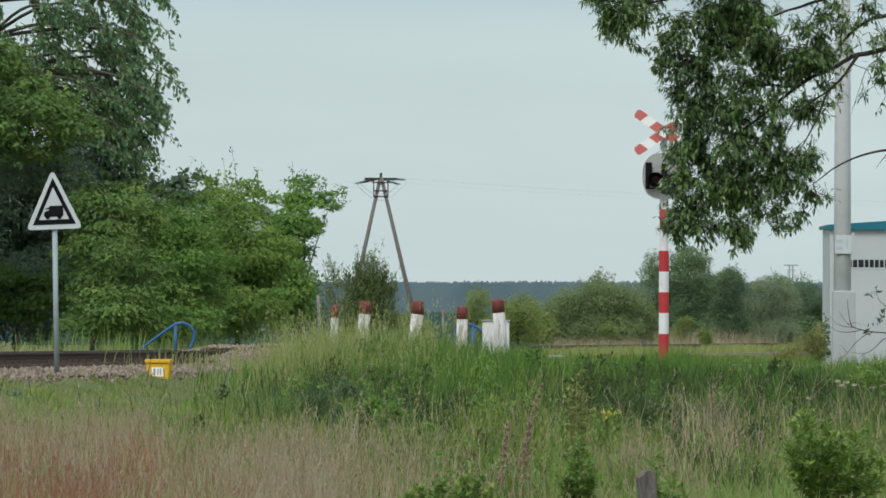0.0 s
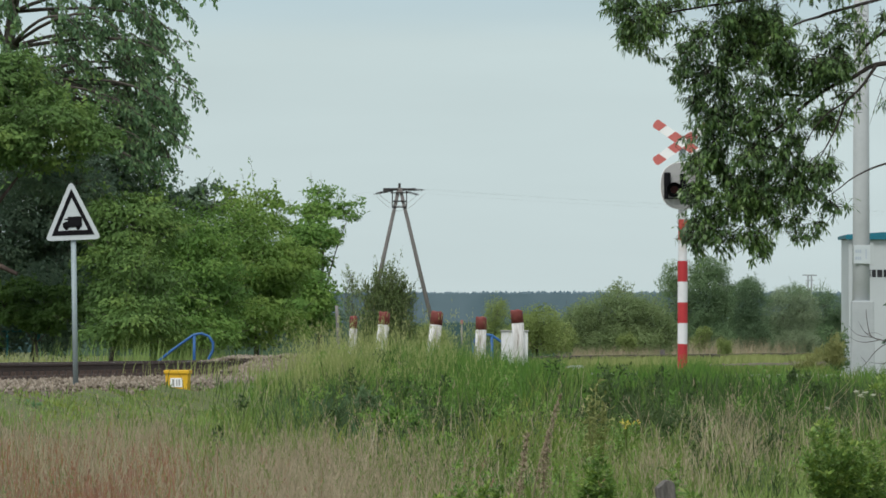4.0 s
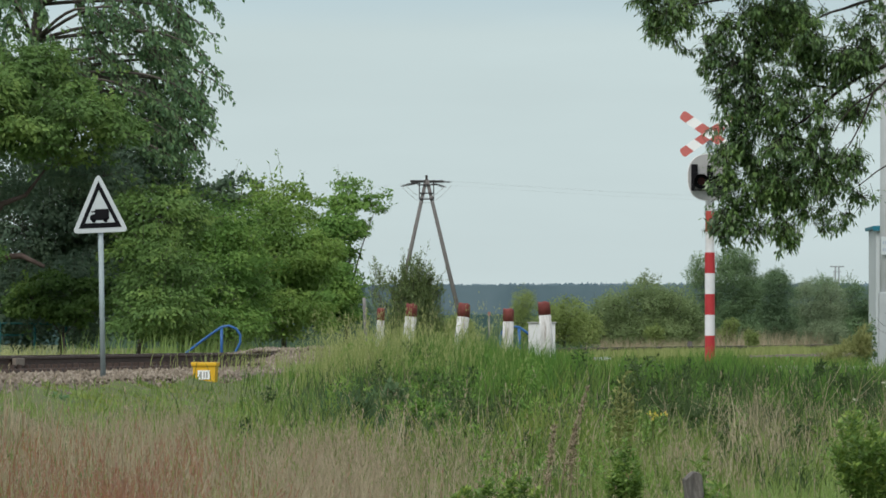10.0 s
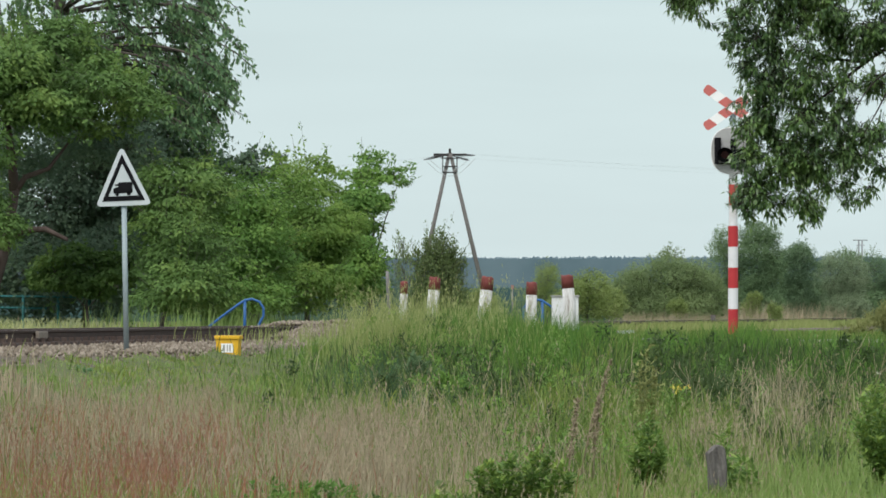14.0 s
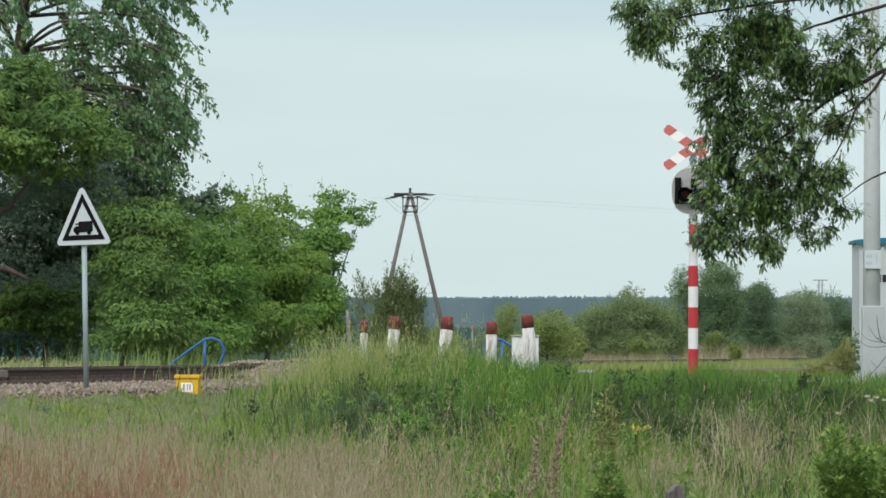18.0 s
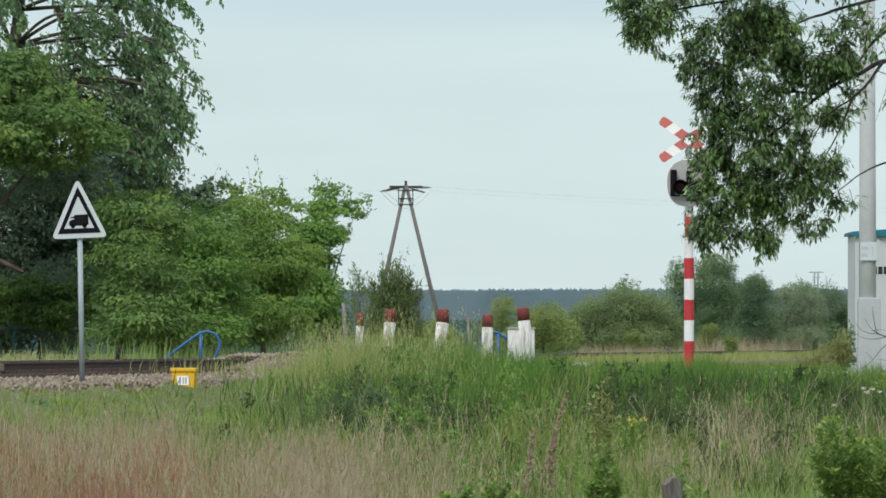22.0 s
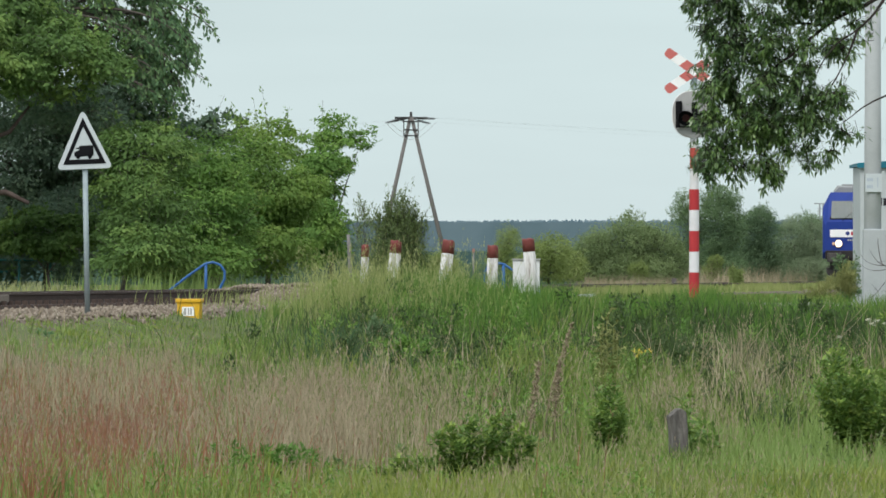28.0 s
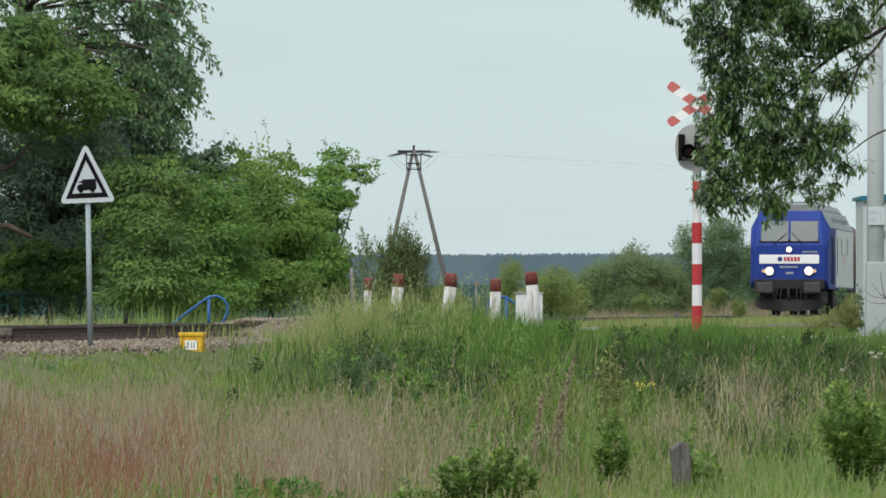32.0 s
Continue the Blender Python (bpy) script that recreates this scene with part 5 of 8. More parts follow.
pts, way, face, heart, d_, size_ = dome_points([(-9.62 + 9.9, -1.6, 1.85 - O1.z, 0.45, 0.5, 0.5), (-9.95 + 9.9, -1.6, 2.5 - O1.z, 0.4, 0.5, 0.4)], 2600, 0.3, 0.1, 0.35)
n = len(pts)
part("crown", leaves("crown", pts, way, 0.105 * rng.uniform(0.6, 1.25, n), 0.06 * rng.uniform(0.6, 1.25, n), face), M_LEAF_DEEP, s, "green leaves on a low branch")
# added dark thicket stands for the shade seen between the shrubs
make_tree("shrub", "long thicket darkening the gaps behind the bright shrubs", "shrub", (-5.498, 174, 0.190),
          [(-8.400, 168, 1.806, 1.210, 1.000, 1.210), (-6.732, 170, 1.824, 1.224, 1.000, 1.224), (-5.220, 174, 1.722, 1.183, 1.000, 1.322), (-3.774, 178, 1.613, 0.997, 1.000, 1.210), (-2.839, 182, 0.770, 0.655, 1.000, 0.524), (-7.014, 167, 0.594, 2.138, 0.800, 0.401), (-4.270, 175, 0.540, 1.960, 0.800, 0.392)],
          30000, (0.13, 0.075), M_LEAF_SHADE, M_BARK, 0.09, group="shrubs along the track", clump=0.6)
# the shade under the trees is put into this leaf colour
make_tree("shrub", "dense shrub under the trees with shade in its leaf colour", "shrub", (-8.284, 149, 0.200),
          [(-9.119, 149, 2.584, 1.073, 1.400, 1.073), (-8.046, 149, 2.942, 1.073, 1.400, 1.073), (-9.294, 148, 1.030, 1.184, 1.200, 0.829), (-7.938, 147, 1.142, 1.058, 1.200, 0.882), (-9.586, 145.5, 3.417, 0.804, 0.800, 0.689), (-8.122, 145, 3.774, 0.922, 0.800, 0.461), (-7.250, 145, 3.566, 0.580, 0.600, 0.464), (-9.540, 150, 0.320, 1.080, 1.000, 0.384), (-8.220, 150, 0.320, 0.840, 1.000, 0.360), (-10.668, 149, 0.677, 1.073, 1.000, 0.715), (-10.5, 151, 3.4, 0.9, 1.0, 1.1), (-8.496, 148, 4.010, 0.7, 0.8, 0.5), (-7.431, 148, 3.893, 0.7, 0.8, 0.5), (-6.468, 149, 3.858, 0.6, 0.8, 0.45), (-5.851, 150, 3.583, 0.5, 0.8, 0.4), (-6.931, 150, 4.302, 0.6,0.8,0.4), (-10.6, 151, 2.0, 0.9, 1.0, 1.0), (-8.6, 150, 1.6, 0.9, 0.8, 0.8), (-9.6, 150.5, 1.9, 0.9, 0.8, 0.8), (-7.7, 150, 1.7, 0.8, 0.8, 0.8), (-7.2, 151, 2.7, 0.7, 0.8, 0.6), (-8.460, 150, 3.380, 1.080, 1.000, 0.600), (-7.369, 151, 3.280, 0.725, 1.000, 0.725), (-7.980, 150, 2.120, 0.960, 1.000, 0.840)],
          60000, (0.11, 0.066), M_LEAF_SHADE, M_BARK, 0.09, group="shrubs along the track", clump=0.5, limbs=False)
make_tree("shrub", "low green bush at the fence under the trees", "shrub", (-8.095, 145.5, 0), [(-8.735, 145.5, 1.011, 0.44, 0.5, 0.37), (-7.921, 145.5, 0.814, 0.49, 0.5, 0.28), (-7.281, 145.5, 1.128, 0.40, 0.5, 0.42), (-8.329, 145.5, 1.419, 0.35, 0.5, 0.26)], 7000, (0.115, 0.058), M_LEAF_DEEP, M_BARK, 0.05, 0.3, group="shrubs along the track", clump=0.42, flat=0.45, shaggy=0.4, wispy=0.5)
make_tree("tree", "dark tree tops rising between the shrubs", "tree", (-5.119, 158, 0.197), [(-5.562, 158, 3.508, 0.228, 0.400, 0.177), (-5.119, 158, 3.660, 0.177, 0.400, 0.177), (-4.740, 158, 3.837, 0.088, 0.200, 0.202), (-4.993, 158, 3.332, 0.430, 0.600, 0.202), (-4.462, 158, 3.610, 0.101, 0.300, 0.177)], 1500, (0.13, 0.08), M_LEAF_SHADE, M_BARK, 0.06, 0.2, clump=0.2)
SHRUBS = [
    ("broad bright green shrub behind the rails", (-6.418, 142, 0.090), [(-5.949, 143, 2.662, 0.709, 1.200, 0.664), (-5.907, 142, 1.680, 0.772, 1.200, 0.909), (-5.922, 141, 0.655, 0.812, 1.000, 0.564), (-5.740, 143.5, 3.210, 0.344, 0.600, 0.253)], 1700),
    ("rounded bright green shrub behind the rails", (-5.066, 149, 0.081), [(-5.160, 150, 2.540, 0.864, 1.300, 0.744), (-5.066, 149, 1.512, 1.049, 1.300, 1.013), (-5.210, 148, 0.556, 1.125, 1.000, 0.533), (-4.620, 150, 3.200, 0.312, 0.500, 0.360)], 2000),
    ("tall spiky green shrub behind the rails", (-3.806, 156, 0.073), [(-3.894, 157, 3.023, 0.691, 1.000, 0.502), (-4.434, 157, 3.400, 0.176, 0.300, 0.301), (-3.580, 157, 3.526, 0.251, 0.400, 0.251), (-3.682, 156, 2.070, 0.936, 1.200, 0.936), (-3.844, 155, 0.818, 1.054, 1.000, 0.682)], 2000),
    ("slender green shrub with airy upper twigs", (-2.590, 166, 0.127), [(-2.712, 167, 3.600, 0.374, 0.600, 0.374), (-2.776, 166, 2.518, 0.478, 1.000, 0.930), (-3.049, 165, 1.250, 0.554, 1.100, 1.122), (-1.998, 166.5, 3.364, 0.240, 0.400, 0.346), (-2.365, 167, 4.014, 0.134, 0.300, 0.187), (-2.766, 167, 3.961, 0.107, 0.300, 0.160), (-1.798, 166.5, 3.590, 0.120, 0.300, 0.160), (-2.251, 166.5, 2.857, 0.186, 0.400, 0.186)], 2000),
]
for (label, base, blobs, count), leafage in zip(SHRUBS, (M_LEAF_DEEP, M_LEAF_BUSH, M_LEAF_LIME, M_LEAF_BUSH)):
    make_tree("shrub", label, "shrub", base, blobs, count * 11, (0.112, 0.052), leafage, M_BARK, 0.07, 0.3, group="shrubs along the track", clump=0.52, flat=0.42, shaggy=0.36, wispy=0.7, shoot=1.2)
make_tree("shrub", "small upright olive-green shrub with narrow twigs", "shrub", (-1.116, 186, 0.156), [(-1.116, 186, 1.674, 0.268, 0.400, 0.327), (-1.086, 186, 1.302, 0.565, 0.600, 0.476), (-1.116, 186, 0.751, 0.744, 0.800, 0.506), (-1.116, 186, 0.334, 0.804, 0.800, 0.298), (-1.190, 186, 2.180, 0.074, 0.150, 0.268), (-0.967, 186, 2.060, 0.074, 0.150, 0.268), (-1.414, 186, 1.882, 0.074, 0.150, 0.298), (-0.729, 186, 1.763, 0.089, 0.150, 0.298), (-0.491, 186, 1.495, 0.074, 0.150, 0.268), (-1.652, 186, 1.525, 0.074, 0.150, 0.298)],
          13000, (0.085, 0.03), M_LEAF_OLIVE, M_BARK, 0.05, -0.75, group="shrubs along the track", clump=0.2, stick=0.004, flat=1.3, shaggy=0.7, wispy=0.9, shoot=2.2)
make_tree("shrub", "thin pale sapling with few leaves", "shrub", (-2.000, 188, 0.155), [(-2.030, 188, 1.839, 0.120, 0.200, 0.391), (-1.850, 188, 1.614, 0.090, 0.200, 0.361), (-2.211, 188, 1.388, 0.090, 0.200, 0.361), (-1.970, 188, 1.012, 0.211, 0.300, 0.391)], 320, (0.07, 0.03), M_LEAF_FAR, M_BARK, 0.03, -0.4, group="shrubs along the track", clump=0.2, flat=1.3, shaggy=0.7, wispy=0.9, shoot=2.0)
FAR = [
    ("broad olive willow bush beyond the track", (7.410, 285, 0.009), [(7.410, 285, 1.400, 1.824, 2.000, 0.912), (6.156, 285, 0.944, 1.094, 1.600, 0.958), (8.664, 285, 1.172, 1.186, 1.600, 1.049), (7.779, 286, 2.479, 0.503, 0.700, 0.275), (7.384, 284, 0.374, 2.272, 1.500, 0.545), (5.339, 284, 0.555, 0.591, 1.000, 0.636), (9.576, 285, 0.602, 0.502, 1.000, 0.775)], 3200, M_LEAF_FAR),
    ("tall dark green bush beyond the track", (12.466, 318, -0.020), [(12.644, 318, 3.644, 0.712, 1.000, 0.560), (12.542, 318, 2.168, 1.068, 1.600, 1.526), (10.939, 318, 3.644, 0.305, 0.500, 0.458), (11.066, 318, 2.168, 0.509, 1.000, 1.526), (12.046, 317, 0.514, 1.775, 1.500, 0.659), (13.229, 318, 2.677, 0.356, 0.800, 1.018)], 2500, M_LEAF_DUSK),
    ("dark rounded bush beyond the track", (15.278, 338, -0.037), [(15.278, 338, 2.288, 0.973, 1.400, 1.082), (15.142, 338, 0.801, 1.244, 1.400, 0.919), (15.548, 338, 3.207, 0.487, 0.600, 0.270)], 1500, M_LEAF_DARK),
    ("pale grey-green willow beyond the track", (18.542, 365, -0.061), [(18.308, 365, 1.720, 0.934, 1.400, 1.285), (19.360, 365, 1.866, 0.642, 1.200, 1.226), (18.637, 364, 0.464, 1.631, 1.400, 0.641), (18.154, 366, 2.895, 0.410, 0.600, 0.410)], 1700, M_LEAF_WILLOW),
    ("grey-green bushes at the bend of the track", (23.452, 410, -0.101), [(21.424, 412, 3.226, 0.923, 1.400, 0.593), (22.960, 410, 2.228, 0.853, 1.600, 1.509), (24.436, 410, 1.900, 1.115, 1.800, 1.378), (25.748, 410, 1.900, 0.984, 1.800, 1.312), (23.722, 409, 0.489, 2.945, 2.000, 0.785)], 2300, M_LEAF_DUSK),
    ("low yellowish bush beyond the track", (3.666, 235, 0.053), [(3.704, 235, 0.918, 0.489, 0.900, 0.489), (3.210, 236, 0.694, 0.415, 0.700, 0.415), (3.398, 236, 1.204, 0.189, 0.400, 0.264), (3.572, 235, 0.354, 0.827, 0.800, 0.338), (2.711, 237, 0.450, 0.379, 0.500, 0.341), (4.35, 238, 0.45, 0.5, 0.6, 0.4)], 700, M_LEAF_YELLOW),
    ("low yellow-green bush in the field", (-0.072, 300, 0.044), [(-0.168, 300, 0.500, 0.864, 0.800, 0.432), (0.240, 300, 0.908, 0.288, 0.400, 0.384)], 360, M_LEAF_YELLOW),
    ("small pale green tree in the fields", (4.032, 420, 0.428), [(4.032, 420, 2.108, 0.739, 1.200, 0.941), (3.797, 420, 1.100, 1.176, 1.400, 0.538)], 450, M_LEAF_YELLOW),
    ("long low thicket behind the bushes", (14.450, 425, -0.114), [(9.010, 425, 0.770, 2.040, 2.000, 1.020), (12.410, 425, 0.940, 2.040, 2.000, 1.224), (15.810, 425, 1.110, 2.040, 2.000, 1.360), (19.210, 425, 1.110, 2.040, 2.000, 1.360), (22.663, 426, 1.112, 2.045, 2.000, 1.363), (25.851, 428, 1.116, 1.712, 2.000, 1.370)], 3400, M_LEAF_DUSK),
]
for label, base, blobs, count, leafage in FAR:
    make_tree("shrub", label, "shrub", base, blobs, count * 17, (0.10, 0.048), leafage, M_BARK, 0.06, 0.0, clump=0.42, group="bushes beyond the track", flat=1.0, shaggy=0.45, wispy=0.35)
for base, blobs, count in (((7.378, 262, 0.029), [(7.378, 262, 0.365, 0.335, 0.300, 0.293)], 100), ((11.688, 300, -0.004), [(11.688, 300, 0.764, 0.336, 0.400, 0.288), (11.520, 300, 0.332, 0.336, 0.400, 0.288)], 130), ((10.460, 250, -0.160), [(10.460, 250, 0.200, 0.180, 0.200, 0.360)], 90)):
    make_tree("shrub", "small light green bush beside the rails", "shrub", base, blobs, count * 12, (0.09, 0.045), M_LEAF_YELLOW, M_BARK, 0.03, -0.2, clump=0.15, group="bushes beyond the track", flat=1.0, wispy=0.4)
make_tree("shrub", "loose yellow-green bush beside the cabin", "shrub", (6.75, 120.5, -0.274), [(6.894, 120.5, 0.131, 0.096432, 0.3, 0.192864), (6.749, 120.5, 0.053, 0.115718, 0.3, 0.135005), (6.990, 120.5, 0.247, 0.0578592, 0.3, 0.192864), (6.556, 120.5, -0.043, 0.135005, 0.3, 0.0771456), (6.971, 120.5, 0.015, 0.0771456, 0.3, 0.135005), (6.335, 120.5, -0.083, 0.135005, 0.3, 0.048216)], 620, (0.10, 0.018), M_LEAF_DRYISH, M_LEAF_DRYISH, 0.01, -0.7, stick=0.003, clump=0.12, flat=1.3, shaggy=0.7, wispy=0.5)
make_tree("shrub", "dark leafy shrub against the cabin corner", "shrub", (7.02, 121.3, -0.274), [(7.03, 121.3, 0.35, 0.13, 0.2, 0.2), (7.0, 121.3, 0.05, 0.15, 0.2, 0.24), (6.9, 121.3, 0.5, 0.08, 0.1, 0.1)], 900, (0.08, 0.04), M_LEAF_DUSK, M_TWIG, 0.014, 0.1, stick=0.003, clump=0.12)

rng = np.random.default_rng(45)
# the pear tree whose boughs hang into view
tree = thing("overhanging_tree", pose(5.2, 46, -1.5), "fruit tree whose leafy boughs hang down close by", "tree")
O = Vector((5.2, 46, -1.5))
part("trunk", tube([(0, 0, -0.2), (-0.05, 0, 1.2), (-0.1, -0.1, 2.6), (-0.05, -0.2, 4.6)], [0.2, 0.17, 0.13, 0.05], 12), M_BARK, tree)
BOUGHS = [
    ([(5.1, 45.9, 0.9), (3.724, 45, 2.160), (3.291, 45, 2.130), (3.032, 45, 2.097), (2.913, 45, 2.068), (2.841, 45, 2.057), (2.776, 45, 2.024), (2.679, 45, 1.966), (2.571, 45, 1.923), (2.463, 45, 1.850), (2.355, 45, 1.767), (2.247, 45, 1.670), (2.157, 45, 1.608), (2.067, 45, 1.532), (1.959, 45, 1.456)], 0.034),
    ([(5.1, 45.9, 1.6), (3.732, 45.1, 2.454), (3.298, 45.1, 2.373), (3.038, 45.1, 2.314), (2.955, 45.1, 2.296), (2.865, 45.1, 2.245), (2.793, 45.1, 2.180), (2.739, 45.1, 2.108), (2.667, 45.1, 2.017), (2.577, 45.1, 1.934)], 0.03),
    ([(5.1, 45.9, 2.2), (3.723, 45, 2.701), (3.146, 45, 2.555), (2.786, 45, 2.453), (2.559, 45, 2.391), (2.480, 45, 2.362), (2.390, 45, 2.337), (2.300, 45, 2.297), (2.192, 45, 2.246), (2.030, 45, 2.192)], 0.024),
    ([(5.1, 45.9, 2.4), (3.506, 45, 2.737), (2.714, 45, 2.554), (2.213, 45, 2.498), (1.709, 45, 2.421), (1.493, 45, 2.377), (1.309, 45, 2.298)], 0.024),
    ([(2.845, 44.9, 2.049), (2.810, 44.9, 1.999), (2.781, 44.9, 1.956), (2.745, 44.9, 1.909), (2.702, 44.9, 1.866), (2.637, 44.9, 1.811), (2.530, 44.9, 1.739), (2.440, 44.9, 1.631), (2.393, 44.9, 1.541)], 0.019),
    ([(2.655, 44.9, 1.829), (2.602, 44.9, 1.685), (2.566, 44.9, 1.606), (2.512, 44.9, 1.505), (2.458, 44.9, 1.415), (2.415, 44.9, 1.325)], 0.013),
    ([(2.360, 45.1, 1.771), (2.310, 45.1, 1.572), (2.246, 45.1, 1.387), (2.152, 45.1, 1.210), (2.102, 45.1, 1.066)], 0.012),
    ([(2.305, 45.1, 2.301), (2.179, 45.1, 2.160), (2.035, 45.1, 2.069), (1.894, 45.1, 2.011)], 0.012),
    ([(2.468, 45.1, 1.854), (2.252, 45.1, 1.871), (2.064, 45.1, 1.835), (1.923, 45.1, 1.751)], 0.016),
    ([(2.162, 45.1, 1.611), (2.036, 45.1, 1.383), (1.957, 45.1, 1.174), (1.921, 45.1, 1.029)], 0.01),
    ([(2.068, 45.1, 1.835), (1.887, 45.1, 1.679), (1.776, 45.1, 1.534), (1.722, 45.1, 1.390)], 0.009),
    ([(5.1, 45.9, 0.3), (3.700, 44.7, 1.324), (3.342, 44.7, 1.424), (3.127, 44.7, 1.452), (3.013, 44.7, 1.444), (2.931, 44.7, 1.430), (2.841, 44.7, 1.404), (2.770, 44.7, 1.375), (2.716, 44.7, 1.347), (2.662, 44.7, 1.314), (2.609, 44.7, 1.271), (2.552, 44.7, 1.228)], 0.018),
    ([(3.127, 44.7, 1.452), (3.038, 44.7, 1.430), (2.988, 44.7, 1.380), (2.949, 44.7, 1.329)], 0.008),
    ([(3.018, 44.8, 2.089), (2.961, 44.8, 2.024), (2.900, 44.8, 1.970), (2.865, 44.8, 1.880), (2.829, 44.8, 1.773), (2.797, 44.8, 1.672)], 0.0055),
    ([(2.803, 44.8, 1.995), (2.846, 44.8, 1.977), (2.893, 44.8, 1.959), (2.922, 44.8, 1.913), (2.947, 44.8, 1.852), (2.976, 44.8, 1.798)], 0.0055),
    ([(2.922, 44.8, 1.913), (2.908, 44.8, 1.870), (2.893, 44.8, 1.841)], 0.004),
]
for pts, r in BOUGHS:
    p = bend([Vector(q) - O for q in pts])
    part("bough", tube(p, [0.6 * r * (1 - 0.75 * k / (len(p) - 1)) for k in range(len(p))], 8), M_TWIG, tree)
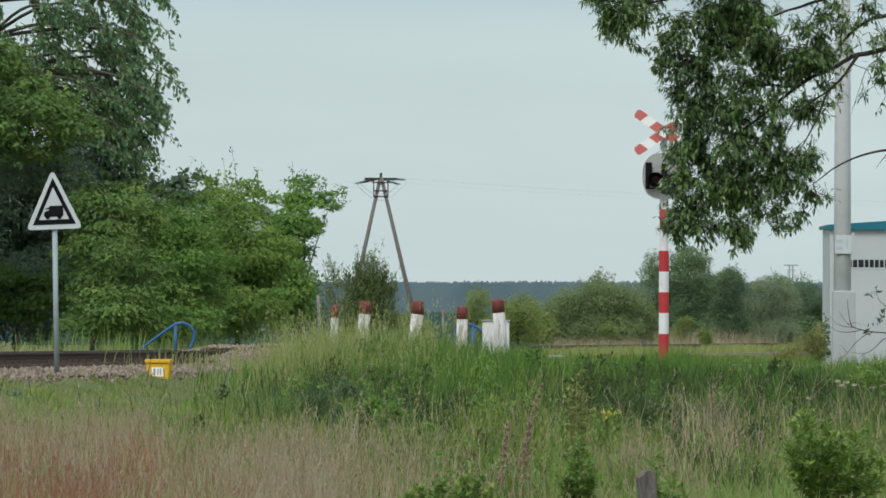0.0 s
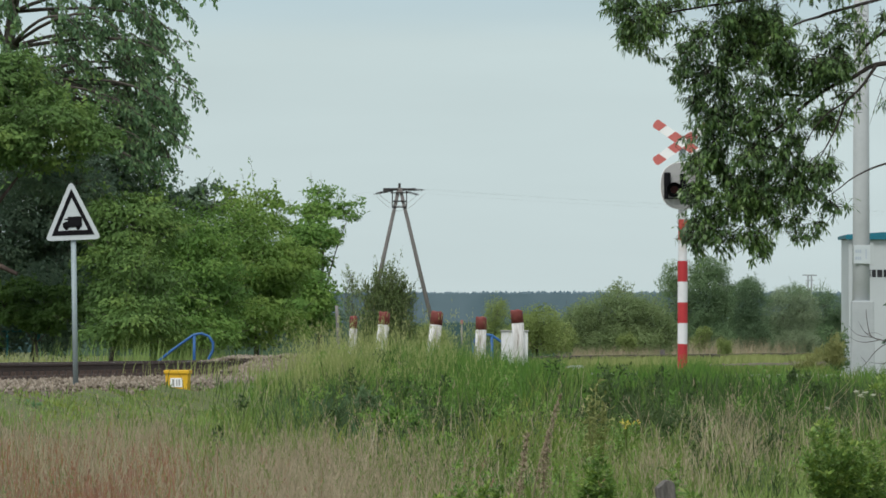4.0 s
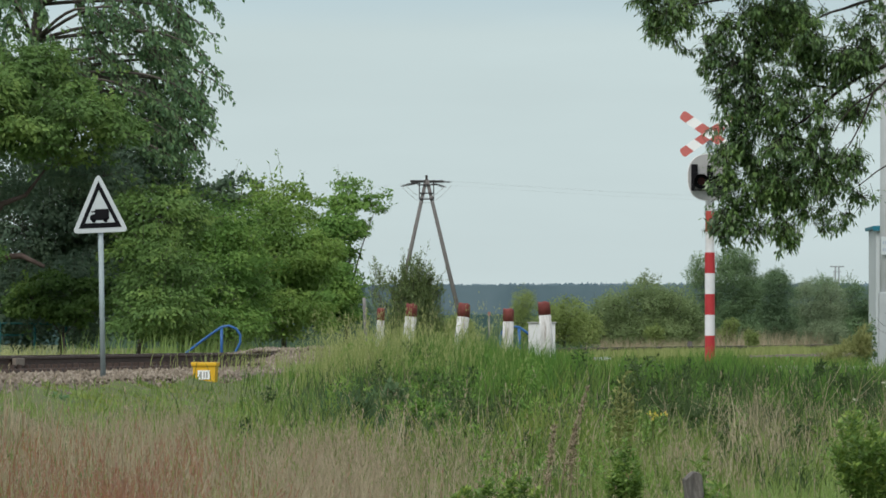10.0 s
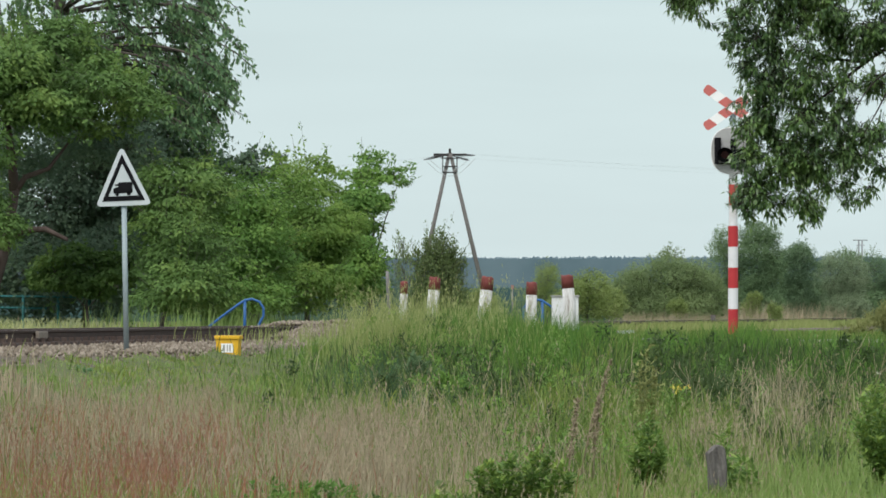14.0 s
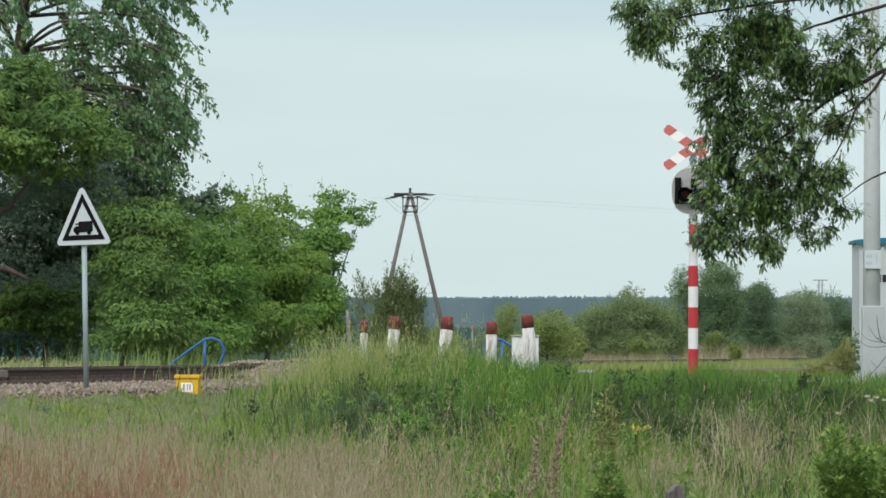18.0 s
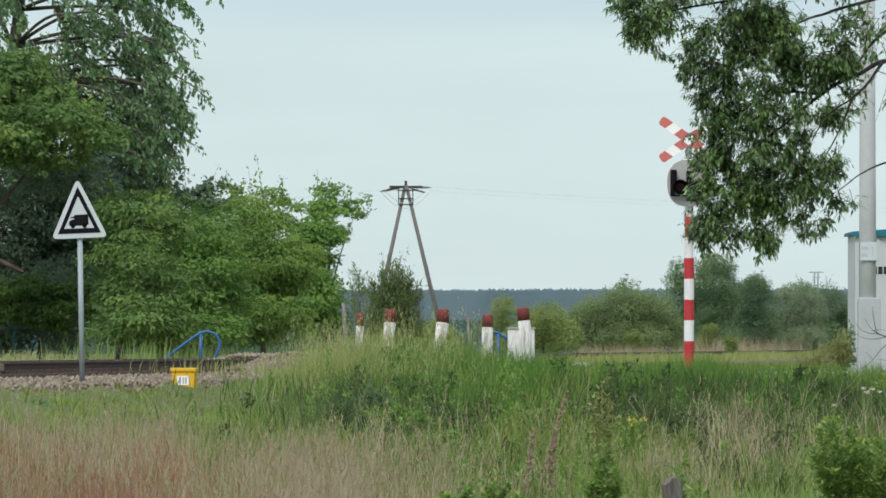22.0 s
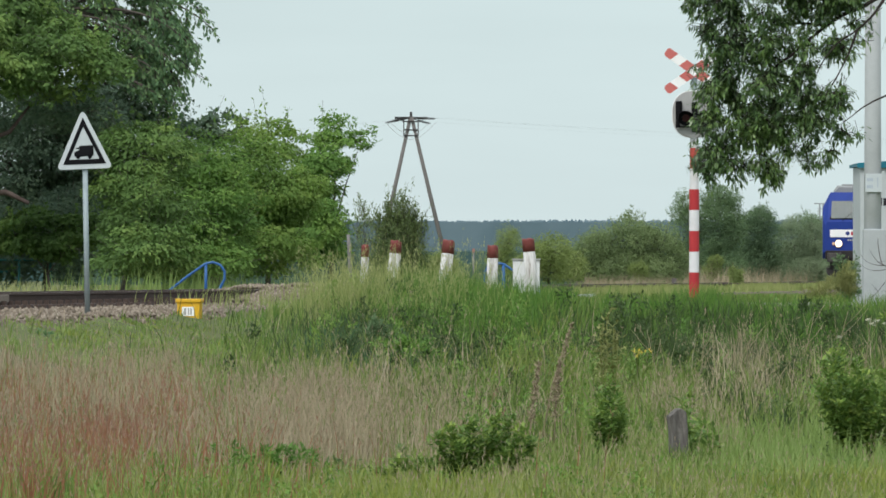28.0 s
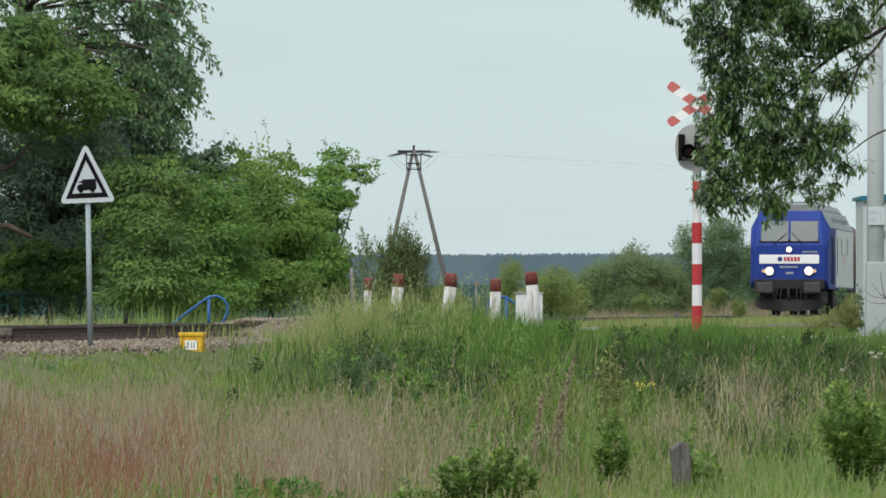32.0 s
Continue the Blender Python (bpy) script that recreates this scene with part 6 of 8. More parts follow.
blobs = [(1.213, 45, 2.42, 0.094, 0.2, 0.108), (1.368, 45, 2.337, 0.151, 0.25, 0.122), (1.393, 45, 2.179, 0.05, 0.1, 0.065), (1.53, 45, 2.438, 0.144, 0.25, 0.108), (1.89, 45, 2.582, 0.342, 0.4, 0.144), (3.294, 45, 2.186, 0.216, 0.4, 0.288), (1.728, 45, 2.24, 0.144, 0.25, 0.122), (1.98, 45, 2.276, 0.162, 0.3, 0.144), (2.232, 45, 2.258, 0.144, 0.3, 0.144), (1.656, 45, 2.042, 0.079, 0.2, 0.108),
         (1.836, 45, 2.006, 0.13, 0.25, 0.122), (2.088, 45, 2.006, 0.151, 0.3, 0.137), (2.304, 45, 2.024, 0.094, 0.2, 0.108), (1.71, 45, 1.826, 0.065, 0.15, 0.065), (1.89, 45, 1.761, 0.144, 0.25, 0.115), (2.142, 45, 1.747, 0.151, 0.3, 0.13), (2.376, 45, 1.79, 0.101, 0.2, 0.13), (1.728, 45, 1.639, 0.072, 0.2, 0.086), (1.818, 45, 1.664, 0.079, 0.2, 0.079), (1.832, 45, 1.538, 0.072, 0.2, 0.072),
         (1.764, 45, 1.459, 0.079, 0.2, 0.079), (1.728, 45, 1.412, 0.079, 0.2, 0.108), (1.836, 45, 1.484, 0.13, 0.25, 0.144), (2.07, 45, 1.484, 0.158, 0.3, 0.144), (2.322, 45, 1.52, 0.13, 0.25, 0.13), (2.52, 45, 1.7, 0.079, 0.2, 0.086), (2.628, 45, 1.772, 0.036, 0.1, 0.043), (1.728, 45, 1.214, 0.079, 0.2, 0.13), (1.89, 45, 1.178, 0.137, 0.25, 0.144), (2.124, 45, 1.214, 0.144, 0.25, 0.137),
         (2.34, 45, 1.268, 0.115, 0.2, 0.13), (2.509, 45, 1.358, 0.079, 0.2, 0.158), (2.574, 45, 1.178, 0.05, 0.12, 0.086), (1.71, 45, 1.106, 0.072, 0.2, 0.108), (1.696, 45, 0.926, 0.05, 0.15, 0.094), (2.502, 45, 1.052, 0.05, 0.12, 0.072), (1.728, 45, 0.998, 0.072, 0.15, 0.101), (1.836, 45, 0.908, 0.058, 0.12, 0.065), (2.099, 45, 0.962, 0.094, 0.2, 0.108), (2.106, 45, 0.836, 0.072, 0.1, 0.043),
         (2.34, 45, 1.052, 0.072, 0.15, 0.079), (2.412, 45, 0.962, 0.05, 0.1, 0.05), (2.412, 45, 0.861, 0.043, 0.06, 0.014), (2.232, 45, 1.07, 0.072, 0.15, 0.086), (2.574, 45, 2.06, 0.122, 0.2, 0.072), (2.668, 45, 1.178, 0.025, 0.05, 0.029), (1.735, 45, 1.581, 0.035, 0.1, 0.05), (1.72, 45, 1.473, 0.035, 0.1, 0.05), (1.749, 45, 1.347, 0.04, 0.1, 0.05), (1.716, 45, 1.221, 0.035, 0.1, 0.05),
         (1.734, 45, 1.088, 0.04, 0.1, 0.05), (1.763, 45, 1.527, 0.04, 0.1, 0.05), (1.745, 45, 0.969, 0.03, 0.1, 0.04), (1.992, 45, 2.277, 0.12, 0.2, 0.09), (1.873, 45, 2.35, 0.1, 0.2, 0.08), (2.111, 45, 2.36, 0.12, 0.2, 0.08), (1.92, 45, 2.155, 0.1, 0.2, 0.08), (2.053, 45, 2.144, 0.09, 0.2, 0.07), (2.017, 45, 1.172, 0.09, 0.2, 0.08), (2.132, 45, 1.154, 0.09, 0.2, 0.07),
         (2.218, 45, 1.226, 0.08, 0.2, 0.07), (2.06, 45, 1.017, 0.06, 0.12, 0.08), (2.038, 45, 0.883, 0.035, 0.08, 0.05), (2.514, 45, 2.018, 0.05, 0.1, 0.06), (2.629, 45, 2.306, 0.06, 0.12, 0.06), (1.909, 45, 1.334, 0.09, 0.2, 0.08), (2.766, 45, 1.946, 0.03, 0.06, 0.05), (1.251, 45, 2.221, 0.08, 0.15, 0.09), (1.348, 45, 2.185, 0.08, 0.15, 0.09), (1.413, 45, 2.128, 0.05, 0.1, 0.07),
         (1.297, 45, 2.294, 0.1, 0.15, 0.07), (1.449, 45, 2.268, 0.1, 0.15, 0.07), (2.511, 45, 2.053, 0.12, 0.2, 0.1), (2.494, 45, 1.909, 0.1, 0.2, 0.09), (2.537, 45, 1.711, 0.09, 0.2, 0.08), (1.737, 45, 1.811, 0.08, 0.15, 0.08), (1.816, 45, 1.71, 0.09, 0.15, 0.08), (2.62, 45, 1.621, 0.035, 0.1, 0.06), (2.566, 45, 1.477, 0.035, 0.1, 0.06), (2.277, 45, 1.711, 0.1, 0.2, 0.1),
         (2.386, 45, 1.567, 0.09, 0.2, 0.09), (2.609, 45, 1.286, 0.02, 0.05, 0.02), (2.465, 45, 2.607, 0.288, 0.461, 0.108), (2.498, 45, 2.229, 0.101, 0.161, 0.047), (2.678, 45, 2.366, 0.058, 0.092, 0.058), (2.718, 45, 2.237, 0.036, 0.104, 0.065), (2.751, 45, 2.143, 0.032, 0.075, 0.047), (2.894, 45, 2.381, 0.086, 0.138, 0.054), (2.967, 45, 2.137, 0.05, 0.092, 0.058), (2.859, 45, 2.136, 0.043, 0.069, 0.036),
         (3.007, 45, 2.007, 0.032, 0.086, 0.054), (3.014, 45, 1.913, 0.025, 0.058, 0.036), (2.906, 45, 1.823, 0.025, 0.04, 0.025), (3.004, 45, 1.762, 0.029, 0.058, 0.036), (2.733, 45, 1.815, 0.029, 0.058, 0.036), (2.679, 45, 1.761, 0.032, 0.081, 0.05), (2.643, 45, 1.869, 0.058, 0.092, 0.036), (2.246, 45, 2.192, 0.094, 0.15, 0.086), (2.228, 45, 2.066, 0.094, 0.15, 0.079), (2.311, 45, 2.12, 0.072, 0.138, 0.086),
         (2.337, 45, 1.94, 0.094, 0.15, 0.065), (2.434, 45, 1.94, 0.079, 0.127, 0.054), (2.229, 45, 1.886, 0.094, 0.15, 0.072), (2.103, 45, 1.885, 0.094, 0.15, 0.065), (1.995, 45, 1.633, 0.094, 0.15, 0.065), (2.11, 45, 1.644, 0.079, 0.127, 0.065), (1.941, 45, 1.561, 0.065, 0.104, 0.065), (2.176, 45, 1.381, 0.094, 0.15, 0.065), (2.284, 45, 1.382, 0.072, 0.115, 0.058), (2.392, 45, 1.382, 0.065, 0.104, 0.05),
         (2.032, 45, 1.327, 0.079, 0.127, 0.065), (1.868, 45, 1.903, 0.094, 0.15, 0.072), (1.76, 45, 1.939, 0.072, 0.115, 0.065), (1.796, 45, 2.119, 0.086, 0.138, 0.072), (1.599, 45, 1.607, 0.029, 0.058, 0.036), (1.628, 45, 1.506, 0.029, 0.058, 0.036), (1.591, 45, 2.028, 0.047, 0.092, 0.058), (1.584, 45, 1.938, 0.032, 0.063, 0.04), (1.634, 45, 2.147, 0.058, 0.092, 0.054), (2.571, 45, 1.995, 0.079, 0.127, 0.043),
         (2.65, 45, 2.067, 0.058, 0.092, 0.05), (2.21, 45, 2.39, 0.108, 0.173, 0.058), (2.325, 45, 2.355, 0.05, 0.092, 0.058), (2.718, 45, 2.266, 0.05, 0.206, 0.094), (2.751, 45, 2.158, 0.05, 0.143, 0.065), (2.805, 45, 2.248, 0.054, 0.119, 0.05), (2.931, 45, 2.259, 0.065, 0.143, 0.036), (2.606, 45, 2.157, 0.065, 0.143, 0.058), (2.75, 45, 2.356, 0.058, 0.143, 0.065), (2.966, 45, 2.36, 0.072, 0.158, 0.05),
         (2.876, 45, 2.331, 0.058, 0.127, 0.05), (2.967, 45, 2.079, 0.065, 0.143, 0.05), (3.01, 45, 2.194, 0.05, 0.158, 0.072), (2.805, 45, 2.093, 0.05, 0.111, 0.029), (2.57, 45, 2.247, 0.065, 0.143, 0.036), (2.989, 45, 1.978, 0.05, 0.111, 0.05), (3.011, 45, 1.87, 0.029, 0.079, 0.036), (2.74, 45, 1.826, 0.036, 0.079, 0.036), (2.906, 45, 1.819, 0.029, 0.063, 0.029), (3.007, 45, 1.755, 0.029, 0.079, 0.036),
         (1.678, 45, 0.966, 0.065, 0.143, 0.079), (1.894, 45, 0.966, 0.079, 0.143, 0.072), (2.074, 45, 0.984, 0.09, 0.162, 0.072), (2.131, 45, 0.865, 0.072, 0.13, 0.05), (2.362, 45, 0.984, 0.072, 0.13, 0.036), (1.721, 45, 0.865, 0.029, 0.065, 0.036), (1.984, 45, 0.886, 0.05, 0.091, 0.036), (1.84, 45, 1.038, 0.072, 0.13, 0.065)]
bl = [tuple(np.array(b[:3]) - np.array(O)) + tuple(b[3:]) for b in blobs]
_, _, c, out = crown_points(bl, 4200, 1, 0.085, 0.35, 0.085, 7, 0.95)
tagged(part("twig_spray", sticks("twig_spray", c - out * 0.10, c + out * 0.05, 0.0024), M_TWIG, tree), kind="stuff")
# long narrow leaves hang in bunches from the twig ends
k = rng.integers(7, 12, len(c))
own = np.repeat(np.arange(len(c)), k)
n = len(own)
fan = rng.normal(0, 0.5, (n, 3))
way = out[own] * 0.45 + fan + (0, 0, -0.85)
pts = c[own] + out[own] * rng.uniform(-0.05, 0.05, (n, 1)) + fan * 0.012
part("crown", leaves("crown", pts, way, 0.049 * rng.uniform(0.6, 1.3, n), 0.0145 * rng.uniform(0.7, 1.3, n), fan + (0, -0.2, 0.8)), M_LEAF_NEAR, tree)

# ---------------------------------------------------------------- grass


def spread(n, y0, y1, margin=1.0, tuft=14, radius=0.10):
    """Random tufts in the strip of meadow before the crossing: the places of their blades."""
    m = n // tuft
    y = y0 + (y1 - y0) * rng.uniform(0, 1, m)
    x = rng.uniform(-1, 1, m) * (0.073 * y + margin)
    size = np.repeat(rng.uniform(0.5, 1.5, m), tuft)
    return (np.repeat(x, tuft) + rng.normal(0, radius, m * tuft) * size, np.repeat(y, tuft) + rng.normal(0, radius, m * tuft) * size, np.repeat(rng.uniform(0.62, 1.3, m), tuft))


def patchy(x, y, scale, seed):
    v = 0.5 + 0.25 * (np.sin(x / scale + seed) + np.sin(y / scale * 0.37 + seed * 2.1 + x / scale * 0.4) * 0.6 + np.sin(x / scale * 2.3 - y / scale * 0.9 + seed * 3.7) * 0.4)
    return np.clip((v - 0.28) / 0.44, 0, 1)


def off_things(x, y):
    """Free of road, track and cabin."""
    ok = np.abs(x - track_x(y)) > np.where(y < 125, 2.95, 2.25)
    for (xa, ya), (xb, yb) in zip(ROAD, ROAD[1:]):
        t = np.clip(((x - xa) * (xb - xa) + (y - ya) * (yb - ya)) / ((xb - xa) ** 2 + (yb - ya) ** 2), 0, 1)
        ok &= np.hypot(x - xa - t * (xb - xa), y - ya - t * (yb - ya)) > 1.4
    return ok & ~((x > 7.0) & (x < 10.2) & (y > 121.8) & (y < 124.6))


def sow(name, label, x, y, keep, height, width, lean, material, wind=(0.03, 0.0), heads=None):
    keep = keep & off_things(x, y)
    x, y = x[keep], y[keep]
    root = np.stack([x, y, ground_z(x, y) - 0.03], 1)
    h = (height[keep] if hasattr(height, "__len__") else height) * rng.uniform(0.55, 1.15, len(x))
    ob = part(name, blades(name, root, h, width * rng.uniform(0.7, 1.4, len(x)), lean, wind), material)
    tagged(ob, label, "grass", kind="stuff")
    if heads:
        # small seeds gathered at the tips, as part of the same growth
        count, share, length, m2 = heads
        verts = np.empty(len(ob.data.vertices) * 3, np.float32)
        ob.data.vertices.foreach_get("co", verts)
        tips = verts.reshape(-1, 5, 3)[:, 4][rng.uniform(size=len(x)) < share]
        at = np.repeat(tips, count, 0)
        at = at + rng.normal(0, 1, at.shape) * (0.006, 0.006, 0.05) - (0, 0, 0.06)
        top = part("seed_heads", leaves("seed_heads", at, rng.normal(size=at.shape) * (0.25, 0.25, 0.3) + (0, 0, 1), length, length * 0.16), m2, ob)
        top["kind"] = "stuff"
    return root, h


def logistic(v):
    return 1 / (1 + np.exp(-v))


def chance(v):
    return rng.uniform(size=len(v)) < v


rng = np.random.default_rng(77)
x, y, k = spread(42000, 48, 112)
off = np.abs(x - track_x(y))
low = np.where((x > -1.4) & (y < 66), 0.6, 1.0)
sow("meadow_grass", "rough mid-green meadow grass", x, y, chance(0.4 + 0.6 * patchy(x, y, 1.3, 1)), k * low * np.clip(0.10 + 0.06 * (off - 2.6), 0.12, 0.36), 0.013, 0.5, M_GRASS)
x, y, k = spread(26000, 80, 104)
sow("short_grass", "short yellow-green grass on the railway bank", x, y, chance(logistic(-(x + 1.3) * 2.5)), k * np.clip(0.05 + 0.05 * (np.abs(x - track_x(y)) - 2.9), 0.06, 0.19), 0.012, 0.6, M_FRESH)
# lush reed grass on the bank, hollow before it with shade in its colour
x, y, k = spread(36000, 95, 108)
sow("lush_grass", "tall deep green grass on the bank", x, y, chance(logistic((x + 1.5) * 2.4) * (0.35 + 0.65 * patchy(x, y, 0.7, 2))), k * (0.20 + 0.16 * logistic((x + 1.6) * 2) + 0.26 * np.exp(-((x - 0.1) / 1.9) ** 2)), 0.011, 0.45, M_GRASS_DARK)
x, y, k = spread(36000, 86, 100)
sow("hollow_grass", "grass darkened for the shade in the hollow before the bank", x, y, chance(logistic((x + 1.2) * 2.0) * (0.2 + 0.8 * patchy(x, y, 0.6, 15))), k * 0.5, 0.012, 0.5, M_HOLLOW_SHADE)
x, y, k = spread(12000, 90, 107)
sow("bank_grass", "light green grass on the bank", x, y, chance(logistic((x + 2.3) * 2.4) * patchy(x, y, 0.5, 7)), k * (0.20 + 0.14 * logistic((x + 1.6) * 2) + 0.24 * np.exp(-((x - 0.1) / 1.9) ** 2)), 0.010, 0.5, M_GRASS_DARK)
# blue-green rushes on the near slope, yellow-green tufts beside them
x, y, k = spread(44000, 82, 98)
sow("rush_grass", "blue-green rushes on the slope of the bank", x, y, chance(np.exp(-((x + 1.1) / 0.55) ** 2 - ((y - 91) / 4.5) ** 2) + 0.8 * np.exp(-((x + 0.6) / 0.6) ** 2 - ((y - 87) / 3) ** 2)), k * 0.42, 0.009, 0.35, M_BLUEGRASS)
x, y, k = spread(16000, 80, 99)
sow("bright_tufts", "bright yellow-green tufts of grass in the hollow", x, y, chance(logistic((x + 1.0) * 3) * logistic((1.6 - x) * 3) * patchy(x, y, 0.35, 61) ** 2), k * 0.46, 0.011, 0.45, M_LIME)
x, y, k = spread(9000, 84, 98)
sow("yellow_verge", "yellowish short grass near the ballast", x, y, chance(logistic(-(x + 3.6) * 2.5) * patchy(x, y, 0.8, 63)), k * np.clip(0.05 + 0.06 * (np.abs(x - track_x(y)) - 2.9), 0.06, 0.22), 0.012, 0.6, M_LIME)
# dry stalks
x, y, k = spread(33000, 63, 88, tuft=9)
sow("dry_grass", "dry straw-coloured standing grass", x, y, chance((0.12 + 0.88 * patchy(x, y, 0.5, 3)) * (1 - 0.55 * np.exp(-((x + 3.3) / 0.6) ** 2) * (y < 72)) * np.where(x < -0.6, 1.0, 0.3 - 0.18 * logistic((x - 0.6) * 4)) * logistic(78 + 6.5 * np.exp(-((x + 3.2) / 0.8) ** 2) - 6 * logistic(-(x + 4.2) * 4) - 2.6 * np.maximum(0, x + 2.3) - y)), k * 0.5, 0.0065, 0.3, M_DRY, heads=(3, 0.6, 0.05, M_SEED))
x, y, k = spread(24000, 50, 77, tuft=10, radius=0.15)
sow("reddish_grass", "reddish brown sorrel and grass stalks", x, y, chance(np.clip(np.exp(-((x + 3.2) / 0.7) ** 2) * (0.25 + 0.75 * patchy(x, y, 0.22, 8)) + 0.22 * logistic((-x - 1.9) * 1.6) * logistic(71 - y), 0, 1) * np.where(y < 58, 0.55, 1.0)), k * 0.5, 0.009, 0.25, M_REDGRASS, heads=(3, 0.7, 0.06, M_SORREL))
x, y, k = spread(7000, 58, 80, tuft=8, radius=0.12)
sow("brown_grass", "dull brown fading stalks", x, y, chance(logistic((-x - 1.0) * 1.6) * patchy(x, y, 0.5, 18)), k * 0.46, 0.012, 0.3, M_DOCK)
x, y, k = spread(30000, 61, 80, tuft=6, radius=0.1)
sow("bleached_grass", "pale bleached standing straw", x, y, chance(np.clip(0.9 * np.exp(-((x + 1.2) / 1.0) ** 2) + 0.3 * np.exp(-(x / 0.6) ** 2) + 0.8 * np.exp(-((x - 2.4) / 0.45) ** 2 - ((y - 72) / 3.5) ** 2), 0, 1) * (0.3 + 0.75 * patchy(x, y, 0.3, 81))), k * 0.5, 0.0075, 0.4, M_STRAW, heads=(3, 0.5, 0.06, M_SEED))
# mixed growth in the middle of the meadow
x, y, k = spread(20000, 62, 90)
sow("rank_grass", "rank green grass in clumps", x, y, chance(logistic((x + 1.6) * 1.4) * (0.1 + 0.9 * patchy(x, y, 0.6, 11))), k * np.where(y < 67, 0.28, 0.46), 0.016, 0.6, M_GRASS)
# these dark blades imitate shaded gaps between the clumps
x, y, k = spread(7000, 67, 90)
sow("weed_blades", "weeds coloured dark like shaded gaps among the grass", x, y, chance(logistic((x + 1.0) * 2) * patchy(x, y, 0.45, 13)), k * 0.40, 0.015, 0.7, M_HOLLOW_SHADE)
# straw on the slope of the ditch, leaning every way
x, y, k = spread(5600, 74, 89, tuft=7, radius=0.16)
sow("leaning_straw", "bleached straw leaning over the ditch", x, y, chance(np.clip(np.exp(-((x - 3.5) / 0.35) ** 2) + 0.4 * logistic((x - 4.2) * 3) + 0.06 * logistic((x - 1.6) * 3), 0, 1) * (0.3 + 0.7 * patchy(x, y, 0.4, 6))), k * 0.72, 0.008, 0.7, M_STRAW, (-0.12, 0))
x, y, k = spread(1600, 64, 86, tuft=5, radius=0.1)
sow("tall_straw", "single tall pale stalks", x, y, chance((0.15 + 0.7 * patchy(x, y, 0.5, 26)) * np.where(x < 0, logistic(78 - y), 0.4)), k * 0.72, 0.008, 0.35, M_STRAW, heads=(3, 0.6, 0.07, M_SEED))
x, y, k = spread(10000, 50, 66, tuft=6)
sow("seed_grass", "pale seeding grass", x, y, chance(0.3 + 0.5 * patchy(x, y, 0.8, 19)), k * np.where(x > -1.4, 0.30, 0.40), 0.008, 0.4, M_PALE, heads=(2, 0.6, 0.05, M_SEED))
x, y, k = spread(12000, 49, 60)
sow("fresh_grass", "fresh green grass at the edge of the meadow", x, y, chance((0.35 + 0.65 * patchy(x, y, 0.9, 9)) * np.where(x < -0.8, 0.45, 1.0)), k * np.where(x > -1.4, 0.24, 0.30), 0.013, 0.55, M_LIME)
x, y, k = spread(22000, 59, 69)
sow("stump_grass", "fresh light green grass round the old post", x, y, chance(np.exp(-((x - 3.0) / 0.95) ** 2)), k * 0.34, 0.011, 0.4, M_FRESH)
x = rng.uniform(-1.9, 5.2, 9200)
y = rng.uniform(106, 113, 9200)
sow("post_grass", "tall green grass at the feet of the guide posts", x, y, chance((0.25 + 0.75 * patchy(x, y, 0.4, 71)) * np.where(x > 2.1, np.exp(-((x - 4.0) / 0.3) ** 2), 1.0)), 0.50, 0.010, 0.4, M_GRASS_DARK)
# tall feathery grass on the bank
x, y, k = spread(21000, 97, 109, tuft=6)
sow("feather_grass", "tall pale seeding grass on top of the bank", x, y, chance(np.clip(np.exp(-((x + 1.25) / 0.68) ** 2) + 0.6 * np.exp(-((x + 0.2) / 0.8) ** 2), 0, 1)), k * 0.84, 0.007, 0.35, M_PALE, heads=(4, 0.5, 0.055, M_FEATHER))
x, y, k = spread(4000, 74, 96, tuft=6, radius=0.14)
sow("wispy_grass", "thin brownish seeding grass before the bank", x, y, chance(logistic((x + 1.9) * 2) * (0.08 + 0.55 * patchy(x, y, 0.4, 41)) * (1 - 0.8 * np.exp(-((x - 2.2) / 1.1) ** 2))), k * np.where(x > 1.0, 0.7, 0.62), 0.0065, 0.55, M_DRY, heads=(4, 0.7, 0.05, M_SEED))
# the overgrown side of the track beyond the crossing
y = rng.uniform(136, 330, 26000)
x = track_x(y) + 1.25 + rng.uniform(0, 1, len(y)) ** 1.5 * 7
root = np.stack([x, y, np.maximum(ground_z(x, y), np.interp(x - track_x(y), (1.3, 1.85, 2.9), (-0.26, -0.28, -0.6))) - 0.02], 1)
ob = part("track_side_grass", blades("track_side_grass", root, 0.24 * rng.uniform(0.5, 1.2, len(x)), 0.022, 0.5), M_GRASS)
tagged(ob, "low yellow-green grass overgrowing the track side", "grass", kind="stuff")
y = rng.uniform(150, 330, 16000)
x = track_x(y) + rng.uniform(0.88, 2.6, len(y))
keep = chance(0.2 + 0.8 * patchy(x, y * 0.3, 0.8, 51))
x, y = x[keep], y[keep]
ob = part("track_edge_grass", blades("track_edge_grass", np.stack([x, y, np.full(len(x), -0.29)], 1), 0.30 * rng.uniform(0.5, 1.25, len(x)), 0.02, 0.4), M_PALE)
tagged(ob, "dull seeding grass at the edge of the rails", "grass", kind="stuff")
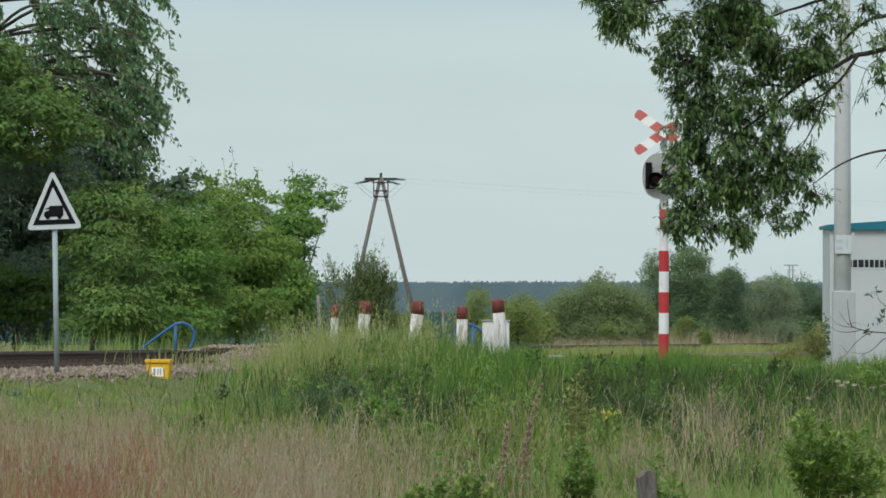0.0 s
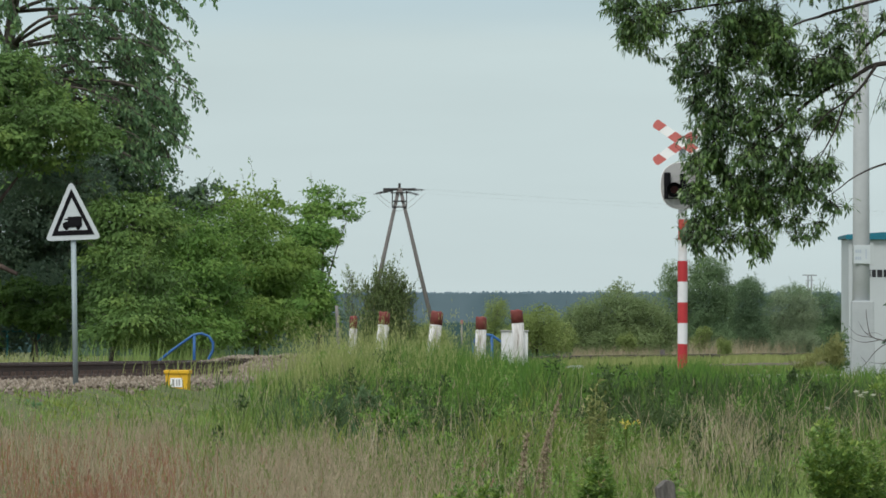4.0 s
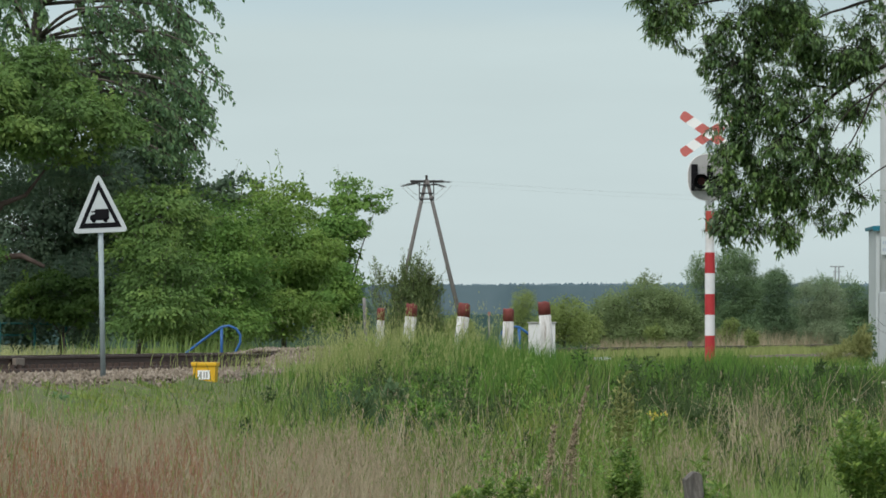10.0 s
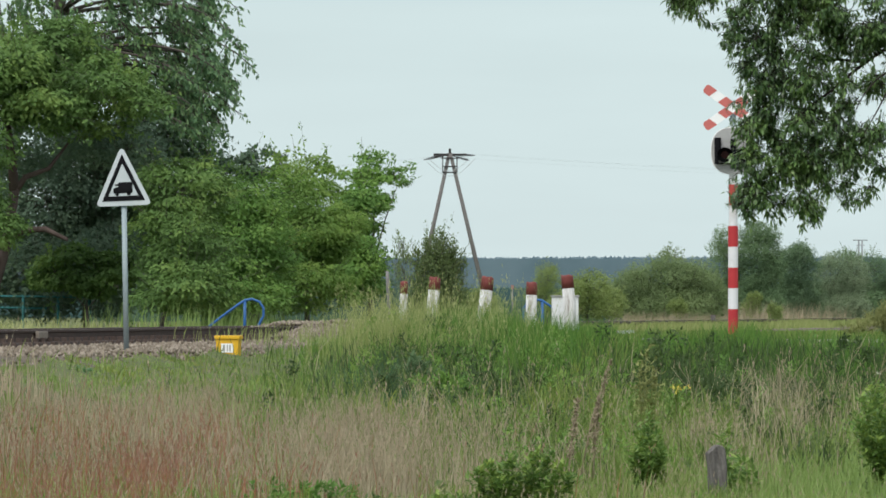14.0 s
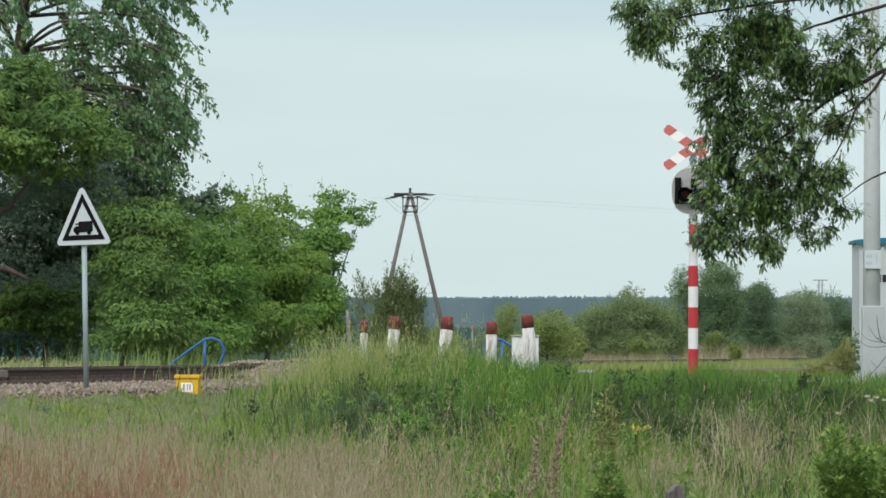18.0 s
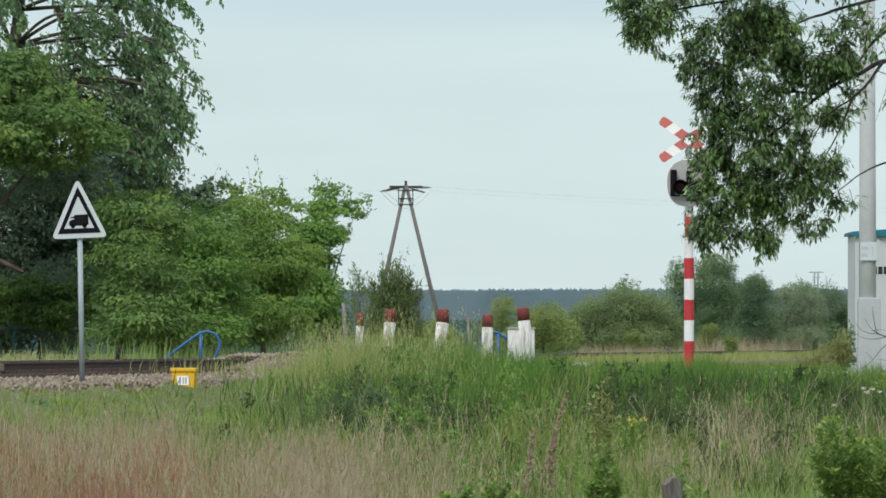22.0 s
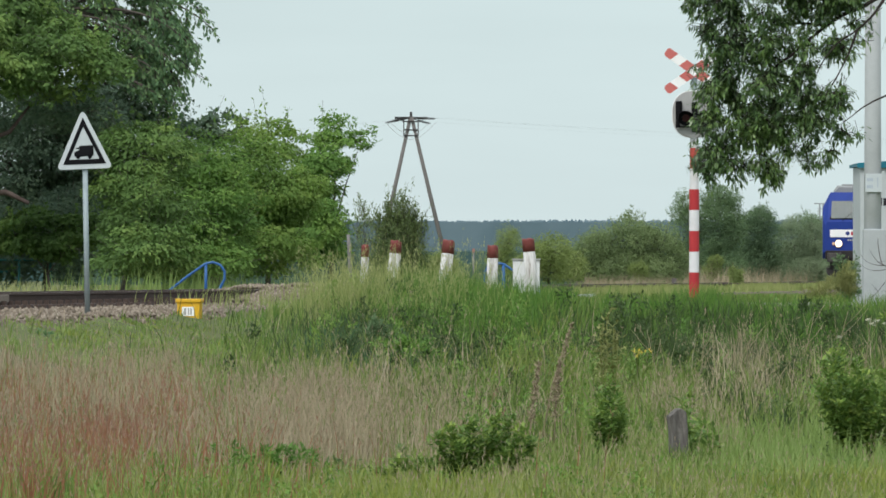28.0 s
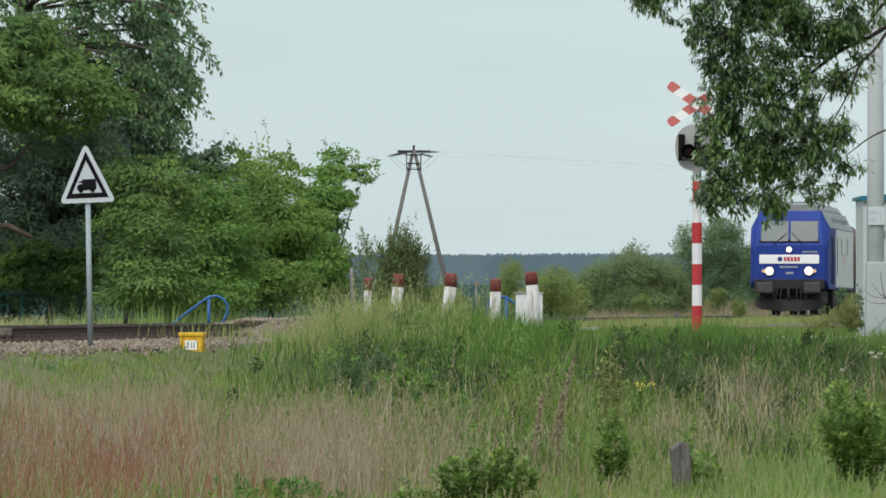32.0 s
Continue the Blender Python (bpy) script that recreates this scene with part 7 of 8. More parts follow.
# verges beyond the crossing
x = rng.uniform(-14, 16, 34000)
y = rng.uniform(106, 165, 34000)
sow("verge_grass", "short dull green grass beside the track", x, y, np.ones(len(x), bool), 0.17, 0.014, 0.5, M_GRASS)
y = rng.uniform(133, 156, 1500)
x = track_x(y) - rng.uniform(1.9, 6.0, 1500)
sow("verge_tall_grass", "tall green reed blades behind the rails", x, y, chance(logistic((x + 7.0) * 4) * (0.15 + 0.85 * patchy(x, y, 0.5, 43))), 0.8, 0.018, 0.22, M_FRESH)
y = rng.uniform(108, 121, 130)
x = track_x(y) + rng.uniform(0.95, 2.4, 130)
ob = part("ballast_weeds", blades("ballast_weeds", np.stack([x, y, np.full(130, -0.3)], 1), rng.uniform(0.2, 0.5, 130), 0.012, 0.35), M_PALE)
tagged(ob, "thin grass blades growing through the ballast", "grass", kind="stuff")
y = rng.uniform(103, 117.5, 4200)
d_ = rng.uniform(1.75, 3.2, len(y))
keep = chance(logistic((y - 115 + 5.0 * (d_ - 2.7)) * 0.9))
x, y, d_ = track_x(y[keep]) + d_[keep], y[keep], d_[keep]
ob = part("shoulder_grass", blades("shoulder_grass", np.stack([x, y, np.maximum(ground_z(x, y), np.interp(d_, (1.35, 2.9, 3.4), (-0.26, -0.32, -0.6))) - 0.02], 1), 0.2 * rng.uniform(0.5, 1.3, len(x)), 0.012, 0.5), M_FRESH)
tagged(ob, "fresh grass creeping over the ballast shoulder", "grass", kind="stuff")
y = rng.uniform(131, 139, 2200)
x = track_x(y) - rng.uniform(2.0, 7.5, 2200)
sow("verge_dry_grass", "pale dry grass under the trees", x, y, chance(logistic((-7.4 - x) * 3)), 0.5, 0.012, 0.5, M_FEATHER)
x = rng.uniform(5, 40, 42000)
y = rng.uniform(165, 345, 42000)
sow("reed_grass", "dry reeds and grass beyond the track", x, y, (x < track_x(y) - 2.6) & (x > track_x(y) - 9), np.where(y > 285, 1.5, np.where(y > 240, 0.95, 0.6)), 0.016, 0.35, M_DRY)
x = rng.uniform(-10, 35, 20000)
y = rng.uniform(160, 420, 20000)
sow("field_grass", "green grass of the open field", x, y, np.abs(x - track_x(y)) > 2.4, np.where(x > track_x(y), 0.22, 0.5), 0.03, 0.4, M_LIME)



def weed_patch(name, label, y0, y1, n, density, per, tall, leaf, material):
    """Leafy weeds in small clumps, strewn where density allows."""
    y = rng.uniform(y0, y1, n)
    x = rng.uniform(-1, 1, n) * (0.073 * y + 0.8)
    keep = chance(density(x, y)) & off_things(x, y)
    x, y = x[keep], y[keep]
    m = len(x)
    r, h = rng.uniform(0.06, 0.2, m), tall * rng.uniform(0.6, 1.3, m)
    e = rng.normal(0, 0.55, (m, per, 3))
    z = rng.uniform(0.1, 1, (m, per)) ** 0.7
    base = np.stack([x[:, None] + e[..., 0] * r[:, None] * (1.2 - 0.6 * z), y[:, None] + e[..., 1] * r[:, None], ground_z(x, y)[:, None] + z * h[:, None]], -1).reshape(-1, 3)
    way = rng.normal(0, 0.7, base.shape) + (0, 0, 0.5)
    k = len(base)
    ob = part(name, leaves(name, base, way, leaf[0] * rng.uniform(0.6, 1.3, k), leaf[1] * rng.uniform(0.6, 1.3, k)), material)
    return tagged(ob, label, "weeds", kind="stuff")


weed_patch("ditch_weeds", "dark leafy weeds on the bank and in the ditch", 84, 103, 420, lambda x, y: logistic((x + 0.4) * 3.5) * np.where(x > 1.2, 0.25, 1.0) * patchy(x, y, 0.7, 21), 60, 0.42, (0.065, 0.028), M_LEAF_BUSH)
weed_patch("bright_weeds", "bright yellow-green weeds on the bank", 88, 102, 260, lambda x, y: logistic((x + 1.9) * 3) * logistic((1.7 - x) * 3) * patchy(x, y, 0.4, 23), 60, 0.44, (0.075, 0.03), M_LEAF_LIME)
# dark leaf colour stands for shadow pockets in the bank
weed_patch("dark_weeds", "leafy weeds coloured dark for shadow pockets in the bank", 86, 101, 520, lambda x, y: logistic((x + 1.4) * 4) * np.where(y < 93, logistic((0.6 - x) * 4) + 0.5 * np.exp(-((x - 2.4) / 0.7) ** 2), patchy(x, y, 0.45, 27) ** 2), 70, 0.42, (0.075, 0.03), M_HOLLOW_SHADE)
weed_patch("pale_weeds", "pale green leafy weeds", 66, 98, 300, lambda x, y: logistic((x + 1.5) * 3) * np.where((x > 1.2) & (y > 80), 0.2, 1.0) * patchy(x, y, 0.6, 25) * np.where(y > 82, logistic((x - 0.2) * 3), 1.0), 50, 0.42, (0.06, 0.02), M_LEAF_HERB)
weed_patch("low_weeds", "low dark weeds among dry grass", 58, 92, 330, lambda x, y: (0.25 + 0.6 * patchy(x, y, 0.5, 29)) * np.where(y > 70, logistic((x + 1.2) * 3.5), 0.5), 40, 0.26, (0.06, 0.026), M_LEAF_OLIVE)
# shade of the hollow, put into the leaf colour
weed_patch("shade_weeds", "weeds with the shade of the hollow in their colour", 80, 97, 200, lambda x, y: logistic((x + 0.6) * 3) * patchy(x, y, 0.5, 33), 60, 0.36, (0.07, 0.03), M_HOLLOW_SHADE)
weed_patch("fresh_weeds", "fresh green weeds at the meadow edge", 50, 61, 150, lambda x, y: 0.3 + 0.5 * patchy(x, y, 0.6, 37), 60, 0.2, (0.045, 0.017), M_LEAF_HERB)

# ---------------------------------------------------------------- single plants in the meadow


def make_herb(name, label, category, base, blobs, twigs, per, reach, leaf, material, droop=0.0, group="", stems=7):
    s = thing(name, pose(*base), label, category, group)
    bl = [tuple(np.array(b[:3]) - np.array(base)) + tuple(b[3:]) for b in blobs]
    pts, way, c, out = crown_points(bl, twigs, per, reach, droop, 0.1, 8)
    top = c[rng.choice(len(c), min(len(c), stems * 3), replace=False)]
    tagged(part("stem_spray", sticks("stem_spray", top * (0.25, 0.25, 0) + (0, 0, -0.03), top, 0.006), M_LEAF_HERB, s), kind="stuff")
    n = len(pts)
    part("foliage", leaves("foliage", pts, way, leaf[0] * rng.uniform(0.6, 1.2, n), leaf[1] * rng.uniform(0.6, 1.2, n)), material, s)
    return s


def make_shoots(label, tips, ground, leaf, material, nodes=11, lean=0.35, whorl=6):
    """A leafy plant of several upright shoots from one root, with whorls of leaves up each shoot and a lighter bunch at its tip."""
    tips = [np.array(p) for p in tips]
    root = np.array((np.mean([p[0] for p in tips]), np.mean([p[1] for p in tips]), ground))
    s = thing("herb", pose(*root), label, "plant", "meadow herbs")
    base, way, face = [], [], []
    for p in tips:
        tip = p - root
        foot = np.array((tip[0] * lean, tip[1] * lean, 0.0))
        mid = foot * 0.5 + tip * 0.5 + np.array((tip[0] * 0.08, 0, 0))
        part("stem", tube([Vector(foot - (0, 0, 0.05)), Vector(mid), Vector(tip)], [0.009, 0.007, 0.004], 6), material, s)
        for q in range(nodes):
            t = 0.22 + 0.78 * (q / (nodes - 1)) ** 0.85
            at = (1 - t) ** 2 * foot + 2 * t * (1 - t) * mid + t * t * tip
            a = rng.uniform(0, math.tau) + np.arange(whorl) * math.tau / whorl + rng.normal(0, 0.3, whorl)
            up = 0.15 + 0.55 * t ** 3
            base.append(at + rng.normal(0, leaf[0] * 0.35, (whorl, 3)))
            way.append(np.stack([np.cos(a), np.sin(a), np.full(whorl, up) + rng.normal(0, 0.45, whorl)], 1))
            face.append(np.stack([-np.cos(a) * 0.4, -np.sin(a) * 0.4, np.ones(whorl)], 1) + rng.normal(0, 0.4, (whorl, 3)))
    base, way, face = np.concatenate(base), np.concatenate(way), np.concatenate(face)
    n = len(base)
    part("foliage", leaves("foliage", base, way, leaf[0] * rng.uniform(0.6, 1.2, n), leaf[1] * rng.uniform(0.7, 1.2, n), face), material, s)
    return s


make_shoots("low leafy green shrub in the meadow", [(-0.026, 58.8, -1.076), (0.092, 59.0, -1.033), (0.187, 59.2, -1.085), (0.280, 58.8, -0.959), (0.470, 59.0, -0.930), (0.590, 59.2, -0.953), (0.689, 58.8, -1.039), (0.786, 59.0, -1.138), (0.376, 59.2, -1.076), (0.162, 58.8, -1.179), (0.021, 59.0, -1.279), (-0.169, 59.2, -1.321), (-0.355, 58.8, -1.301), (-0.522, 59.0, -1.386), (0.447, 59.2, -1.227), (0.632, 58.8, -1.218), (0.257, 59.0, -1.317), (0.542, 59.2, -1.370)], -1.5, (0.084, 0.031), M_LEAF_TIPS, 18, 0.3, 12)
make_shoots("upright leafy herb with dense whorls of leaves", [(1.529, 63.8, -0.696), (1.467, 64.0, -0.827), (1.631, 64.2, -0.867), (1.411, 63.8, -0.997), (1.651, 64.0, -1.032), (1.523, 64.2, -0.933), (1.452, 63.8, -1.115), (1.589, 64.0, -1.145)], -1.45, (0.080, 0.034), M_LEAF_TIPS, 18, 0.4, 9)
make_shoots("broad dark green bush in the meadow, yellowish at its tips", [(3.461, 63.6, -0.517), (3.554, 64, -0.445), (3.637, 64.4, -0.433), (3.611, 64.1, -0.501), (3.754, 63.6, -0.503), (3.823, 64, -0.635), (3.857, 64.4, -0.657), (3.93, 64.1, -0.625), (3.918, 63.6, -0.723), (4.057, 64, -0.643), (4.233, 64.4, -0.816), (4.3, 64.1, -0.856), (3.43, 63.6, -0.73), (3.45, 64, -0.693), (3.599, 64.4, -0.776), (3.768, 64.1, -0.695), (3.748, 63.6, -0.721), (3.894, 64, -0.809), (3.971, 64.4, -0.8), (4.103, 64.1, -0.83), (4.197, 63.6, -0.972), (4.261, 64, -1.044), (3.54, 64.4, -0.973), (3.44, 64.1, -0.794), (3.606, 63.6, -0.9), (3.798, 64, -1.024), (4.034, 64.4, -1.052), (4.109, 64.1, -1.081), (3.645, 63.6, -0.681), (3.802, 64, -0.754)], -1.46, (0.074, 0.030), M_LEAF_TIPS, 20, 0.25, 11)
make_shoots("small dark plant behind the wooden stump", [(2.210, 63.6, -0.821), (2.278, 63.8, -1.141), (2.388, 64.0, -1.105), (2.444, 63.6, -1.198)], -1.42, (0.11, 0.04), M_LEAF_TIPS, 9)
make_shoots("slim pale green sapling in the meadow", [(1.865, 79, -0.186), (1.794, 79.2, -0.352), (1.941, 79, -0.337), (1.845, 79.2, -0.503), (1.992, 79, -0.476)], -1.15, (0.10, 0.027), M_LEAF_DRYISH, 14, 0.5, 5)
make_shoots("spreading yellow-green weed with small yellow flowers", [(1.666, 80, -0.614), (1.770, 80.4, -0.554), (2.103, 80.8, -0.641), (2.171, 80, -0.562), (2.285, 80.4, -0.591), (2.394, 80.8, -0.660), (1.954, 80, -0.677), (2.247, 80.4, -0.720)], -1.18, (0.07, 0.026), M_LEAF_HERB, 10, 0.5, 6)
make_herb("herb", "yellow flowering weed in the ditch", "plant", (-0.337, 86, -1.212), [(-0.303, 86, -0.800, 0.482, 0.300, 0.275), (-0.647, 86, -0.731, 0.206, 0.200, 0.206), (-0.028, 86, -0.972, 0.275, 0.250, 0.206)], 240, 9, 0.10, (0.08, 0.03), M_LEAF_HERB, group="meadow herbs")
make_herb("herb", "small dark herb in the pale grass", "plant", (-4.878, 86, -0.834), [(-4.878, 86, -0.579, 0.089, 0.100, 0.124)], 35, 10, 0.07, (0.07, 0.03), M_LEAF_TREE, group="meadow herbs")
make_herb("herb", "dark green nettle clump in the ditch", "plant", (-0.857, 90, -0.885), [(-0.878, 90, -0.489, 0.144, 0.150, 0.173), (-0.677, 90, -0.741, 0.317, 0.300, 0.230), (-0.353, 90, -0.777, 0.216, 0.200, 0.187)], 160, 10, 0.09, (0.08, 0.04), M_LEAF_DUSK, group="meadow herbs")
make_herb("herb", "leafy clump in the lower meadow", "plant", (-1.507, 60, -1.463), [(-1.53, 60, -1.25, 0.22, 0.2, 0.12), (-1.30, 60, -1.32, 0.2, 0.2, 0.09), (-1.72, 60.3, -1.3, 0.15, 0.2, 0.1)], 70, 9, 0.09, (0.08, 0.028), M_LEAF_BUSH, group="meadow herbs")

make_herb("herb", "yellowish leafy weed before the cabin", "plant", (5.427, 82, -1.200), [(5.479, 82, -0.055, 0.14, 0.3, 0.12), (5.348, 82, -0.207, 0.18, 0.3, 0.10), (5.512, 82, -0.285, 0.2, 0.3, 0.10)], 60, 8, 0.11, (0.075, 0.026), M_LEAF_TIPS, -0.1, group="meadow herbs")
make_herb("herb", "weed with small yellow flowers", "plant", (2.284, 81.5, -1.209), [(2.250, 79.6, -0.576, 0.07, 0.1, 0.035), (2.148, 79.6, -0.602, 0.07, 0.1, 0.035), (2.339, 79.6, -0.621, 0.07, 0.1, 0.035), (2.199, 79.6, -0.659, 0.07, 0.1, 0.035)], 12, 6, 0.05, (0.024, 0.017), M_FLOWER, group="meadow herbs")


def make_dock(base, height, lean):
    s = thing("dock_plant", pose(*base), "withered brown dock stalk with seeds", "plant", group="withered docks")
    tip = Vector((lean, 0, height))
    part("stalk", tube([(0, 0, -0.05), tip * 0.5 - Vector((lean * 0.1, 0, 0)), tip], [0.008, 0.006, 0.003], 6), M_DOCK, s)
    t = rng.uniform(0.3, 1.0, 520)[:, None]
    b = np.array(tip) * t + rng.normal(0, 0.024, (520, 3)) * (1.25 - t * 0.8)
    tagged(part("seed_head", leaves("seed_head", b, rng.normal(size=(520, 3)), 0.022, 0.016), M_DOCK, s), kind="stuff")
    return s


for row in (((0.824, 66, -1.345), 0.80, 0.10), ((0.929, 66, -1.345), 1.16, 0.30), ((1.061, 66, -1.319), 0.78, 0.06)):
    make_dock(*row)


def make_dead_weed(x, y, height, lean):
    """A bleached stalk that forks two or three times."""
    z = gz_at(x, y)
    s = thing("dead_weed", pose(x, y, z), "bleached forked dead stalk standing in the ditch", "dead weed", group="dead stalks in the ditch")
    tip = np.array((lean * height, 0, height))
    part("stalk", tube([(0, 0, -0.05), Vector(tip * 0.5 + (lean * 0.05, 0, 0)), Vector(tip)], [0.006, 0.005, 0.002], 6), M_STRAW, s)
    for t in (0.35, 0.5, 0.62, 0.75):
        at = tip * t
        w = np.array((rng.choice([-1, 1]) * rng.uniform(0.25, 0.6) + lean, rng.uniform(-0.3, 0.3), 0.9)) * height * rng.uniform(0.25, 0.48)
        part("side_stalk", tube([Vector(at), Vector(at + w * 0.5 + (0, 0, -0.02)), Vector(at + w)], [0.004, 0.003, 0.0015], 5), M_STRAW, s)
    return s


for row in ((2.55, 81, 0.72, -0.25), (2.95, 80, 0.8, 0.05), (3.45, 82, 0.72, 0.25), (4.25, 84, 0.85, 0.25), (4.6, 84, 0.85, 0.3), (4.95, 83, 0.8, 0.15), (5.35, 84, 0.8, 0.1)):
    make_dead_weed(*row)


def make_umbel(base, height, lean):
    s = thing("umbel_plant", pose(*base), "white flowering umbel on a thin stem", "plant", group="white umbels")
    part("stem", tube([(0, 0, -0.05), (lean * 0.4, 0, height * 0.6), (lean, 0, height)], [0.006, 0.005, 0.004], 6), M_LEAF_HERB, s)
    a, r = rng.uniform(0, math.tau, 60), 0.036 * np.sqrt(rng.uniform(0, 1, 60))
    b = np.stack([lean + r * np.cos(a), r * np.sin(a), height + 0.012 - r * 0.25 + rng.normal(0, 0.008, 60)], 1)
    part("flower", leaves("flower", b, rng.normal(size=(60, 3)) + (0, 0, 0.4), 0.012, 0.010), M_UMBEL, s)
    return s


for base, h, lean in (((5.084, 84, -1.065), 0.79, 0.01), ((5.184, 84, -1.091), 0.81, 0.01), ((5.336, 84, -1.157), 0.84, -0.05), ((5.479, 84, -1.091), 0.75, 0.04), ((4.772, 84, -1.264), 0.79, -0.03), ((5.624, 84, -1.224), 0.90, -0.00), ((5.139, 84, -1.201), 0.88, -0.00)):
    make_umbel(base, h, lean)

# bare twigs before the cabin
O2 = Vector((5.62, 80, gz_at(5.62, 80)))
s = thing("bare_shrub", pose(*O2), "nearly leafless grey twigs before the white cabin", "shrub")
TWIGS = [
    ([(5.858, 80, -0.014), (5.601, 80, 0.254), (5.396, 80, 0.305), (5.268, 80, 0.317), (5.121, 80, 0.342), (5.024, 80, 0.374), (4.992, 80, 0.431), (4.973, 80, 0.527), (4.960, 80, 0.623), (4.960, 80, 0.687)], 0.01),
    ([(5.037, 80, 0.368), (4.960, 80, 0.412), (4.909, 80, 0.476), (4.864, 80, 0.553)], 0.005),
    ([(5.050, 80, 0.368), (4.973, 80, 0.374), (4.896, 80, 0.386), (4.819, 80, 0.425), (4.755, 80, 0.508)], 0.005),
    ([(5.121, 80, 0.342), (4.993, 80, 0.316), (4.897, 80, 0.316), (4.820, 80, 0.341), (4.736, 80, 0.412)], 0.005),
    ([(5.249, 80, 0.317), (5.153, 80, 0.278), (5.057, 80, 0.201), (5.006, 80, 0.137), (4.961, 80, 0.079), (4.897, 80, 0.022), (4.833, 80, -0.030)], 0.006),
    ([(5.601, 80, 0.203), (5.396, 80, 0.241), (5.332, 80, 0.202), (5.268, 80, 0.138), (5.204, 80, 0.093), (5.121, 80, 0.073), (5.012, 80, 0.086)], 0.007),
    ([(5.185, 80, 0.086), (5.102, 80, 0.035), (5.070, 80, -0.048)], 0.003),
    ([(4.961, 80, 0.079), (4.910, 80, 0.137), (4.878, 80, 0.169)], 0.003),
    ([(4.960, 80, 0.412), (5.069, 80, 0.419), (5.153, 80, 0.381)], 0.003),
    ([(5.601, 80, 0.305), (5.473, 80, 0.497), (5.395, 80, 0.605), (5.325, 80, 0.669), (5.293, 80, 0.740), (5.280, 80, 0.791)], 0.006),
    ([(5.293, 80, 0.740), (5.248, 80, 0.778), (5.203, 80, 0.733)], 0.003),
]
for pts, r_ in TWIGS:
    p = bend([Vector(q) - O2 for q in pts])
    part("twig", tube(p, [r_ * (1 - 0.75 * k / (len(p) - 1)) for k in range(len(p))], 6), M_DEADTWIG, s)
tuft = np.repeat(np.array([(5.216, 80, 0.746), (5.197, 80, 0.374), (5.185, 80, 0.317), (5.293, 80, 0.432), (5.351, 80, 0.464), (5.273, 80, 0.784), (5.376, 80, 0.593), (5.344, 80, 0.573), (5.249, 80, 0.400)]), 4, 0) - np.array(O2)
part("leaf_tuft", leaves("leaf_tuft", tuft + rng.normal(0, 0.008, tuft.shape), rng.normal(size=tuft.shape) + (0.3, 0, -0.4), 0.075 * rng.uniform(0.6, 1.3, len(tuft)), 0.03), M_LEAF_SHADE, s, "few dark leaves")

# the old stump
s = thing("wooden_stump", pose((2.120, 62.5, -1.320)[0], 62.5, -1.5, 3, -4, 12), "old split grey wooden post in the meadow", "post")
bm = box(-0.072, 0.072, -0.08, 0.08, -0.1, 0.55)
bmesh.ops.subdivide_edges(bm, edges=bm.edges[:], cuts=3, use_grid_fill=True)
for v_ in bm.verts:
    v_.co += Vector((0.01 * math.sin(v_.co.z * 13 + v_.co.y * 50), 0.012 * math.cos(v_.co.x * 45), 0.03 * math.sin(v_.co.x * 30 + 1) + 0.012 * math.sin(v_.co.y * 60) if v_.co.z > 0.5 else 0))
soft(bm, 0.008, 1)
part("post", bm, M_STUMP, s)

a_ = rng.uniform(0, math.tau, 160)
tx, ty = s.location.x + 0.22 * np.cos(a_) * rng.uniform(0.5, 1.2, 160), 62.1 + 0.2 * np.sin(a_)
ob = part("grass_tuft", blades("grass_tuft", np.stack([tx, ty, ground_z(tx, ty) - 0.02], 1), 0.28 * rng.uniform(0.5, 1.2, 160), 0.012, 0.5), M_GRASS)
tagged(ob, "tuft of grass round the old post", "grass", kind="stuff")

# turquoise fence under the trees
fence = thing("fence", pose(0, 0, 0), "low turquoise tube fence under the trees", "fence")
for a, b in (((-10.408, 147, 0.578), (-8.056, 147, 0.554)), ((-10.408, 147, 0.342), (-8.996, 147, 0.319))):
    part("rail", tube([a, b], 0.022, 8), M_FENCE, fence)
for q in ((-9.490, 147, 0.578), (-10.172, 147, 0.578), (-8.761, 147, 0.578), (-8.114, 147, 0.578)):
    part("post", tube([(q[0], q[1], -0.4), (q[0], q[1], q[2] + 0.02)], 0.03, 8), M_FENCE, fence)

# small red marker in the fields
s = thing("marker_post", pose((1.416, 300, 0.284)[0], 300, -0.75), "small distant post with a red cap", "marker")
part("stake", tube([(0, 0, 0), (0, 0, 2.0)], 0.035, 8), M_WOOD, s)
part("cap", disc(0.06, 0.16, 12, Matrix.Translation((0, 0, 2.05))), M_CAP, s, "pale red cap")

# low stone at the track
s = thing("marker_stone", pose(8.446, 255, -0.47), "small pale concrete marker stone beyond the track", "marker stone")
part("stone", prism(rounded([(-0.09, 0), (0.09, 0), (0.085, 0.62), (-0.085, 0.62)], 0.03), -0.08, 0.08), M_STUMP, s)

# pale concrete slab at the edge of the lane
s = thing("concrete_slab", pose(3.06, 150, gz_at(3.06, 150)), "pale weathered concrete slab lying by the crossing", "slab")
part("slab", soft(prism([(-0.24, -0.05), (0.24, -0.05), (0.22, 0.2), (-0.23, 0.18)], -0.4, 0.4), 0.015), M_CONCRETE, s)

# ---------------------------------------------------------------- distance


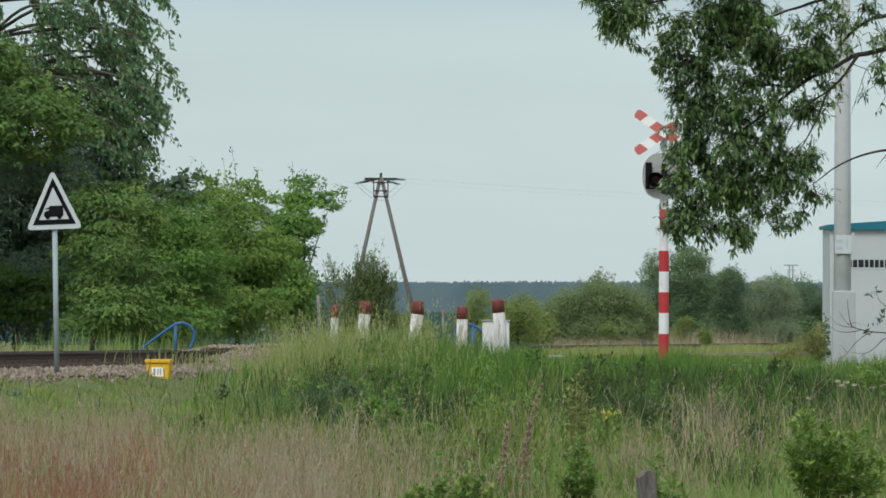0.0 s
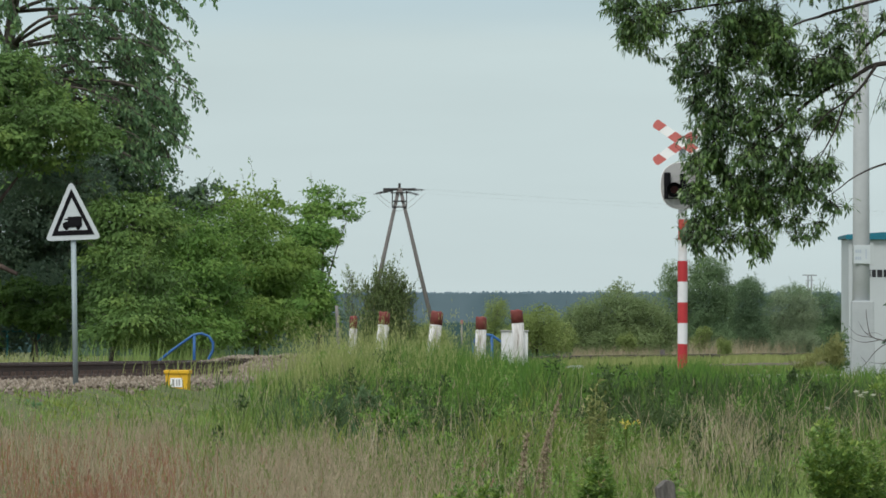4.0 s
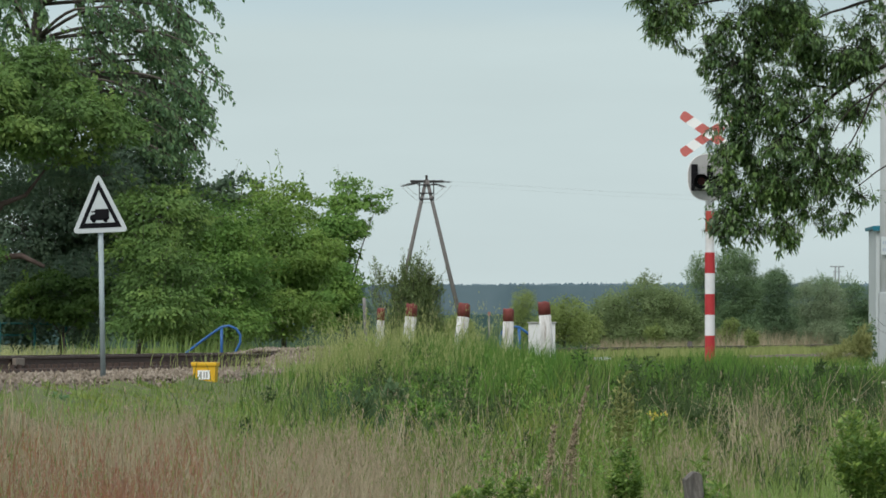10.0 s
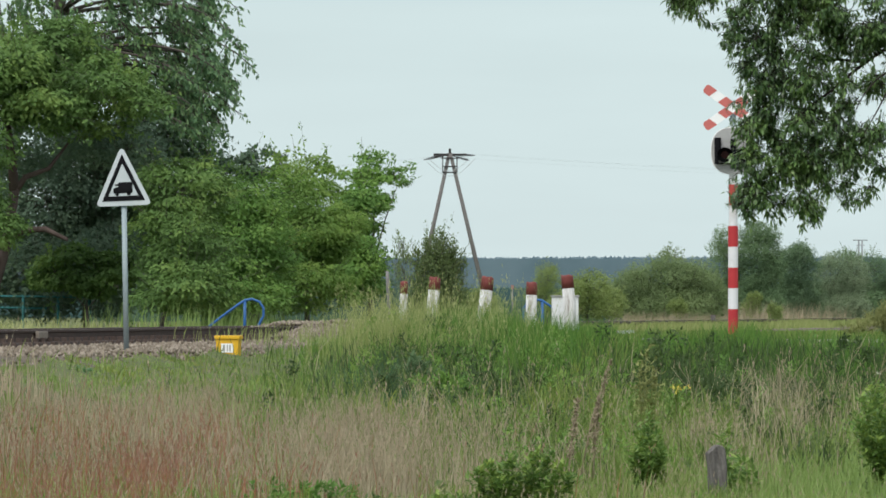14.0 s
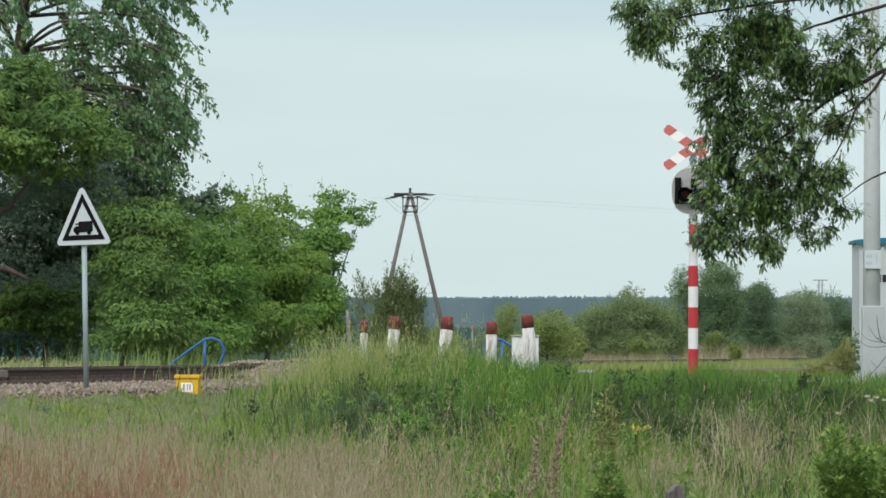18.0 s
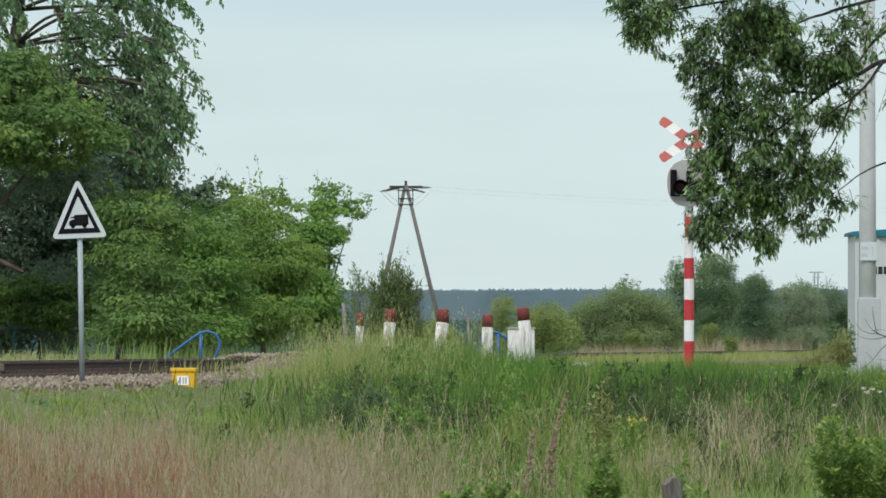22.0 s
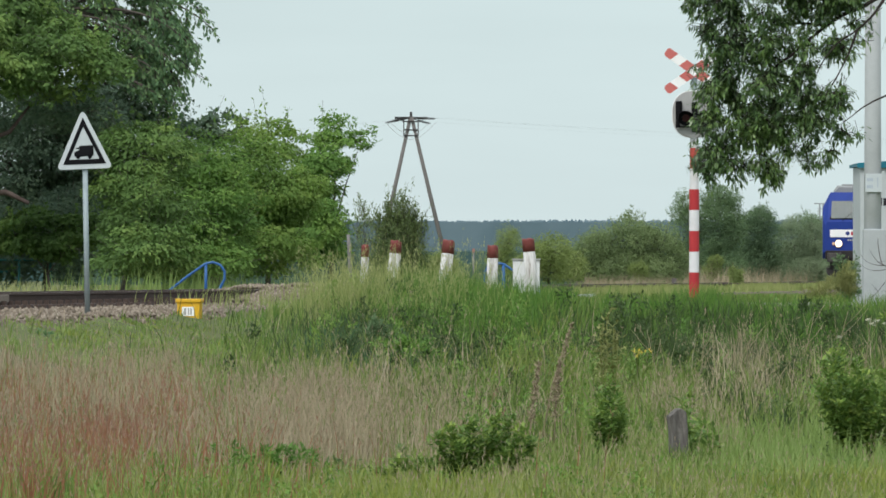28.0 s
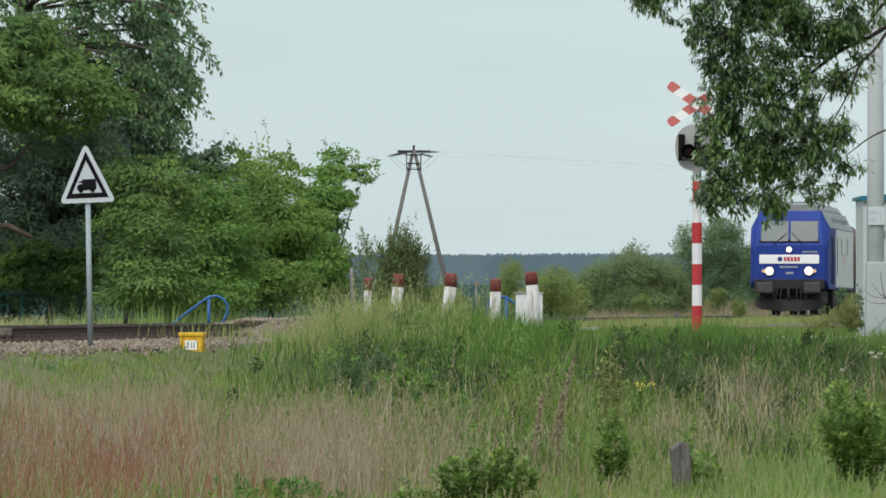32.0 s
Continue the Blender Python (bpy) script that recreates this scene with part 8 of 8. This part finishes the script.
def wood_row(name, label, y, x0, x1, n, top, rise, size, material, bottom):
    """A belt of many small pointed and rounded crowns."""
    x = rng.uniform(x0, x1, n)
    yy = y + rng.uniform(0, 60, n)
    u = np.array([(math.cos(a) * r, math.sin(a) * r, z) for z, r in ((-0.5, 0.75), (0.15, 0.62), (0.55, 0.35)) for a in np.arange(6) * math.tau / 6] + [(0, 0, 0.8)])
    h = top * (1 + rise * np.sin(x / (x1 - x0) * 9) + rng.uniform(-0.05, 0.035, n))
    sc = size * rng.uniform(0.6, 1.3, n)
    v = u[None] * np.stack([sc, sc, sc * rng.uniform(0.9, 1.5, n)], 1)[:, None] * rng.uniform(0.85, 1.15, (n, 19, 1)) + np.stack([x, yy, h - sc], 1)[:, None]
    f4 = np.array([(r * 6 + k, r * 6 + (k + 1) % 6, (r + 1) * 6 + (k + 1) % 6, (r + 1) * 6 + k) for r in range(2) for k in range(6)])
    f3 = np.array([(12 + k, 12 + (k + 1) % 6, 18) for k in range(6)])
    i = np.arange(n)[:, None, None] * 19
    quads, tris = (i + f4[None]).reshape(-1, 4), (i + f3[None]).reshape(-1, 3)
    w = np.array([(x0, y - 5, bottom), (x1, y - 5, bottom), (x1, y - 5, top * 0.985), (x0, y - 5, top * 0.985)])
    verts = np.concatenate([v.reshape(-1, 3), w])
    quads = np.concatenate([quads, [[len(verts) - 4 + k for k in range(4)]]])
    ob = part(name, mesh_from(name, verts, quads=quads, tris=tris), material)
    return tagged(ob, label, "woods", kind="structure")


# far woods: their tint and glow imitate the haze
wood_row("backdrop_forest", "horizon forest with haze in its blue-green colour and glow", 3000, -480, 480, 9000, 23.0, 0.012, 1.9, M_FOREST, -5)
wood_row("backdrop_copse", "darker copses before the horizon forest, haze in their colour", 2150, -330, 330, 2600, 7.5, 0.25, 1.6, M_FOREST_NEAR, -4)
wood_row("backdrop_trees", "rows of trees across the fields, haze in their colour", 1250, -70, 110, 900, 2.2, 0.2, 1.5, M_MIDWOOD, -3)


def make_bird():
    s = thing("bird", pose(0, 0, 0), "small dark swallow on the wing", "bird", group="birds over the fields")
    part("body", tube([(-0.07, 0, 0), (-0.04, 0, 0.004), (0.0, 0, 0.006), (0.04, 0, 0.002), (0.09, 0, 0)], [0.008, 0.022, 0.026, 0.018, 0.004], 8), M_BIRD, s)
    for sgn in (-1, 1):
        bm = bmesh.new()
        a = [bm.verts.new(p) for p in ((-0.03, 0, 0.01), (0.02, 0, 0.01), (0.05, sgn * 0.09, 0.04), (0.09, sgn * 0.15, 0.03), (0.0, sgn * 0.08, 0.045))]
        bm.faces.new(a if sgn > 0 else a[::-1])
        bmesh.ops.solidify(bm, geom=bm.faces[:], thickness=0.004)
        part("wing", bm, M_BIRD, s, "dark narrow wing")
    return s


FLIGHTS = [
    [(0.0, 62.0, 200, 1.0), (7.7, 5.52, 200, 2.66), (7.8, 4.86, 200, 2.65), (8, 3.82, 200, 2.61), (8.2, 2.76, 200, 2.56), (8.4, 1.72, 200, 2.60), (8.6, 0.73, 200, 2.65), (8.8, -0.21, 200, 2.69), (9, -1.25, 200, 2.68), (11.5, -14.0, 200, 1.9), (32.0, -150.0, 230, 9.0)],
    [(0.0, 64.0, 250, 5.0), (7, 7.71, 250, 5.57), (7.2, 6.17, 250, 5.59), (7.4, 4.62, 250, 5.55), (7.7, 2.36, 250, 5.52), (10.0, -15.0, 252, 4.4), (32.0, -170.0, 300, 8.0)],
    [(0.0, 5.5, 200, -0.38), (8.0, 5.5, 200, -0.38), (8.2, 4.74, 200, 2.30), (8.3, 4.64, 200, 2.63), (8.4, 4.28, 200, 3.10), (8.5, 4.02, 200, 3.43), (8.6, 3.87, 200, 3.92), (8.8, 4.24, 200, 4.68), (9, 4.59, 200, 5.42), (9.2, 4.78, 200, 6.23), (9.4, 4.97, 200, 7.17), (9.6, 4.20, 200, 8.29), (10.0, 2.5, 200, 13.0), (14.0, -20.0, 215, 30.0), (32.0, -120.0, 300, 60.0)],
    [(0.0, -80.0, 180, 6.0), (12.0, -13.5, 180, 5.6), (12.7, -5.55, 180, 7.10), (12.9, -4.37, 180, 7.44), (13.1, -2.81, 180, 7.71), (13.4, 0.02, 180, 7.78), (14.5, 12.0, 180, 13.0), (32.0, 150.0, 220, 40.0)],
]
birds = [make_bird() for _ in FLIGHTS]


def motions():
    """The train comes towards the crossing along the straight track; swallows cross the sky."""
    way = [(0.0, 680.0), (5.0, 617.0), (10.0, 554.0), (15.0, 490.5), (20.0, 427.0), (25.0, 362.5), (27.5, 330.3), (28.5, 317.6), (30.0, 299.2), (31.0, 287.3), (32.0, 275.8)]
    walk(loco, [(t, pose(track_x(d) + 0.06, d, 0, 0, 0, TURN)) for t, d in way])
    for bird, flight in zip(birds, FLIGHTS):
        walk(bird, [(t, pose(x, y, z, 0, 0, 180 if flight[-1][1] > flight[0][1] else 0)) for t, x, y, z in flight])
    walk(wagon, [(t, pose(track_x(d + 18.9), d + 18.9, 0, 0, 0, TURN)) for t, d in way])


motions()
